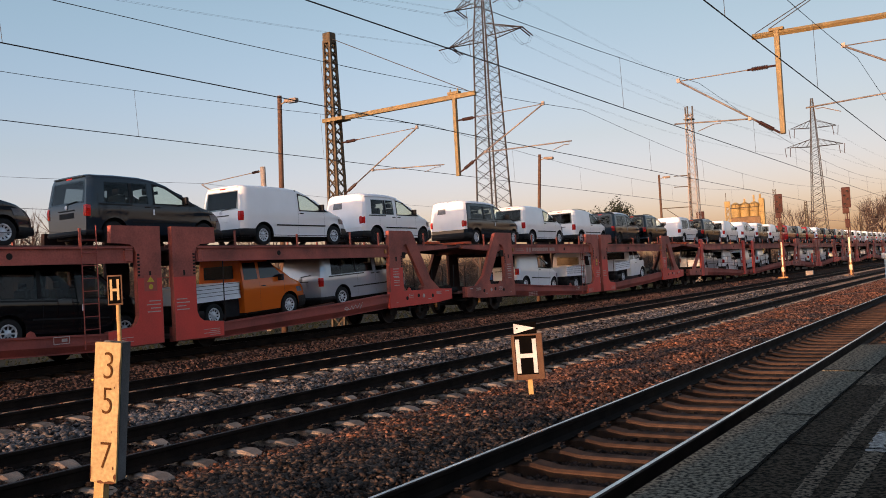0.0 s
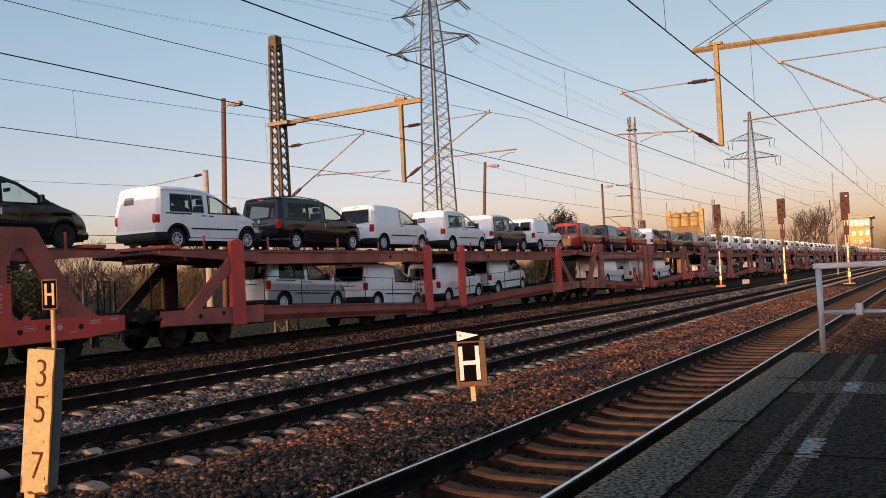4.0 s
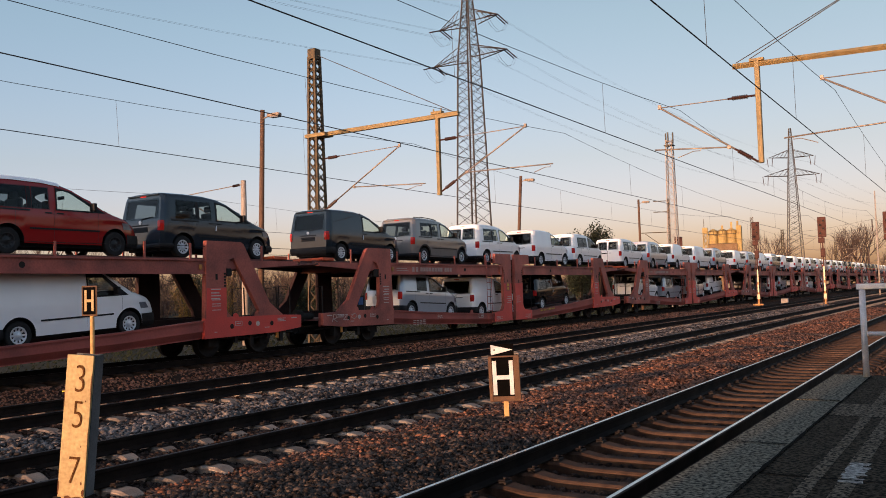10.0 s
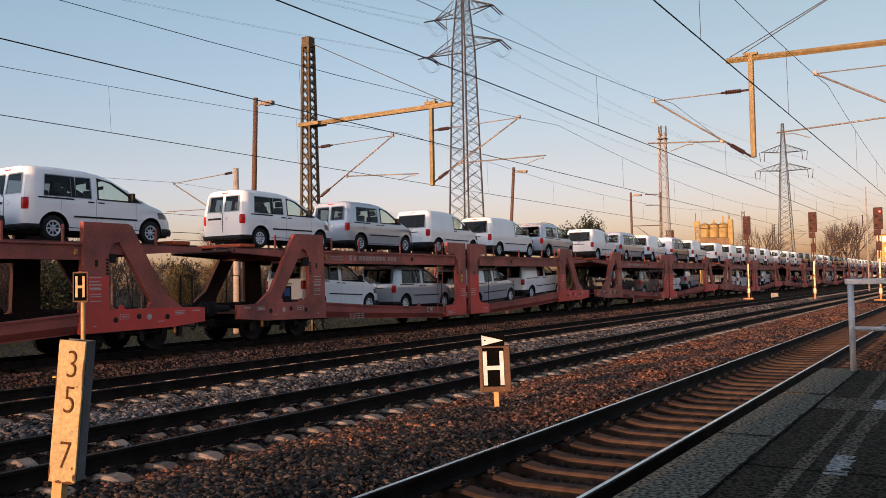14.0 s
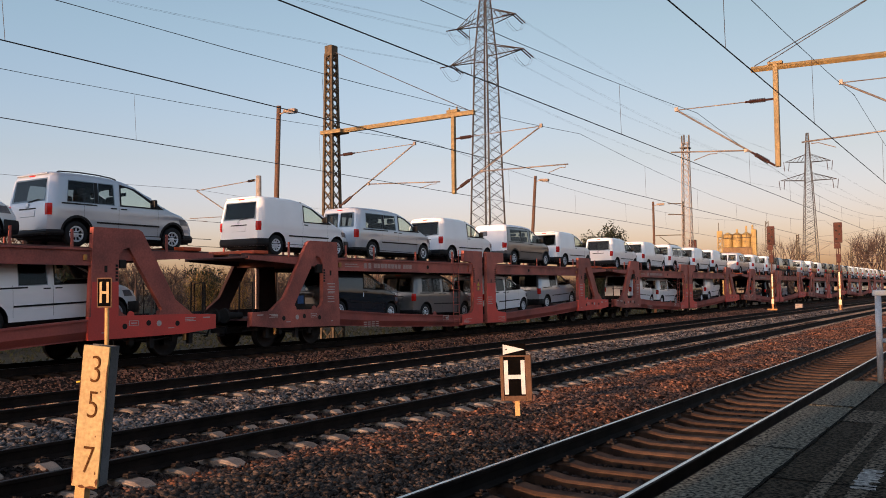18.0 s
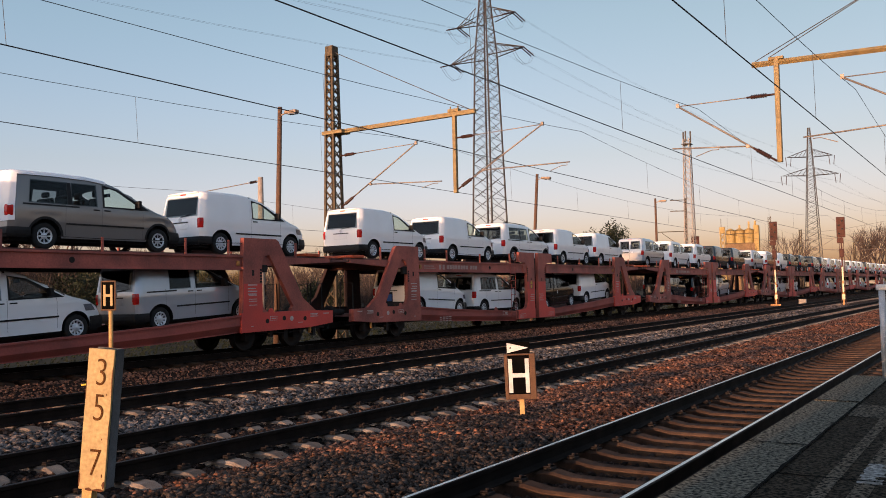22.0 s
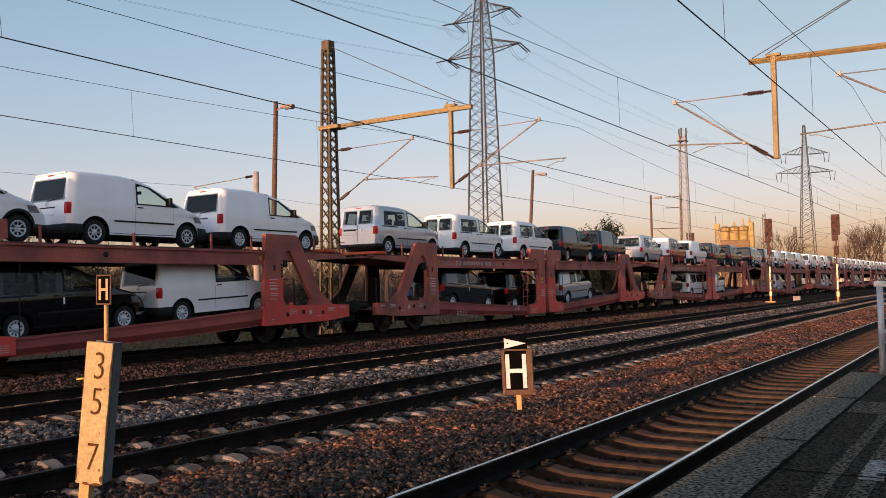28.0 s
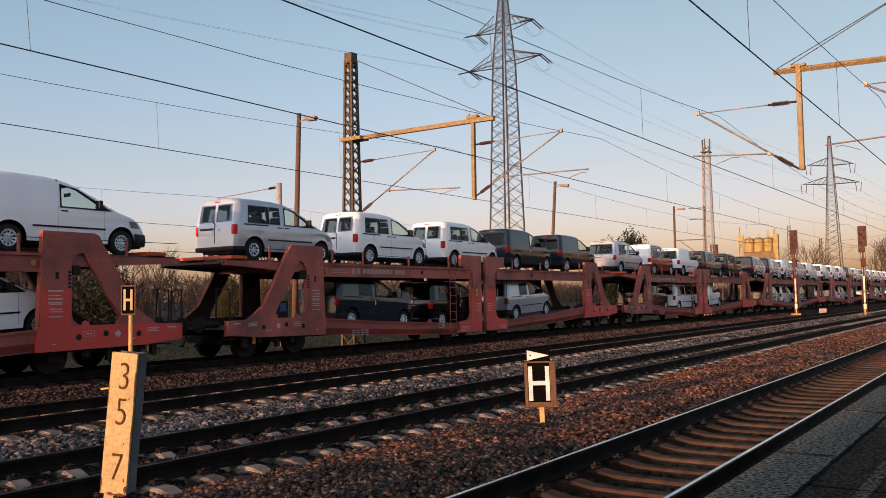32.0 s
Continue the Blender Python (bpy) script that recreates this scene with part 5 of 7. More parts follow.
sc = B()
for pts in (((-12.75, 0.78), (-12.68, 1.02), (-12.52, 1.00), (-12.55, 0.90), (-12.70, 0.88), (-12.50, 0.78)), ((-12.2, 0.98), (-11.95, 1.0), (-12.2, 0.84), (-11.9, 0.82)), ((-11.75, 0.99), (-11.55, 1.02), (-11.45, 0.92), (-11.6, 0.84), (-11.75, 0.90), (-11.68, 1.0))):
    for (ya_, za_), (yb_, zb_) in zip(pts, pts[1:]):
        rod(sc, (1.487, ya_, za_), (1.487, yb_, zb_), 0.02)
part("scrawl", sc, "faded_mark", WAGONS[5], "pale sprayed scrawl")

C, X, T = "caddy", "maxi", "transporter"
UPPER = [
    (-14.60, (C, "van", "white")), (-9.40, (C, "kombi", "white")), (-4.20, (C, "van", "white")), (1.60, (C, "van", "grey")),
    (6.90, (C, "kombi", "grey", "wings")), (12.60, (C, "kombi", "grey")), (17.60, (X, "van", "white")), (23.20, (C, "cover", "white", "dark_rims")),
    (29.80, (X, "cover", "grey")), (34.90, (C, "van", "white")), (40.30, (C, "van", "white", "rails", "alloy")), (45.45, (C, "kombi", "grey", "wings", "dark_rims", "roof_film")), (50.30, (C, "kombi", "black", "rails", "dark_rims")),
    (56.80, (C, "cover", "white", "alloy")), (61.90, (X, "kombi", "black", "rails")), (67.27, (C, "van", "white")), (72.70, (C, "cover", "white")), (77.40, (C, "cover", "grey", "alloy")), (82.35, (C, "van", "white", "wings")),
    (89.05, (C, "kombi", "red", "wings")), (94.05, (C, "van", "grey", "wings")), (98.80, (C, "kombi", "red", "wings")), (104.05, (C, "cover", "red", "dark_rims")), (109.10, (C, "kombi", "grey")),
    (116.00, (C, "van", "grey")), (121.15, (C, "kombi", "bronze", "rails", "alloy")), (126.15, (C, "kombi", "white", "wings")), (131.65, (C, "van", "white")), (136.45, (C, "kombi", "white", "wings", "alloy")),
    (143.45, (C, "kombi", "white", "wings")), (148.55, (C, "kombi", "silver", "wings", "alloy")), (153.80, (C, "van", "white")), (159.00, (X, "van", "white")), (164.50, (C, "kombi", "silver", "rails", "alloy")),
    (171.30, (C, "van", "white")), (175.97, (X, "kombi", "silver", "wings", "alloy")), (181.30, (C, "van", "white")), (186.50, (X, "cover", "bronze", "alloy")), (192.00, (C, "van", "white")),
    (199.03, (C, "van", "white")), (204.20, (C, "van", "white")), (209.20, (X, "kombi", "white", "rails", "alloy")), (214.50, (C, "van", "white", "alloy")), (219.30, (C, "van", "white")),
    (226.58, (C, "kombi", "silver", "wings", "alloy")), (231.88, (C, "kombi", "white", "wings")), (237.08, (C, "kombi", "white", "wings")), (241.98, (C, "van", "grey")), (246.98, (C, "van", "grey")),
    (253.58, (C, "kombi", "silver")), (258.68, (C, "cover", "red")), (263.78, (C, "van", "white")), (268.98, (C, "kombi", "grey")), (274.18, (C, "kombi", "grey")),
    (281.08, (C, "kombi", "grey")), (286.18, (C, "van", "grey")), (291.28, (C, "van", "white")), (296.48, (C, "kombi", "white")), (301.68, (C, "van", "white")),
]
LOWER = [
    (-6.00, (C, "van", "white")), (0.20, (C, "kombi", "silver")), (9.50, (T, "kombi", "black", "alloy")), (15.40, (T, "pickup", "orange")), (20.90, (T, "kombi", "silver", "alloy")),
    (34.00, (C, "van", "white")), (39.00, (T, "pickup", "white")), (45.30, (T, "pickup", "white")),
    (61.25, (C, "kombi", "silver")), (66.65, (C, "van", "white")), (72.15, (C, "van", "white")), (77.05, (C, "van", "white")),
    (92.45, (T, "van", "white")), (98.35, (T, "van", "white")), (104.05, (T, "van", "white")),
    (120.15, (C, "half", "silver")), (125.55, (C, "van", "white")), (131.65, (C, "kombi", "black")),
    (146.15, (C, "kombi", "white")), (151.35, (C, "kombi", "silver")), (156.85, (X, "half", "silver")), (162.30, (X, "half", "white")),
    (174.30, (C, "van", "grey")), (179.40, (C, "kombi", "bronze", "alloy")), (184.60, (C, "half", "white")), (189.90, (C, "half", "silver")),
    (201.80, (C, "van", "white")), (206.60, (C, "kombi", "white", "alloy")), (212.50, (C, "kombi", "black")), (217.20, (C, "van", "white")),
    (230.88, (C, "half", "grey")), (236.18, (C, "kombi", "black")), (241.88, (C, "half", "silver")),
    (257.58, (C, "kombi", "black")), (262.78, (C, "kombi", "white")), (268.48, (C, "van", "white")), (284.98, (C, "kombi", "grey")), (290.38, (C, "kombi", "white")), (295.98, (C, "van", "white")),
]
rnd = random.Random(5)
for mid in MIDS[11:]:
    for o in (-12.5, -7.3, -2.1, 3.0, 8.2):
        UPPER.append((mid + o, (C, rnd.choice(("van", "kombi", "van")), rnd.choice(("white", "white", "white", "white", "silver", "grey")))))
    for o in (-8.5, -3.3, 2.4):
        LOWER.append((mid + o, (C, rnd.choice(("van", "kombi")), rnd.choice(("white", "white", "silver", "black")))))
for u, spec in UPPER:
    put_car(u, 2.80, spec, far=2 if u > 345 else 1 if u > 274.6 else 0)
for u, spec in LOWER:
    mid = min(MIDS, key=lambda q: abs(q - u - 2.2))
    d = u + 2.2 - mid
    slope = math.copysign(0.0435, d) if abs(d) > 2.6 else 0.0
    at = abs(u + 0.9 - mid)
    put_car(u, 0.47 + max(0, at - 1.8) * 0.0435, spec, tilt=math.degrees(math.atan(slope)), far=2 if u > 345 else 1 if u > 274.6 else 0)


# ---- ground, ballast beds ----
def sheet(name, xs, ys, fz, material, label, category):
    verts = [(x, y, fz(x, y)) for y in ys for x in xs]
    n = len(xs)
    faces = [(j * n + i, j * n + i + 1, (j + 1) * n + i + 1, (j + 1) * n + i) for j in range(len(ys) - 1) for i in range(n - 1)]
    ob = raw(name, verts, faces, material, smooth=True)
    return tagged(ob, label, category, kind="structure")


def bed_height(x, y):
    """Height of the ballast: level between the sleepers, with uneven humps between the tracks."""
    h = -0.23 - (0.07 if min(abs(x - t) for t in (TRACK1, TRACK4)) < 1.25 else 0.02)
    for a, b, amp in ((TRACK1, TRACK2, 0.06), (TRACK2, TRACK3, 0.05), (TRACK3, TRACK4, -0.10)):
        if a > x > b:
            d = min(a - x, x - b)
            h += amp * min(1, max(0, d - 1.35) / 0.5)
            if b == TRACK4:
                h -= 0.25 * min(1, max(0, d - 1.7) / 1.2)
    if x < TRACK4 - 1.4:
        h -= 0.35 * min(1, (TRACK4 - 1.4 - x) / 1.2)
    return h + 0.022 * noise.noise((x * 1.3, y * 1.3, 0)) + (0.045 if x > TRACK2 + 1.3 else 0.02) * noise.noise((x * 0.5, y * 0.4, 3))


XS = list(np.arange(-24.0, 1.01, 0.25))
YS = list(np.arange(-12, 40, 0.5)) + list(np.arange(40, 200, 3.0)) + list(np.arange(200, 1001, 40.0))
sheet("track_bed", XS, YS, bed_height, "ground", "rust-brown gravel bed under the railway tracks", "gravel bed")
sheet("ground", [-3000, -600, -200, -100, -60, -40, -30, -24.5, -23.5, 0.9, 14, 30, 60, 200, 3000], [-400, -60, -12, 0, 20, 40, 60, 100, 160, 300, 600, 1500, 4000],
      lambda x, y: -0.62 + (0.25 * noise.noise((x * 0.06, y * 0.06, 1)) if -200 < x < -30 else 0), "grass", "flat dull meadow with dry winter grass", "ground")


def stones(name, x0, x1, y0, y1, count, size, material, label, seed, phase=None, other=None):
    """Loose stones lying in the bed, thinning out with distance; other: the stone that takes over beyond the stop board."""
    r = np.random.RandomState(seed)
    y = y0 + (y1 - y0) * r.rand(count) ** 1.7
    x = x0 + (x1 - x0) * r.rand(count)
    if phase is not None:
        q = np.round((y - phase) / 0.6 - 0.5)
        y = phase + (q + 0.5) * 0.6 + (r.rand(count) - 0.5) * 0.34
    base = np.array([(1, 0, 0), (-1, 0, 0), (0, 1, 0), (0, -1, 0), (0, 0, 1), (0, 0, -1), (0.65, 0.65, 0.5), (-0.65, -0.6, 0.55)])
    tri = np.array([(6, 0, 2), (6, 2, 4), (6, 4, 0), (2, 1, 4), (7, 4, 1), (7, 1, 3), (7, 3, 4), (3, 0, 4), (2, 0, 5), (1, 2, 5), (3, 1, 5), (0, 3, 5)])
    v = np.repeat(base[None], count, 0) * (0.5 + 0.95 * r.rand(count, 8, 1))
    v *= (size * (0.55 + 0.9 * r.rand(count)) * (1 + np.maximum(0, y - 12) * 0.02))[:, None, None] * np.stack([0.8 + 0.5 * r.rand(count), 0.8 + 0.5 * r.rand(count), 0.55 + 0.35 * r.rand(count)], 1)[:, None, :]
    a = r.rand(count) * math.tau
    ca, sa = np.cos(a)[:, None], np.sin(a)[:, None]
    b = (r.rand(count) - 0.5) * 1.2
    cb, sb = np.cos(b)[:, None], np.sin(b)[:, None]
    vx, vy, vz = v[..., 0], v[..., 1] * cb - v[..., 2] * sb, v[..., 1] * sb + v[..., 2] * cb
    z = np.array([bed_height(p, q) for p, q in zip(x, y)])
    v = np.stack([vx * ca - vy * sa + x[:, None], vx * sa + vy * ca + y[:, None], vz + z[:, None] + size * 0.25], 2).reshape(-1, 3)
    f = (tri[None] + (np.arange(count) * 8)[:, None, None]).reshape(-1, 3)
    me = bpy.data.meshes.new(name)
    me.vertices.add(len(v))
    me.vertices.foreach_set("co", v.ravel())
    me.loops.add(f.size)
    me.loops.foreach_set("vertex_index", f.ravel().astype(np.int32))
    me.polygons.add(len(f))
    me.polygons.foreach_set("loop_start", np.arange(0, f.size, 3, dtype=np.int32))
    me.polygons.foreach_set("loop_total", np.full(len(f), 3, dtype=np.int32))
    me.update()
    me.validate()
    me.materials.append(M[material])
    if other:
        me.materials.append(M[other])
        # keeps the shade-dark stone nearby and lets the rusty one in further off
        patch = np.array([noise.noise((p * 0.9, q * 0.7, 7)) for p, q in zip(x, y)])
        rust = (y - 7.0) / 4 - 0.4 * (x - TRACK2 - 2.4) + 1.4 * patch + 0.9 * (r.rand(count) - 0.5) > 0.5
        me.polygons.foreach_set("material_index", np.repeat(rust.astype(np.int32), len(tri)))
    return tagged(new(name, me), label, "gravel", kind="stuff")


stones("brown_gravel", TRACK2 + 1.1, TRACK1 - 1.0, 2.0, 60, 68000, 0.034, "stone_umber", "crushed stone between the tracks, shade-dark nearby, rust-stained further off", 1, other="stone")
stones("track_gravel", TRACK1 - 1.2, TRACK1 + 1.2, 2.0, 50, 18000, 0.029, "stone_dark", "rust-stained crushed stone between the rails", 2, 2.41)
stones("brown_gravel", TRACK2 + 1.1, TRACK1 - 1.0, -7.0, 2.0, 9000, 0.034, "stone_umber", "brown crushed stone between the tracks", 11)
stones("track_gravel", TRACK1 - 1.2, TRACK1 + 1.2, -7.0, 2.0, 5000, 0.029, "stone_dark", "dark crushed stone between the rails", 12, 2.41)
stones("end_gravel", TRACK1 + 1.2, 0.95, 11.5, 45, 12000, 0.030, "stone_dark", "dark crushed stone beyond the platform end", 8)
stones("sleeper_gravel", TRACK2 - 1.1, TRACK2 + 1.1, 1.0, 50, 20000, 0.029, "stone_dark", "brown crushed stone between concrete sleepers", 3, 0.1)
stones("grey_gravel", TRACK3 + 1.16, TRACK2 - 1.2, 1.0, 70, 30000, 0.040, "stone_grey", "fresh grey crushed stone with a pinkish tint", 4)
stones("middle_gravel", TRACK2 - 0.46, TRACK2 + 0.46, 1.0, 50, 9000, 0.034, "stone_dark", "brown crushed stone heaped over the sleepers", 6)
stones("middle_gravel", TRACK3 - 0.5, TRACK3 + 0.5, 1.0, 60, 7000, 0.036, "stone_dark", "brown crushed stone heaped over the sleepers", 7)
stones("far_gravel", TRACK4 + 1.2, TRACK3 + 0.85, 2.0, 80, 64000, 0.029, "stone_red", "rust-brown crushed stone beside the train", 5)

# ---- rails and sleepers ----
PROF = [(-0.036, 0), (0.036, 0), (0.036, -0.03), (0.012, -0.045), (0.009, -0.13), (0.07, -0.16), (0.07, -0.172), (-0.07, -0.172), (-0.07, -0.16), (-0.009, -0.13), (-0.012, -0.045), (-0.036, -0.03)]
for track, (tx, head) in enumerate(((TRACK1, "rail_top"), (TRACK2, "rail_dull"), (TRACK3, "rail_dull"), (TRACK4, "rail_dull"))):
    for s in (-1, 1):
        n = len(PROF)
        ya, yb = -60.0, 900.0
        v = [(tx + s * 0.7535 + x, y, z) for y in (ya, yb) for x, z in PROF]
        f = [(i, (i + 1) % n, (i + 1) % n + n, i + n) for i in range(n)]
        rl = tagged(raw("rail", v, f, "rail"), "polished steel rail with rusty web" if track == 0 else "rust-dulled steel rail", "rail", "rails", "structure")
        raw("rail_head", [(tx + s * 0.7535 + q, y, 0.0015) for y in (ya, yb) for q in (-0.026, 0.012)], [(0, 1, 3, 2)], head, rl)


def sleeper_mesh(low, slim=1.0):
    """Concrete sleeper, low in its middle, with raised rail seats."""
    bm = B()
    ps = [(-1.2, -0.235, 0.12), (-1.05, -0.19, 0.135), (-0.55, -0.18, 0.13), (-0.35, low, 0.11), (0.35, low, 0.11), (0.55, -0.18, 0.13), (1.05, -0.19, 0.135), (1.2, -0.235, 0.12)]
    rows = []
    for x, z, hw in ps:
        hw *= slim
        rows.append([bm.verts.new(q) for q in ((x, -hw, -0.4), (x, -hw, z - 0.02), (x, -hw * 0.72, z), (x, hw * 0.72, z), (x, hw, z - 0.02), (x, hw, -0.4))])
    for a, b in zip(rows, rows[1:]):
        for k in range(5):
            bm.faces.new((a[k], b[k], b[k + 1], a[k + 1]))
    bm.faces.new(rows[0])
    bm.faces.new(rows[-1][::-1])
    bmesh.ops.recalc_face_normals(bm, faces=bm.faces)
    me = bpy.data.meshes.new("sleeper")
    bm.to_mesh(me)
    bm.free()
    return me


def clamp_mesh():
    bm = B()
    for s in (-1, 1):
        for q in (-1, 1):
            x = s * 0.7535 + q * 0.13
            box(bm, x - 0.045, x + 0.045, -0.06, 0.06, -0.178, -0.155)
            cyl(bm, (x, 0, -0.16), (x, 0, -0.12), 0.017, n=6)
            rod(bm, (x - q * 0.04, -0.05, -0.148), (x + q * 0.035, -0.05, -0.138), 0.014)
            rod(bm, (x - q * 0.04, 0.05, -0.148), (x + q * 0.035, 0.05, -0.138), 0.014)
    me = bpy.data.meshes.new("clamp")
    bm.to_mesh(me)
    bm.free()
    me.materials.append(M["clamp"])
    return me


CL = clamp_mesh()
for nm, tx, material, start, end, words in (("near_track", TRACK1, "sleeper_rust", -3.59, 98.4, "rusty brown concrete sleepers"), ("second_track", TRACK2, "sleeper", -1.1, 96.1, "pale concrete sleepers"), ("third_track", TRACK3, "sleeper", 2.3, 100, "pale concrete sleepers half sunk in gravel"), ("train_track", TRACK4, "sleeper_rust", 4.0, 100, "dark sleepers under the train")):
    holder = tagged(empty(nm, f"{words} carrying the rails", "railway track"), kind="structure")
    me = sleeper_mesh(*((-0.25, 0.88) if nm in ("second_track", "third_track") else (-0.215, 0.95)))
    me.materials.append(M[material])
    rs = random.Random(nm)
    ys = list(np.arange(start, end, 0.6))
    for y in ys:
        ob = new("sleeper", me)
        ob.parent = holder
        ob.matrix_basis = pose(tx + rs.uniform(-0.015, 0.015), y + rs.uniform(-0.012, 0.012), rs.uniform(-0.006, 0.006) - (0.01 if nm == "third_track" else 0), 0, 0, rs.uniform(-0.5, 0.5))
        if 0 < y < 26.5 and nm in ("near_track", "second_track"):
            c = new("clamp", CL)
            c.parent = ob
    far = B()
    for y in np.arange(end, 330, 0.6):
        box(far, tx - 1.3, tx + 1.3, y - 0.12, y + 0.12, -0.3, -0.19)
    tagged(part("far_sleepers", far, material, holder), kind="stuff")

# ---- platform ----
PZ, PX = 0.5, -1.65
pl = B()
box(pl, PX + 0.42, 14, -60, 11.4, -0.6, PZ - 0.006)
tagged(part("platform", pl, "platform"), "dark asphalt station platform in shade", "platform", kind="structure")
edge = tagged(empty("platform_edge", "row of worn concrete platform edge slabs", "platform edge"), kind="structure")
slab = B()
box(slab, PX, PX + 0.405, 0.0, 2.488, PZ - 0.16, PZ, bevel=0.006)
slab_me = bpy.data.meshes.new("edge_slab")
slab.to_mesh(slab_me)
slab.free()
slab_me.materials.append(M["slab"])
for i in range(17):
    ob = new("edge_slab", slab_me)
    ob.parent = edge
    ob.matrix_basis = pose(random.uniform(-0.012, 0.012), 8.9 - 2.5 * i, random.uniform(-0.005, 0.006))
wl = B()
box(wl, PX + 0.12, PX + 0.41, -60, 11.38, -0.6, PZ - 0.16)
tagged(part("platform_wall", wl, "slab"), "shaded concrete wall under the platform edge", "wall", kind="structure")
for x0, x1, ym in ((-0.965, -0.875, -8.0), (-0.79, -0.69, -8.0)):
    bm = B()
    rr = random.Random(int(x0 * 100))
    y = ym
    while y < 11.2:
        q = rr.uniform(0.7, 1.9)
        box(bm, x0 + rr.uniform(-0.012, 0.012), x1 + rr.uniform(-0.012, 0.012), y, min(11.2, y + q), PZ - 0.006, PZ - 0.003)
        y += q
    tagged(part("worn_line", bm, "worn_paint"), "worn pale safety line on the platform", "line marking", kind="structure")
tagged(part("repair_strip", box(B(), -1.225, 3.0, 7.97, 8.75, PZ - 0.006, PZ - 0.0045), "worn_paint"), "paler patched strip across the platform", "patch", kind="structure")
for y in (5.35, 8.1, 2.2):
    dash = B()
    rr = random.Random(int(y * 10))
    rows = []
    for k in range(15):
        yk = y + 0.60 * k / 14
        x0, x1 = -0.795 + rr.uniform(-0.012, 0.018), -0.665 + rr.uniform(-0.02, 0.012)
        rows.append([dash.verts.new((x0 + (x1 - x0) * q / 3, yk, PZ - 0.0025)) for q in range(4)])
    for a, b in zip(rows, rows[1:]):
        for q in range(3):
            if rr.random() > 0.08:
                dash.faces.new((a[q], a[q + 1], b[q + 1], b[q]))
    tagged(part("worn_dash", dash, "worn_white"), "worn white dash on the platform line", "line marking", kind="structure")
seam = B()
for y in (-2.1, 0.4, 2.9, 5.42, 7.95, 10.4):
    line = []
    for k in range(24):
        x, yc = PX + 0.42 + k * 0.25, y + 0.05 * noise.noise((k * 0.35, y, 2))
        q = 0.010 + 0.012 * abs(noise.noise((k * 0.9, y, 7)))
        line.append((seam.verts.new((x, yc - q, PZ - 0.002)), seam.verts.new((x, yc + q, PZ - 0.002))))
    for a, b in zip(line, line[1:]):
        seam.faces.new((a[0], b[0], b[1], a[1]))
for i in range(9):
    y, line = 8.897 - 2.5 * i, []
    for k in range(9):
        q = 0.010 + 0.014 * abs(noise.noise((k * 0.9, y, 3)))
        yc = y + 0.02 * noise.noise((k * 0.6, y, 8))
        line.append((seam.verts.new((PX + 0.004 + k * 0.05, yc - q, PZ + 0.006)), seam.verts.new((PX + 0.004 + k * 0.05, yc + q, PZ + 0.006))))
    for a, b in zip(line, line[1:]):
        seam.faces.new((a[0], b[0], b[1], a[1]))
tagged(part("platform_joint", seam, "joint"), "dark tar joint across the platform", "joint", kind="structure")
seam = B()
line = []
for k in range(210):
    y = -20 + k * 0.15
    a, b = PX + 0.405 - 0.02 * abs(noise.noise((k * 0.5, 0, 5))), PX + 0.42 + 0.04 * abs(noise.noise((k * 0.35, 3, 5)))
    line.append((seam.verts.new((a, y, PZ + 0.002)), seam.verts.new((b, y, PZ + 0.002))))
for a, b in zip(line, line[1:]):
    seam.faces.new((a[0], a[1], b[1], b[0]))
tagged(part("platform_joint", seam, "joint"), "dark uneven joint behind the edge slabs", "joint", kind="structure")

# railing at the platform's end
fence = empty("platform_railing", "grey galvanised tube railing across the platform end", "railing", m=pose(-1.27, 11.2, PZ))
for x in (0.0, 1.9, 3.8):
    part("post", cyl(B(), (x, 0, 0), (x, 0, 1.06), 0.035, n=12), "galv", fence, smooth=True)
part("top_rail", box(B(), -0.06, 4.2, -0.035, 0.035, 1.02, 1.09, bevel=0.012), "galv", fence)
part("middle_rail", cyl(B(), (0.03, 0, 0.5), (4.2, 0, 0.5), 0.028, n=10), "galv", fence, smooth=True)
part("clamp", box(B(), 0.38, 0.46, -0.05, 0.05, 0.46, 0.60, bevel=0.01), "galv", fence)


# ---- signs ----
def letters(name, body, size, material, parent, m, extrude=0.002, offset=-0.0012):
    cu = bpy.data.curves.new(name, "FONT")
    cu.body, cu.size, cu.extrude, cu.align_x, cu.align_y = body, size, extrude, "CENTER", "CENTER"
    cu.offset = offset
    tmp = new(name, cu)
    dg = bpy.context.evaluated_depsgraph_get()
    me = bpy.data.meshes.new_from_object(tmp.evaluated_get(dg))
    bpy.data.objects.remove(tmp)
    me.materials.clear()
    me.materials.append(M[material])
    ob = new(name, me)
    ob.parent, ob.matrix_basis = parent, m
    return ob


mile = empty("kilometre_sign", "tall pale kilometre board with faded brown digits on a post", "sign", m=pose(-5.24, 3.51, -0.2, 0, 5.2, 24))
part("post", box(B(), -0.075, -0.005, 0.0, 0.07, 0, 0.7), "ochre_post", mile)
part("board", box(B(), -0.095, 0.095, -0.02, 0.0, 0.56, 1.50, bevel=0.005), "sign_white", mile)
part("side_board", box(B(), 0.085, 0.096, 0.002, 0.10, 0.57, 1.50), "sign_grey", mile, "grey sheet-metal side")
part("back_board", box(B(), -0.095, 0.083, 0.09, 0.098, 0.57, 1.50), "sign_grey", mile)
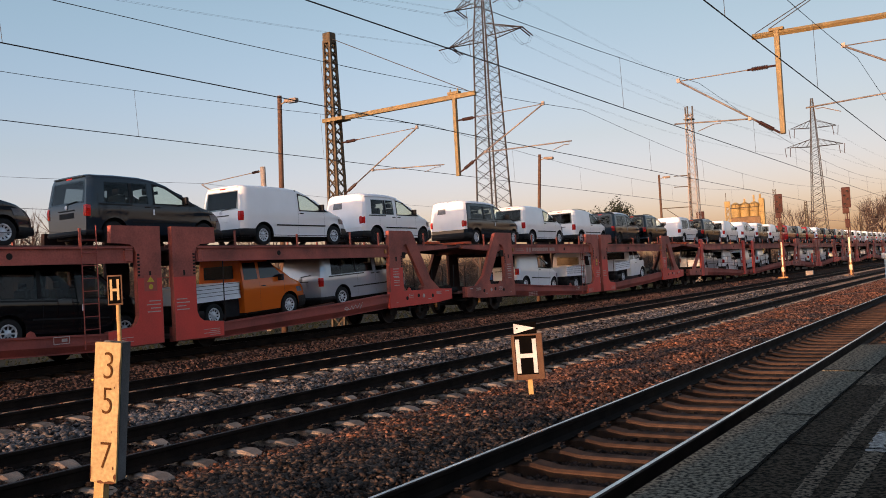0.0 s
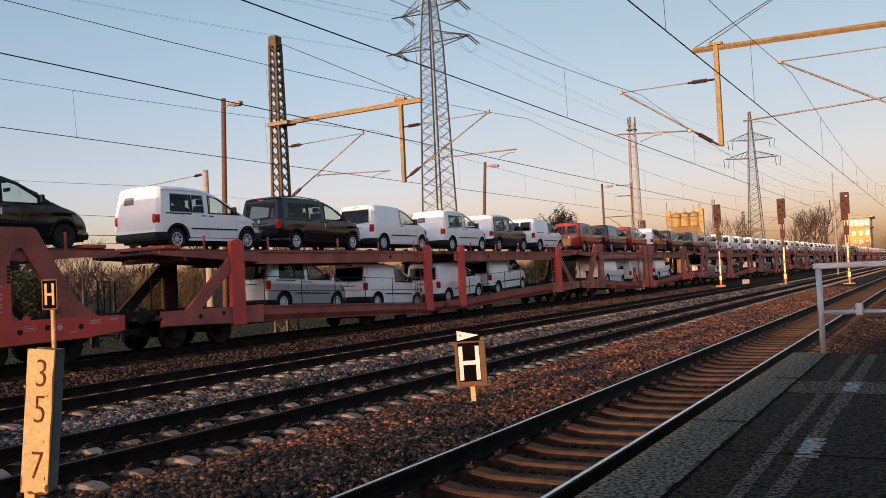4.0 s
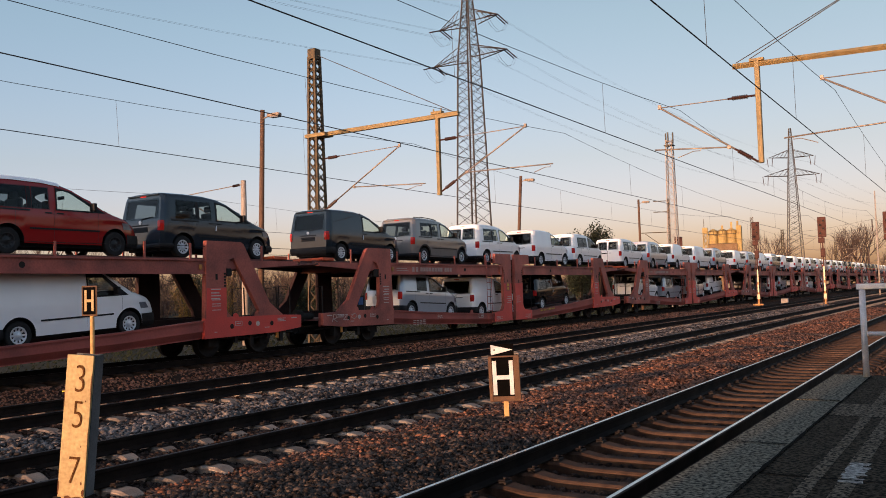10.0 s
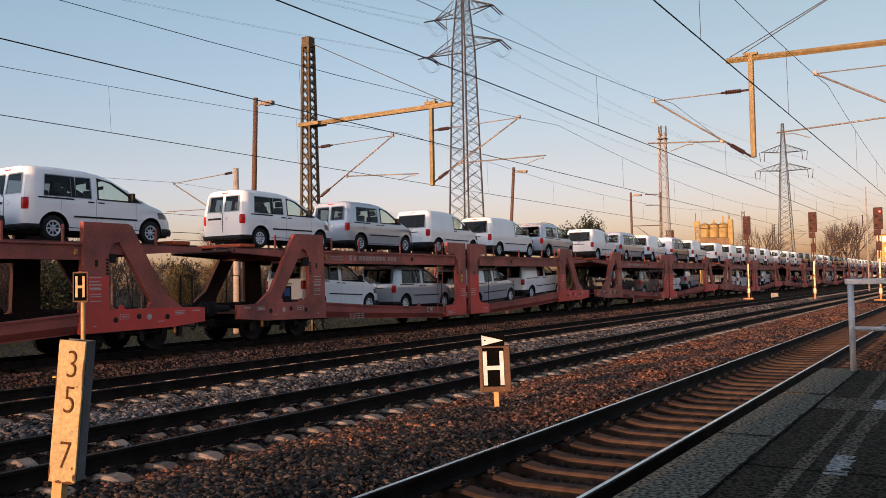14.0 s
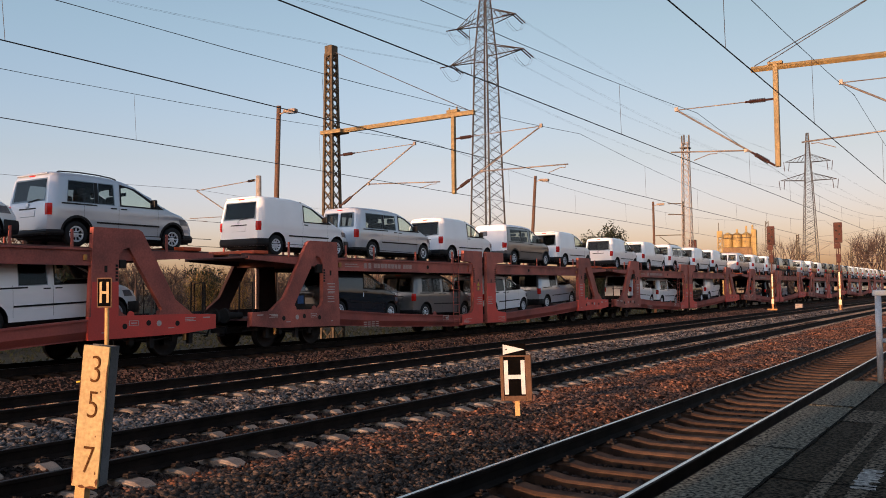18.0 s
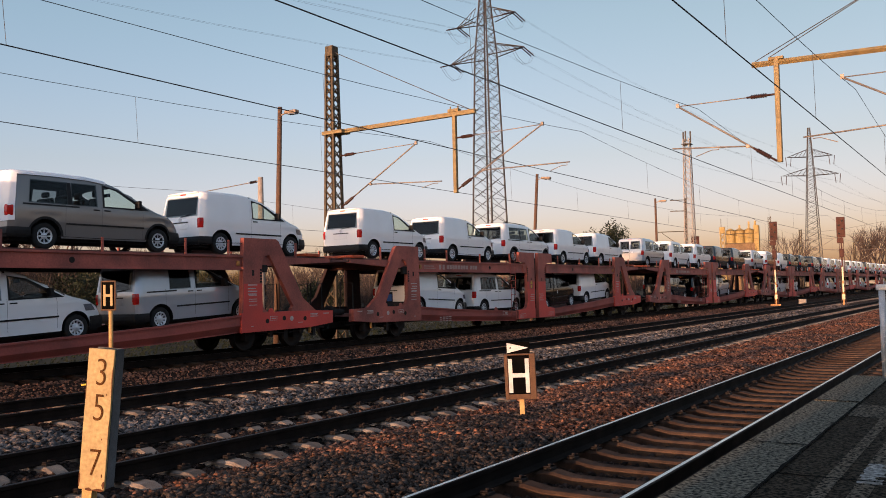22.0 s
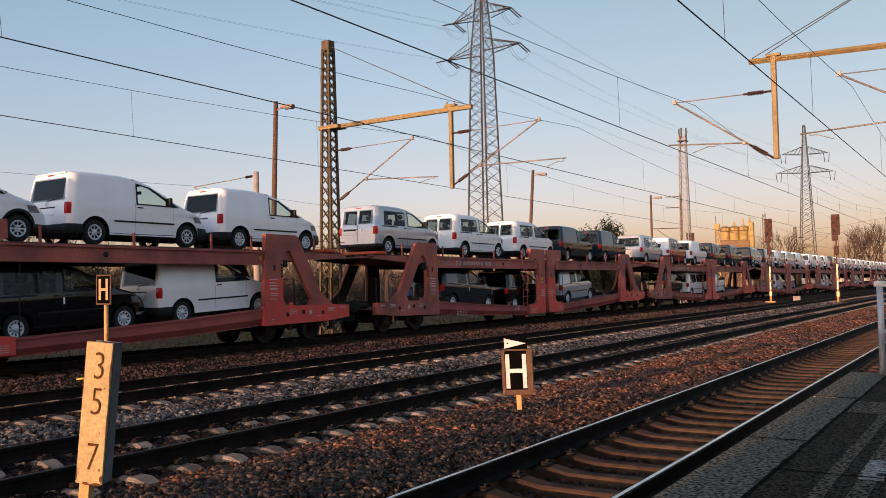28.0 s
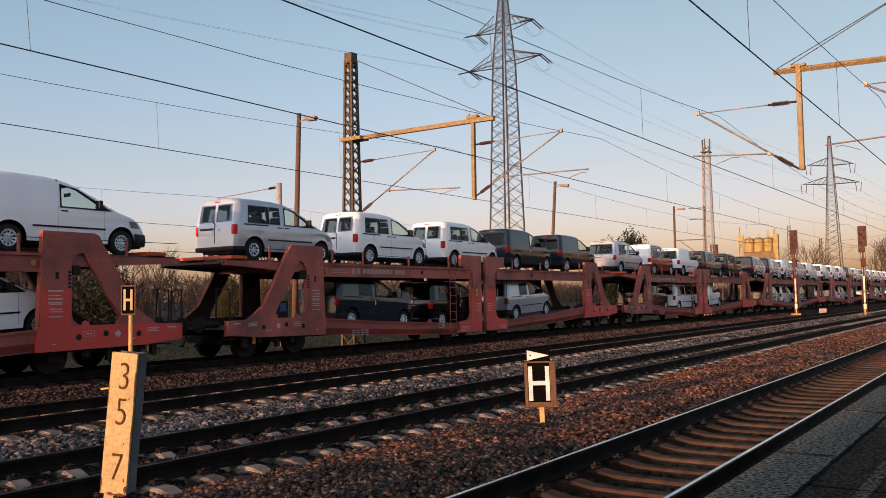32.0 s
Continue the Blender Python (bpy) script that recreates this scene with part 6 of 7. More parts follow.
for dg, z in (("3", 1.335), ("5", 1.10), ("7", 0.735)):
    letters("digit", dg, 0.265, "digit_brown", mile, Matrix.Translation((0.012, -0.024, z)) @ Matrix.Rotation(radians(90), 4, "X") @ Matrix.Diagonal((0.72, 1, 1, 1)), offset=-0.0042)

rs = random.Random(8)
for x, z, w, h in ((-0.094, 1.22, 0.007, 0.10), (-0.093, 0.62, 0.012, 0.06), (0.05, 0.563, 0.05, 0.012), (0.093, 1.3, 0.007, 0.12), (0.094, 0.95, 0.006, 0.10), (0.06, 1.2, 0.005, 0.008), (0.07, 0.66, 0.006, 0.018), (-0.02, 0.565, 0.03, 0.012), (0.05, 0.9, 0.004, 0.008), (0.085, 0.60, 0.012, 0.03)):
    st = B()
    vs = [st.verts.new((max(-0.0945, min(0.0945, x + w * math.cos(a) * rs.uniform(0.5, 1.1))), -0.0215, z + h * math.sin(a) * rs.uniform(0.5, 1.1))) for a in np.linspace(0, math.tau, 11)[:-1]]
    st.faces.new(vs)
    part("rust_stain", st, "rust", mile, "brown rust stain")

halt = empty("stop_board", "black stop board with white H and white pennant above", "sign", m=pose(-5.98, 11.05, -0.22, 0, -1.5, 22))
part("post", box(B(), -0.035, 0.035, 0.0, 0.06, 0, 0.4), "ochre_post", halt)
part("board", box(B(), -0.18, 0.15, -0.03, -0.005, 0.30, 0.90), "sign_black", halt)
part("pennant_board", box(B(), -0.185, 0.155, -0.03, -0.01, 0.918, 1.085, bevel=0.004), "sign_black", halt)
for x, q in ((-0.225, 0.050), (0.140, 0.085)):
    part("side_frame", box(B(), x, x + q, -0.040, 0.03, 0.26, 0.915, bevel=0.006), "sign_frame", halt)
for z0, z1 in ((0.26, 0.335), (0.893, 0.915)):
    part("cross_frame", box(B(), -0.175, 0.140, -0.038, 0.028, z0, z1, bevel=0.005), "sign_frame", halt)
hb = B()
for x in (-0.168, 0.075):
    box(hb, x, x + 0.058, -0.034, -0.031, 0.355, 0.845)
box(hb, -0.110, 0.075, -0.034, -0.031, 0.575, 0.635)
part("letter_h", hb, "sign_paint", halt, "white letter H")
tb = B()
tb.faces.new([tb.verts.new(q) for q in ((-0.175, -0.034, 0.928), (0.140, -0.034, 0.998), (-0.175, -0.034, 1.078))])
part("pennant", tb, "sign_paint", halt, "white triangular pennant")
part("pennant_bolt", cyl(B(), (-0.125, -0.034, 1.003), (-0.125, -0.040, 1.003), 0.012, n=8), "sign_black", halt)

far_h = empty("stop_board", "small black stop board with pale H on a thin ochre post", "sign", m=pose(-15.9, 11.3, -0.5, 0, 0, 25))
part("post", cyl(B(), (0.02, 0, 0), (0.02, 0, 2.4), 0.045, n=10), "ochre_post", far_h, smooth=True)
part("board", box(B(), -0.17, 0.165, -0.07, -0.045, 1.87, 2.50, bevel=0.006), "sign_frame", far_h)
part("board_face", box(B(), -0.145, 0.140, -0.0745, -0.0695, 1.90, 2.47), "sign_black", far_h)
hb = B()
for x in (-0.105, 0.05):
    box(hb, x, x + 0.05, -0.079, -0.0747, 1.97, 2.41)
box(hb, -0.055, 0.05, -0.079, -0.0747, 2.16, 2.215)
part("letter_h", hb, "sign_white", far_h, "pale letter H")


# ---- signals ----
def signal(x, y, top, red):
    s = empty("light_signal", "rust-brown railway light signal on a striped post, red lamp lit" if red else "rust-brown railway light signal on a striped post", "railway signal", "light signals", pose(x, y, -0.25, 0, 0, 8))
    h = top + 0.25
    part("base_plate", box(B(), -0.45, 0.35, -0.25, 0.25, 0, 0.14, bevel=0.02), "signal_yellow", s)
    part("mast", box(B(), -0.06, 0.06, -0.05, 0.05, 0.1, 2.9), "signal_yellow", s)
    part("upper_mast", box(B(), -0.055, 0.055, -0.045, 0.045, 2.9, h - 1.0), "signal_body", s)
    for z0, z1, ww in ((0.55, 0.92, 0.10), (1.1, 1.75, 0.055), (1.95, 3.0, 0.055)):
        part("mast_plate", box(B(), -ww, ww, -0.075, -0.055, z0, z1), "signal_white", s, "white reflective mast plate")
    part("head", box(B(), -0.30, 0.30, -0.18, 0.0, h - 1.55, h, bevel=0.05), "signal_body", s)
    part("head_foot", box(B(), -0.30, 0.16, -0.18, 0.0, h - 1.98, h - 1.57, bevel=0.04), "signal_body", s)
    part("lower_screen", box(B(), -0.17, 0.17, -0.18, 0.0, h - 3.05, h - 2.40, bevel=0.06), "signal_body", s)
    for k, (dx, dz) in enumerate(((0.10, -0.30), (-0.12, -0.62), (0.10, -0.9), (-0.12, -1.25))):
        hd = B()
        lathe(hd, [(0.09, 0), (0.09, 0.14), (0.08, 0.14), (0.08, 0)], 12, Matrix.Translation((dx, -0.18, h + dz)) @ Matrix.Rotation(radians(-90), 4, "Z"))
        hood = part("lamp_hood", hd, "signal_body", s)
        part("lamp", cyl(B(), (dx, -0.185, h + dz), (dx, -0.19, h + dz), 0.08, n=12), "red_light" if red and k == 0 else "interior", hood)
    part("ladder", tube(tube(B(), [(-0.15, 0.25, 0), (-0.15, 0.2, h - 1.8)], 0.02), [(0.15, 0.25, 0), (0.15, 0.2, h - 1.8)], 0.02), "signal_body", s)
    return s


signal(-16.3, 75.0, 6.75, False)
signal(-10.5, 70.6, 6.5, False)
signal(-5.8, 68.0, 6.4, True)
ms = empty("small_signal", "small dark signal box on a slim post behind the train", "railway signal", m=pose(-26.2, 86, -0.6))
part("post", cyl(B(), (0, 0, 0), (0, 0, 6.4), 0.06, n=8), "signal_body", ms, smooth=True)
part("head", box(B(), -0.38, 0.38, -0.2, 0.05, 6.1, 7.1, bevel=0.05), "signal_body", ms)
part("hood", box(B(), -0.3, 0.3, -0.36, -0.2, 6.75, 6.85), "signal_body", ms)
cab = empty("track_cabinet", "small pale trackside box beside the rails", "cabinet", m=pose(-15.2, 80, -0.3))
part("body", box(B(), -0.3, 0.3, -0.2, 0.2, 0, 0.5, bevel=0.03), "concrete", cab)


# ---- overhead line ----
def lattice(bm, x, y, z0, z1, w0, w1, leg, brace, step):
    """Four legs with crossed braces on every face."""
    def at(z, i):
        w = w0 + (w1 - w0) * (z - z0) / (z1 - z0)
        return Vector((x + (w / 2) * (1 if i in (0, 3) else -1), y + (w / 2) * (1 if i in (0, 1) else -1), z))
    for i in range(4):
        rod(bm, at(z0, i), at(z1, i), leg)
    z, k = z0, 0
    while z < z1 - 0.05:
        w = w0 + (w1 - w0) * (z - z0) / (z1 - z0)
        zn = min(z1, z + step * w)
        for i in range(4):
            j = (i + 1) % 4
            rod(bm, at(z, i), at(zn, j), brace)
            rod(bm, at(z, j), at(zn, i), brace)
        z = zn
    return bm


def cantilever(parent, xa, ztop, zlow, xapex, zapex, y, diag, end, st0, st1):
    """Insulated cantilever from a post at xa: two stay tubes to the apex, a level registration tube, a steady arm."""
    for z0 in (ztop, zlow):
        a, b = Vector((xa, y, z0)), Vector((xapex, y, zapex))
        d = (b - a).normalized()
        ins = B()
        for q in range(7):
            cyl(ins, a + d * (0.25 + q * 0.07), a + d * (0.30 + q * 0.07), 0.075, 0.055, n=10)
        cyl(ins, a, a + d * 0.85, 0.035, n=8)
        part("insulator", ins, "insul", parent)
        part("stay_tube", cyl(B(), a + d * 0.8, b, 0.017 if z0 == ztop else 0.03, n=8), "tube", parent, smooth=True)
    part("registration_tube", cyl(B(), (diag[0], y, diag[1]), (end[0], y, end[1]), 0.024, n=8), "tube", parent, smooth=True)
    st = B()
    tube(st, [(st0[0], y, st0[1] + 0.07), (st0[0], y, st0[1]), (0.7 * st0[0] + 0.3 * st1[0], y, st0[1] + 0.01), (st1[0], y, st1[1])], 0.014)
    part("steady_arm", st, "tube", parent)
    part("apex_clamp", box(B(), xapex - 0.05, xapex + 0.05, y - 0.04, y + 0.04, zapex - 0.05, zapex + 0.09), "tube", parent)
    part("tube_clamp", box(B(), diag[0] - 0.05, diag[0] + 0.05, y - 0.04, y + 0.04, diag[1] - 0.05, diag[1] + 0.05), "tube", parent)


def portal(y, xm, ztop, xtip, zarm, xtube, ztube):
    """Lattice mast with a long bracket arm that carries a hanging tube."""
    p = empty("overhead_line_mast", "weathered lattice mast with an ochre bracket arm over the tracks", "line mast", "overhead line masts")
    part("mast", lattice(B(), xm, y, -0.6, ztop - 0.35, 0.68, 0.34, 0.10, 0.042, 0.95), "mast", p)
    part("mast_cap", box(B(), xm - 0.21, xm + 0.21, y - 0.21, y + 0.21, ztop - 0.46, ztop, bevel=0.02), "mast", p)
    part("bracket_arm", box(B(), min(xm - 0.4, xtip), max(xm - 0.4, xtip), y - 0.08, y + 0.08, zarm - 0.09, zarm + 0.09, bevel=0.015), "beam", p)
    part("arm_clamp", box(B(), xm - 0.40, xm + 0.75, y - 0.30, y + 0.30, zarm - 0.1, zarm + 0.06), "beam", p)
    part("hanging_tube", box(B(), xtube - 0.075, xtube + 0.075, y - 0.085, y + 0.085, ztube, zarm + 0.15, bevel=0.02), "beam", p)
    part("tube_head", box(B(), xtube - 0.25, xtube + 0.25, y - 0.12, y + 0.12, zarm + 0.09, zarm + 0.2), "beam", p)
    part("stay_wire", tube(B(), [(xm + 0.2, y, ztop - 0.3), (xtip - 0.3, y, zarm + 0.12)], 0.016, 5), "wire", p)
    for q in (-0.18, 0.18):
        part("clamp_bolt", cyl(B(), (xtube + q, y, zarm + 0.2), (xtube + q, y, zarm + 0.32), 0.03, n=8), "beam", p)
    return p


Y1 = 29.0
for y, xm in ((Y1, -24.8), (Y1 - 51, -24.8)):
    p = portal(y, xm, 12.6, -17.4, 8.72, -18.4, 5.53)
    cantilever(p, -24.35, 7.66, 5.4, -20.31, 7.75, y, (-22.73, 6.26), (-19.07, 6.07), (-19.26, 6.0), (-20.04, 5.88))
    cantilever(p, -18.3, 7.75, 5.68, -14.48, 7.82, y, (-17.1, 6.33), (-13.4, 6.28), (-13.51, 6.17), (-14.19, 6.03))
for y in (27.8, 27.8 - 51):
    p = empty("overhead_line_mast", "ochre portal bracket with a hanging tube over the near tracks", "line mast", "overhead line masts")
    part("mast", lattice(B(), 3.2, y, -0.6, 13.4, 0.78, 0.46, 0.07, 0.035, 0.9), "mast", p)
    part("bracket_arm", rod(B(), (-6.5, y, 8.5), (3.4, y, 8.2), 0.13), "beam", p)
    part("hanging_tube", box(B(), -5.84, -5.69, y - 0.085, y + 0.085, 5.36, 8.6, bevel=0.02), "beam", p)
    part("tube_head", box(B(), -5.98, -5.55, y - 0.1, y + 0.1, 8.56, 8.64), "beam", p)
    part("stay_rod", tube(B(), [(-6.4, y, 8.6), (2.9, y, 12.9)], 0.014), "wire", p)
    part("stay_rod", tube(B(), [(-6.0, y, 8.65), (2.9, y, 13.1)], 0.014), "wire", p)
    cantilever(p, -5.85, 7.49, 5.4, -8.91, 7.52, y, (-6.72, 5.96), (-9.13, 6.14), (-7.63, 5.95), (-8.37, 5.80))
    cantilever(p, 2.85, 7.6, 3.75, -3.92, 7.72, y, (-0.3, 6.25), (-5.07, 6.05), (-4.8, 5.98), (-4.11, 5.80))


def line_wires(xc, zc, ztop, sag, span=51.0, n=14, first=Y1):
    """Contact wire, sagging catenary and droppers of one track."""
    w = empty("overhead_wire", "thin dark overhead contact line with droppers", "overhead wire", "overhead wires")
    part("contact_wire", tube(B(), [(xc, y, zc) for y in (first - 2 * span, first + n * span)], 0.011, 6), "wire", w)
    pts = []
    for k in range(-2, n):
        for i in range(12):
            q = i / 12
            pts.append((xc, first + (k + q) * span, ztop - 4 * sag * q * (1 - q)))
        if -1 <= k < 3:
            for i in range(1, 7):
                q = (i - 0.1) / 6.8
                zt = ztop - 4 * sag * q * (1 - q)
                y = first + (k + q) * span
                part("dropper", tube(B(), [(xc, y, zt), (xc, y + 0.08, zc)], 0.005, 4), "wire", w)
    part("catenary_wire", tube(B(), pts, 0.008, 5), "wire", w)


line_wires(-19.6, 5.82, 7.75, 0.85)
line_wires(-12.9, 5.6, 7.35, 0.9)
line_wires(-8.24, 5.66, 7.35, 0.85, first=27.8)
line_wires(-3.57, 5.4, 7.3, 0.85, first=27.8)

# second row: tall antenna mast and far portals
m3 = empty("antenna_mast", "pale lattice mast with antennas on its top", "mast", m=pose(-24.7, 79.5, -0.6))
part("mast", lattice(B(), 0, 0, 0, 15.9, 0.98, 0.55, 0.06, 0.03, 0.9), "concrete", m3)
for x, y in ((0.35, 0), (-0.35, 0.1), (0, -0.35)):
    part("antenna", box(B(), x - 0.06, x + 0.06, y - 0.06, y + 0.06, 15.6, 16.6, bevel=0.02), "pylon", m3)
part("antenna_ring", box(B(), -0.42, 0.42, -0.42, 0.42, 15.35, 15.43), "pylon", m3)
sp = empty("line_pole", "slim dark steel pole with short side arms", "line mast", m=pose(-25.5, 81, -0.6))
part("pole", cyl(B(), (0, 0, 0), (0, 0, 10.55), 0.11, 0.09, n=10), "mast", sp, smooth=True)
for z, q in ((10.35, 1.5), (9.3, 1.5), (7.35, 2.8)):
    part("side_arm", tube(B(), [(0, 0, z), (-q, 0, z + 0.06)], 0.045), "mast", sp)
part("stay", tube(B(), [(0, 0, 5.5), (-2.4, 0, 7.3)], 0.03), "mast", sp)
for k in (2, 3, 4):
    y = Y1 + 51 * k
    p = empty("overhead_line_mast", "slim distant lattice line mast beside the tracks", "line mast", "overhead line masts")
    part("mast", lattice(B(), -24.8, y, -0.6, 9.2, 0.45, 0.3, 0.05, 0.025, 1.4), "mast", p)
    cantilever(p, -24.35, 7.66, 5.4, -20.31, 7.75, y, (-22.73, 6.26), (-19.07, 6.07), (-19.26, 6.0), (-20.04, 5.88))

sp = empty("span_pole", "slim pale pole with span wires over the tracks", "line mast", m=pose(-10.55, 110, -0.4))
part("pole", cyl(B(), (0, 0, 0), (0, 0, 12.2), 0.10, 0.06, n=10), "concrete", sp, smooth=True)
for z in (9.0, 8.2):
    part("span_wire", tube(B(), [(0, 0, z), (-7, 10, z - 0.25), (-14.2, 21, z)], 0.012, 4), "wire", sp)
part("insulator", cyl(B(), (-0.5, 0.7, 9.0), (-0.5, 0.7, 7.6), 0.06, n=8), "insul", sp)

# concrete post of the line behind, with a cantilever away from the train
cp = empty("concrete_line_post", "pale concrete line post with a short cantilever", "line mast", m=pose(-30, 29.7, -0.6))
part("post", cyl(B(), (0, 0, 0), (0, 0, 7.9), 0.19, 0.13, n=12), "concrete", cp, smooth=True)
ct = B()
tube(ct, [(-0.1, 0, 7.72), (-4.4, 0, 7.5)], 0.022)
tube(ct, [(-0.1, 0, 5.2), (-4.4, 0, 7.5)], 0.03)
tube(ct, [(-1.7, 0, 6.05), (-4.9, 0, 6.1)], 0.02)
tube(ct, [(-4.3, 0, 6.08), (-4.3, 0, 5.95), (-3.6, 0, 5.9)], 0.014)
part("cantilever", ct, "tube", cp)
ins = B()
for q in range(5):
    cyl(ins, (-0.3 - q * 0.09, 0, 7.71 - q * 0.005), (-0.36 - q * 0.09, 0, 7.705 - q * 0.005), 0.07, 0.045, n=8)
part("insulator", ins, "insul", cp)
line_wires(-34.3, 5.35, 6.95, 0.5, first=29.7)


# ---- lamp poles ----
def lamp_pole(x, y, top, lean):
    p = empty("lamp_pole", "brown wooden pole with a small street lamp head", "street lamp", "lamp poles", pose(x, y, -0.6, 0, lean, 0))
    h = top + 0.6
    part("pole", cyl(B(), (0, 0, 0), (0, 0, h), 0.14, 0.10, n=10), "pole", p, smooth=True)
    part("arm", tube(B(), [(0, 0, h - 0.4), (0.45, 0, h - 0.28)], 0.03), "lamp_grey", p)
    hd = B()
    box(hd, 0.35, 1.05, -0.13, 0.13, h - 0.36, h - 0.20, bevel=0.05)
    part("lamp_head", hd, "lamp_grey", p)
    part("lamp_glass", box(B(), 0.55, 1.02, -0.10, 0.10, h - 0.40, h - 0.355), "lamp", p)


lamp_pole(-27.33, 27.9, 10.0, 2.2)
lamp_pole(-27.95, 53.5, 9.62, 4.2)
lamp_pole(-27.4, 78.0, 9.8, 0)


# ---- power line pylons ----
def pylon(x, y, h, base, neck, arms, rot, tension, thick=1.0, group="power line pylons"):
    p = empty("power_pylon", "tall grey steel lattice power pylon with cross-arms", "pylon", group, pose(x, y, -0.6, 0, 0, rot))
    waist = arms[-1][0]
    part("tower", lattice(B(), 0, 0, 0, waist, base, neck, 0.18 * thick, 0.060 * thick, 0.52), "pylon", p)
    part("tower_top", lattice(B(), 0, 0, waist, h, neck, neck * 0.3, 0.16 * thick, 0.06 * thick, 0.6), "pylon", p)
    for z, reach in arms:
        for s in (1, -1):
            bm = B()
            w = neck * 0.45
            tip = Vector((s * reach, 0, z + 0.2))
            for q in (1, -1):
                rod(bm, (s * w, q * w, z), tip, 0.12 * thick)
                rod(bm, (s * w * 0.8, q * w, z + 1.9), tip, 0.10 * thick)
                for k in range(1, 5):
                    a = Vector((s * w, q * w, z)).lerp(tip, k / 5)
                    b = Vector((s * w * 0.8, q * w, z + 1.9)).lerp(tip, (k - 1) / 5)
                    rod(bm, a, b, 0.06 * thick)
            arm = part("cross_arm", bm, "pylon", p)
            ins = B()
            for dx in (-0.22, 0.22):
                q = tip + Vector((dx - s * 0.3, 0, 0))
                if tension:
                    for dy in (2.3, -2.3):
                        cyl(ins, q, q + Vector((0, dy, -0.75)), 0.09 * thick, n=6)
                    tube(ins, [q + Vector((0, 2.3, -0.75)), q + Vector((0.2, 1.3, -1.9)), q + Vector((0.2, 0, -2.4)), q + Vector((0.2, -1.3, -1.9)), q + Vector((0, -2.3, -0.75))], 0.016)
                else:
                    cyl(ins, q + Vector((dx * 2, 0, 0)), q + Vector((dx, 0, -2.3)), 0.10 * thick, n=6)
            part("insulator", ins, "insul", arm)
    return p


pylon(-60.1, 103.5, 46, 3.9, 2.25, [(39.9, 5.3), (34.8, 6.6)], -8, True, 0.95)
pylon(-40, 227, 40.5, 4.1, 1.7, [(33.2, 5.3), (28.6, 6.5)], 20, False, 0.8)


def cable(a, b, sag, n=16):
    a, b = Vector(a), Vector(b)
    return [a.lerp(b, i / n) - Vector((0, 0, 4 * sag * (i / n) * (1 - i / n))) for i in range(n + 1)]


pc = empty("power_line", "thin high-voltage conductors between the pylons", "power line")
for z, reach, z2, r2 in ((39.35, 5.1, 31.0, 5.0), (34.25, 6.4, 26.4, 6.3)):
    for s in (1, -1):
        for k in (0.94, 1.0):
            c, q = math.cos(radians(-8)), math.sin(radians(-8))
            a = Vector((-60 + s * reach * k * c, 103.5 + s * reach * k * q, z))
            b = Vector((-40 + s * r2 * k * 0.94, 227 + s * r2 * k * 0.34, z2))
            bm = tube(B(), cable(a, b, 3.0), 0.009, 4)
            tube(bm, cable(a, a + Vector((-35, -190, 2)), 4.0), 0.009, 4)
            part("conductor", bm, "wire", pc)
            part("conductor", tube(B(), cable(b, b + Vector((15, 200, 4)), 4.0), 0.011, 4), "wire", pc)


# ---- vegetation and distance ----
def scatter_cards(name, pts, size, material, seed, flat=0.4, upright=0.0):
    """Many small blades in one mesh; upright turns them into standing stalks."""
    r = np.random.RandomState(seed)
    n = len(pts)
    p = np.array(pts)
    a = r.normal(size=(n, 3)) + np.array((0, 0, upright))
    a /= np.linalg.norm(a, axis=1)[:, None]
    b = np.cross(a, r.normal(size=(n, 3)))
    b /= np.linalg.norm(b, axis=1)[:, None]
    s = size * (0.5 + r.rand(n))[:, None]
    v = np.stack([p - a * s, p + b * s * flat, p + a * s, p - b * s * flat], 1).reshape(-1, 3)
    f = np.arange(n * 4).reshape(-1, 4)
    return raw(name, v.tolist(), f.tolist(), material)


def bare_tree(x, y, z, h, spread, seed, name="bare_tree"):
    t = empty(name, "bare winter tree with a fine spread of twigs", "tree", "bare trees", pose(x, y, z))
    r = random.Random(seed)
    tr, tw = B(), B()

    def grow(a, d, length, rad, depth):
        b = a + d * length
        cyl(tr if depth < 2 else tw, a, b, rad, rad * 0.65, n=6 if depth < 2 else 3, caps=False)
        if depth >= 5:
            return
        for k in range(3 if depth < 4 else 2):
            nd = (d + Vector((r.uniform(-1, 1), r.uniform(-1, 1), r.uniform(-0.25, 0.6))) * spread).normalized()
            grow(a.lerp(b, r.uniform(0.65, 1.0)), nd, length * r.uniform(0.62, 0.82), rad * 0.58, depth + 1)

    grow(Vector((0, 0, 0)), Vector((0, 0, 1)), h * 0.30, h * 0.016, 0)
    part("trunk", tr, "twig", t)
    part("crown", tw, "twig", t)
    return t


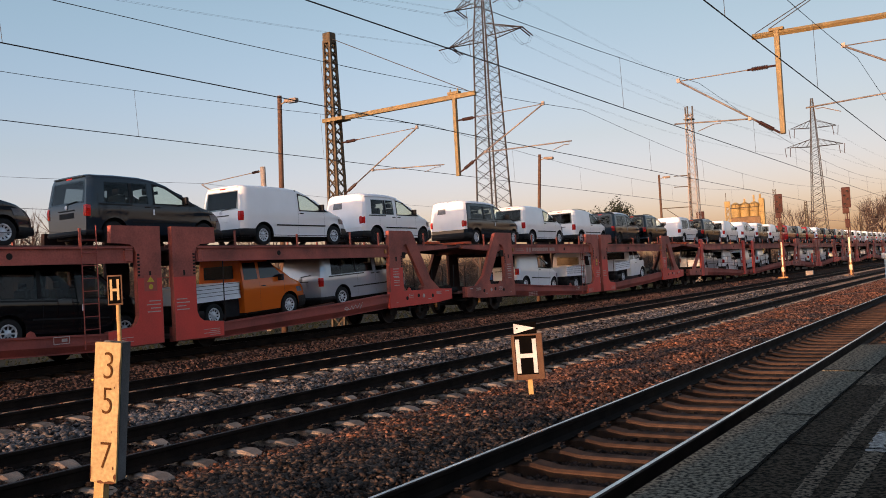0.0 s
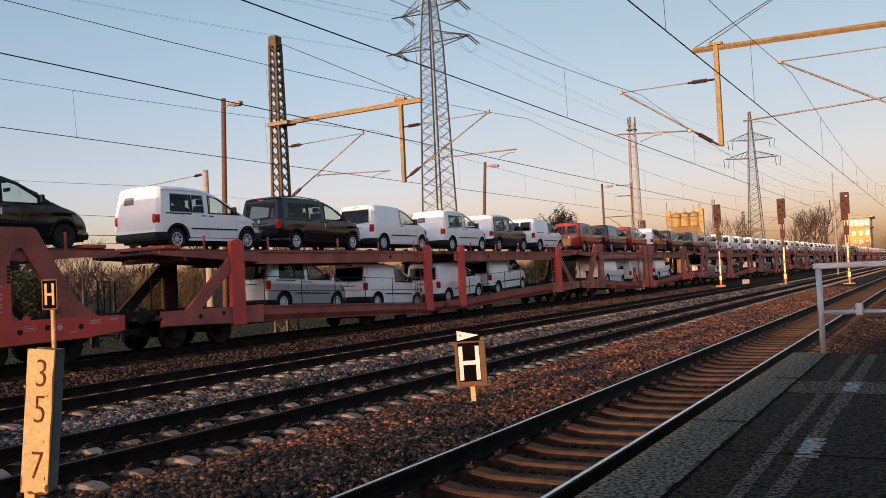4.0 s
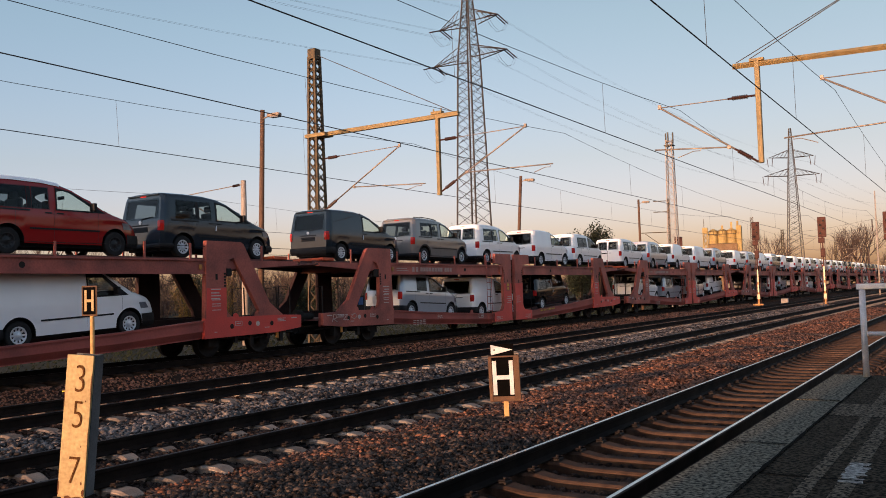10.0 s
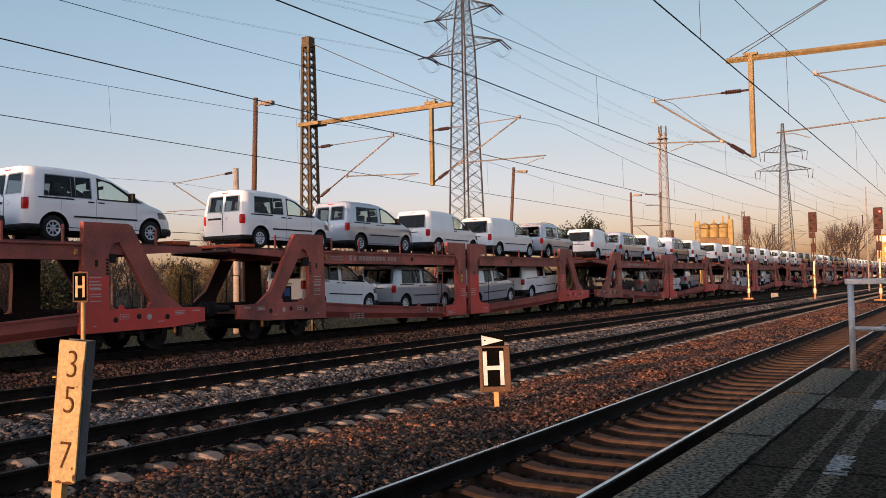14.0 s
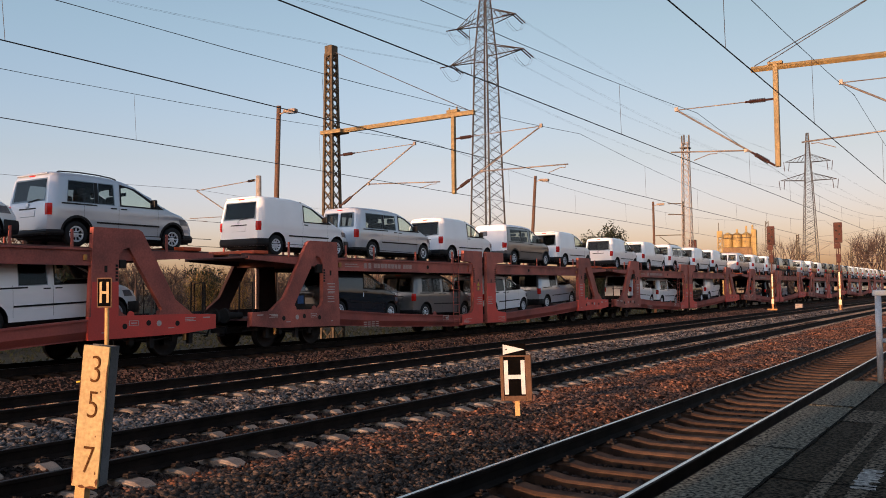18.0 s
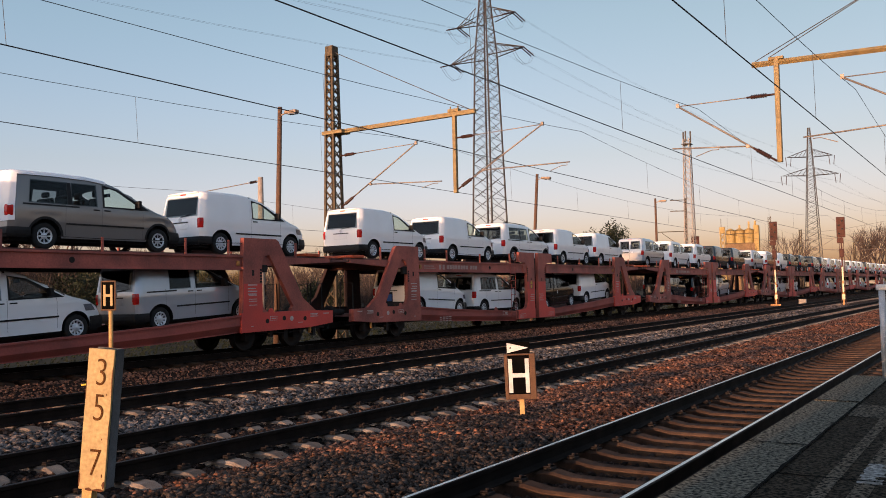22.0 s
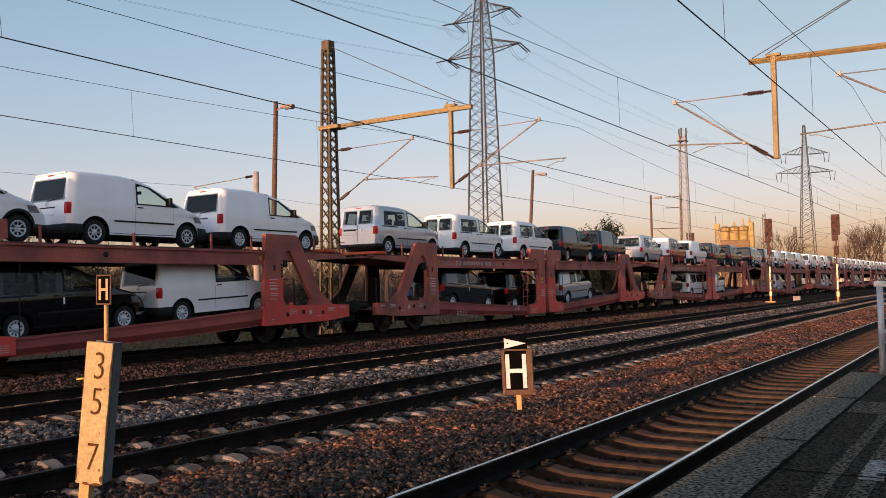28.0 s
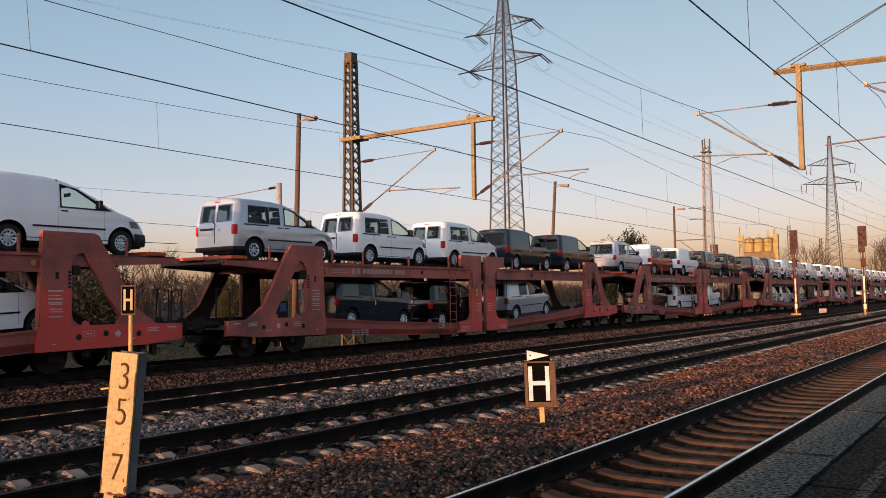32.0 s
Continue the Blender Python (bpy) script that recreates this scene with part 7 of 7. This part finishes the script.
def shrub(x, y, z, h, w, material, seed, label, density=900):
    t = empty("shrub", label, "shrub", "shrubs", pose(x, y, z))
    r = np.random.RandomState(seed)
    pts = []
    stems = B()
    for k in range(9):
        a, q = r.rand() * math.tau, r.rand()
        tip = (math.cos(a) * w * 0.5 * q, math.sin(a) * w * 0.5 * q, h * (0.6 + 0.4 * r.rand()))
        cyl(stems, (tip[0] * 0.2, tip[1] * 0.2, 0), tip, 0.04, 0.012, n=4, caps=False)
        for i in range(density // 9):
            c = 0.25 + 0.8 * r.rand()
            pts.append((tip[0] * c + r.normal() * w * 0.13, tip[1] * c + r.normal() * w * 0.13, max(0.05, tip[2] * c + r.normal() * h * 0.08)))
    part("stem", stems, "twig", t)
    if material == "pine":
        lv = scatter_cards("foliage", pts, 0.13 * max(1, h / 6), material, seed, 0.35)
    else:
        lv = scatter_cards("foliage", pts, 0.26, material, seed, 0.035, 1.0)
    lv.parent = t
    return t


tr = random.Random(11)
# scrub and trees behind the train
for i in range(40):
    y = 12 + i * 3.0 + tr.uniform(-1.5, 1.5)
    x = -(54 + tr.uniform(0, 24) + i * 0.4)
    shrub(x, y, -0.6, tr.uniform(2.2, 4.6), tr.uniform(3.5, 6.5), "bush", i, "brown leafless scrub behind the meadow", 1900)
for i, (x, y, h) in enumerate(((-48, 31, 4.2), (-50, 34, 4.6), (-53, 47, 4.2), (-50, 56, 3.6), (-56, 66, 4.2), (-42, 20, 3.0))):
    shrub(x, y, -0.6, h, 3.6, "pine", 50 + i, "dark green conifer shrub in meadow", 3600)
TREES = [bare_tree(-64, 24, -0.6, 9.0, 0.55, 1), bare_tree(-70, 31, -0.6, 9.5, 0.6, 2), bare_tree(-61, 40, -0.6, 8.0, 0.62, 3), bare_tree(-66, 50, -0.6, 9.0, 0.5, 4)]
for i in range(44):
    y = 14 + i * 2.6 + tr.uniform(-2, 2)
    sc = tr.uniform(0.7, 1.15)
    t = copy_thing(tr.choice(TREES), pose(-(60 + tr.uniform(0, 26) + i * 0.35), y, -0.6, 0, 0, tr.uniform(0, 360)))
    t.scale = (sc, sc, sc)
bare_tree(-36, 13.2, -0.6, 7.0, 0.5, 81)
for x, y, h in ((-43.5, 42.8, 11.5), (-45.5, 43, 9.5), (-52, 85.5, 13.0), (-52.5, 30, 11.0), (-51.5, 32.5, 10.5)):
    t = copy_thing(TREES[int(y) % 4], pose(x, y, -0.6, 0, 0, y * 31))
    t.scale = (h / 9.0, h / 9.0, h / 9.0)
for x, y, h in ((-40, 21, 5.6), (-41.5, 24, 5.2), (-38.5, 18.5, 5.0), (-44, 26.5, 5.4)):
    shrub(x, y, -0.6, h, 3.4, "bush", int(y * 7), "brown leafless thicket behind the train", 2600)
for x, y, h in ((-42.5, 40.2, 4.8), (-44, 38.5, 3.6)):
    shrub(x, y, -0.6, h, 2.6, "ochre_leaf", int(y), "thin shrub with a few ochre winter leaves", 1500)
for i, (x, y, h) in enumerate(((-60, 72, 11.5), (-62, 75.5, 12.6), (-59, 79, 12), (-63, 84, 11), (-57, 75, 10.8), (-61, 70, 10), (-60, 77.5, 12.2), (-70, 205, 11), (-76, 214, 12), (-60, 300, 13), (-48, 318, 13), (-77, 200, 14), (-73.5, 202, 16), (-70, 199, 13.5), (-50, 200, 11), (-48.5, 203, 13), (-46, 200, 10), (-47, 268, 9), (-84, 290, 17), (-74, 292, 15), (-71, 296, 14), (-87, 294, 15), (-24, 210, 16), (-22.5, 216, 15), (-26, 219, 15.5), (-43, 215, 14), (-41, 218, 13), (-45, 222, 13.5), (-57, 150, 12), (-54.5, 152, 12.5), (-27, 215, 15.5), (-30, 228, 13), (-26, 205, 10), (-25, 222, 14), (-29, 208, 12), (-33, 352, 12), (-85, 250, 11), (-92, 262, 12), (-70, 262, 10), (-36, 240, 8), (-14, 330, 10), (-60, 240, 9), (-63, 250, 9), (-52, 232, 8))):
    t = copy_thing(TREES[i % 4], pose(x, y, -0.6, 0, 0, i * 77))
    sc = h / 9.0 * (1.3 if y > 195 and x > -48 else 1.0)
    t.scale = (sc, sc, sc)
for i, (x, y) in enumerate(((-65, 150), (-62.5, 152), (-60, 150), (-63, 146))):
    shrub(x, y, -0.6, (11.6, 13.2, 11.0, 10.5)[i], 5, "pine", 70 + i, "dense dark evergreen tree behind tracks", 12000)
# far wood as a ragged band
r = np.random.RandomState(3)
pts = []
for i in range(60000):
    y = -60 + 700 * r.rand()
    x = -90 - 0.12 * y - 18 * r.rand()
    hmax = 5.6 + 2.2 * noise.noise((y * 0.06, 0, 0)) + 1.5 * noise.noise((y * 0.3, 4, 0))
    pts.append((x, y, -0.6 + hmax * r.rand() ** 0.7))
for i in range(16000):
    y = 190 + 300 * r.rand()
    x = -34 - 0.02 * y - 8 * r.rand()
    pts.append((x, y, -0.6 + (3.6 + 1.6 * noise.noise((y * 0.08, 9, 0))) * r.rand() ** 0.7))
for i in range(26000):
    y = 12 + 48 * r.rand()
    hmax = 6.4 + 1.8 * noise.noise((y * 0.12, 2, 0)) + 1.4 * noise.noise((y * 0.5, 7, 0))
    pts.append((-76 - 0.2 * y - 10 * r.rand(), y, -0.6 + hmax * r.rand() ** 0.75))
tagged(scatter_cards("far_wood", pts, 0.8, "bush", 4, 0.07, 1.2), "brown bare wood along the horizon", "woods", kind="stuff")
pts = []
for i in range(14000):
    y, x = 5 + 110 * r.rand() ** 1.3, -26 - 26 * r.rand()
    pts.append((x, y, -0.58 + 0.08 * r.rand() ** 2))
gr = raw("dry_grass", [q for x, y, z in pts for q in ((x - 0.06, y, -0.62), (x + 0.06, y + 0.03, -0.62), (x + 0.1 * math.sin(x * 9), y + 0.06, z + 0.03))], [(3 * i, 3 * i + 1, 3 * i + 2) for i in range(len(pts))], "grass_blade")
tagged(gr, "dry yellow-brown grass tufts behind the train", "grass", kind="stuff")


scrap = empty("yellow_plate", "small yellow plastic plate lying on the gravel", "plate", m=pose(-16.15, 10.98, -0.16, 4, -6, 20))
part("plate", box(B(), -0.14, 0.14, -0.09, 0.09, 0, 0.03, bevel=0.008), "yellow_mark", scrap)
part("dark_slot", box(B(), -0.05, 0.07, -0.02, 0.02, 0.0305, 0.034), "trim", scrap, "dark slot")

gate = empty("white_barrier", "white tube barrier frame in the meadow", "barrier", m=pose(-27.5, 13.2, -0.6))
part("frame", tube(B(), [(0, 0.9, 0), (0, 0.9, 1.35), (0, -0.9, 1.35), (0, -0.9, 0)], 0.04, 8), "sign_paint", gate)


# ---- far buildings ----
def plant_works():
    w = empty("concrete_works", "ochre industrial silo block with fat tanks on a shadow-brown hall", "industrial building", m=pose(-80, 317, -0.6, 0, 0, 10) @ Matrix.Diagonal((0.68, 0.68, 0.97, 1)))
    # hall in the shadow-brown colour, below the yellow tanks
    part("hall", box(B(), -7.2, 7.0, -7.4, 9, 0, 17.0), "works_wall", w)
    for x in (-5.0, -0.4, 4.2):
        part("tank", cyl(B(), (x, -4.5, 12.5), (x, -4.5, 22.0), 2.35, n=18), "silo", w, smooth=True, crease=40)
        part("tank_roof", cyl(B(), (x, -4.5, 22.0), (x, -4.5, 22.7), 2.35, 0.6, n=18), "silo", w)
        part("vent", box(B(), x - 0.4, x + 0.5, -5, -4.2, 22.4, 24.0 + 0.25 * x), "silo", w)
    part("tower", box(B(), 6.6, 9.2, -6.5, 1, 0, 23.6, bevel=0.2), "silo", w)
    part("tower_vent", cyl(B(), (7.4, -5.4, 23.6), (7.4, -5.4, 25.2), 0.5, n=10), "silo", w)
    part("stair_tower", lattice(B(), -9.0, -4, 0, 23.0, 2.4, 2.2, 0.34, 0.2, 1.0), "silo", w)
    part("stair_head", box(B(), -10.4, -7.8, -5.3, -2.7, 21.0, 23.4), "silo", w)
    part("antenna", cyl(B(), (-9.6, -4, 23.4), (-9.6, -4, 26.6), 0.14, n=6), "mast", w)
    for z in (17.0, 20.5):
        part("band", box(B(), -7.4, 6.6, -7.55, -7.35, z, z + 0.25), "mast", w)
    rail = B()
    for x in np.arange(-7, 7, 2.3):
        rod(rail, (x, -7.0, 20.7), (x, -7.0, 22.0), 0.12)
    rod(rail, (-7, -7.0, 21.9), (6.6, -7.0, 21.9), 0.12)
    part("roof_railing", rail, "mast", w)
    part("conveyor_tower", lattice(B(), 14, 6, 0, 27, 2.2, 1.4, 0.2, 0.1, 1.0), "mast", w)


plant_works()


def signal_box():
    w = empty("signal_box", "yellow-plastered signal box with a flat roof slab", "building", m=pose(-24.0, 318, -0.6))
    part("wall", box(B(), -3.6, 4.2, -4, 8, 0, 15.3), "plaster", w)
    part("roof", box(B(), -4.6, 5.2, -5, 9, 15.3, 15.9), "concrete", w)
    part("cornice", box(B(), -4.1, 4.7, -4.5, 8.5, 12.2, 12.5), "concrete", w)
    for fl, n, hh in ((3.2, 3, 1.5), (6.6, 4, 1.5), (9.6, 4, 1.5), (12.9, 5, 1.9)):
        for k in range(n):
            x = -2.7 + 6.0 * k / (n - 1)
            part("window", box(B(), x - 0.55, x + 0.55, -4.06, -3.95, fl, fl + hh), "dark_glass", w)
        for k in range(3):
            y = -2 + 4 * k
            part("window", box(B(), 4.15, 4.26, y - 0.7, y + 0.7, fl, fl + hh), "dark_glass", w)


signal_box()
hs = empty("far_house", "low yellow building by the tracks far away", "building", m=pose(-14, 420, -0.6))
part("wall", box(B(), -5, 5, -6, 6, 0, 5), "plaster", hs)
part("roof", box(B(), -5.6, 5.6, -6.6, 6.6, 5, 5.8), "roof", hs)

# unseen brick building added behind the viewer to cast shade on the platform
stn = empty("station_building", "unseen plain brick building added to shade the platform", "building", m=pose(5.0, -24, PZ - 0.01))
part("wall", box(B(), -6.8, 5.5, -7, 22.0, 0, 5.2), "treated", stn)
part("roof", box(B(), -6.95, 6.2, -7.7, 22.2, 5.2, 5.6), "roof", stn)

# unseen wood beyond the station, behind the viewer's back, for dark reflections in the cars
r = np.random.RandomState(21)
pts = []
for i in range(40000):
    y = -260 + 700 * r.rand()
    pts.append((70 + 10 * r.rand() + 0.32 * max(0, y), y, -0.6 + (6.5 + 2.0 * noise.noise((y * 0.05, 2, 0)) + 2.0 * noise.noise((y * 0.3, 5, 0))) * r.rand() ** 0.8))
tagged(scatter_cards("station_wood", pts, 1.0, "dark_wood", 22, 0.5, 0.3), "unseen dark leafless wood behind the station, reflected in the cars", "woods", kind="stuff")


# ---- movement ----
def motions():
    """The whole train rolls towards -y and slows almost to a stop."""
    for thing, m in MOVING:
        walk(thing, [(t, Matrix.Translation((0, -s, 0)) @ m) for t, s in TRAVEL])


motions()
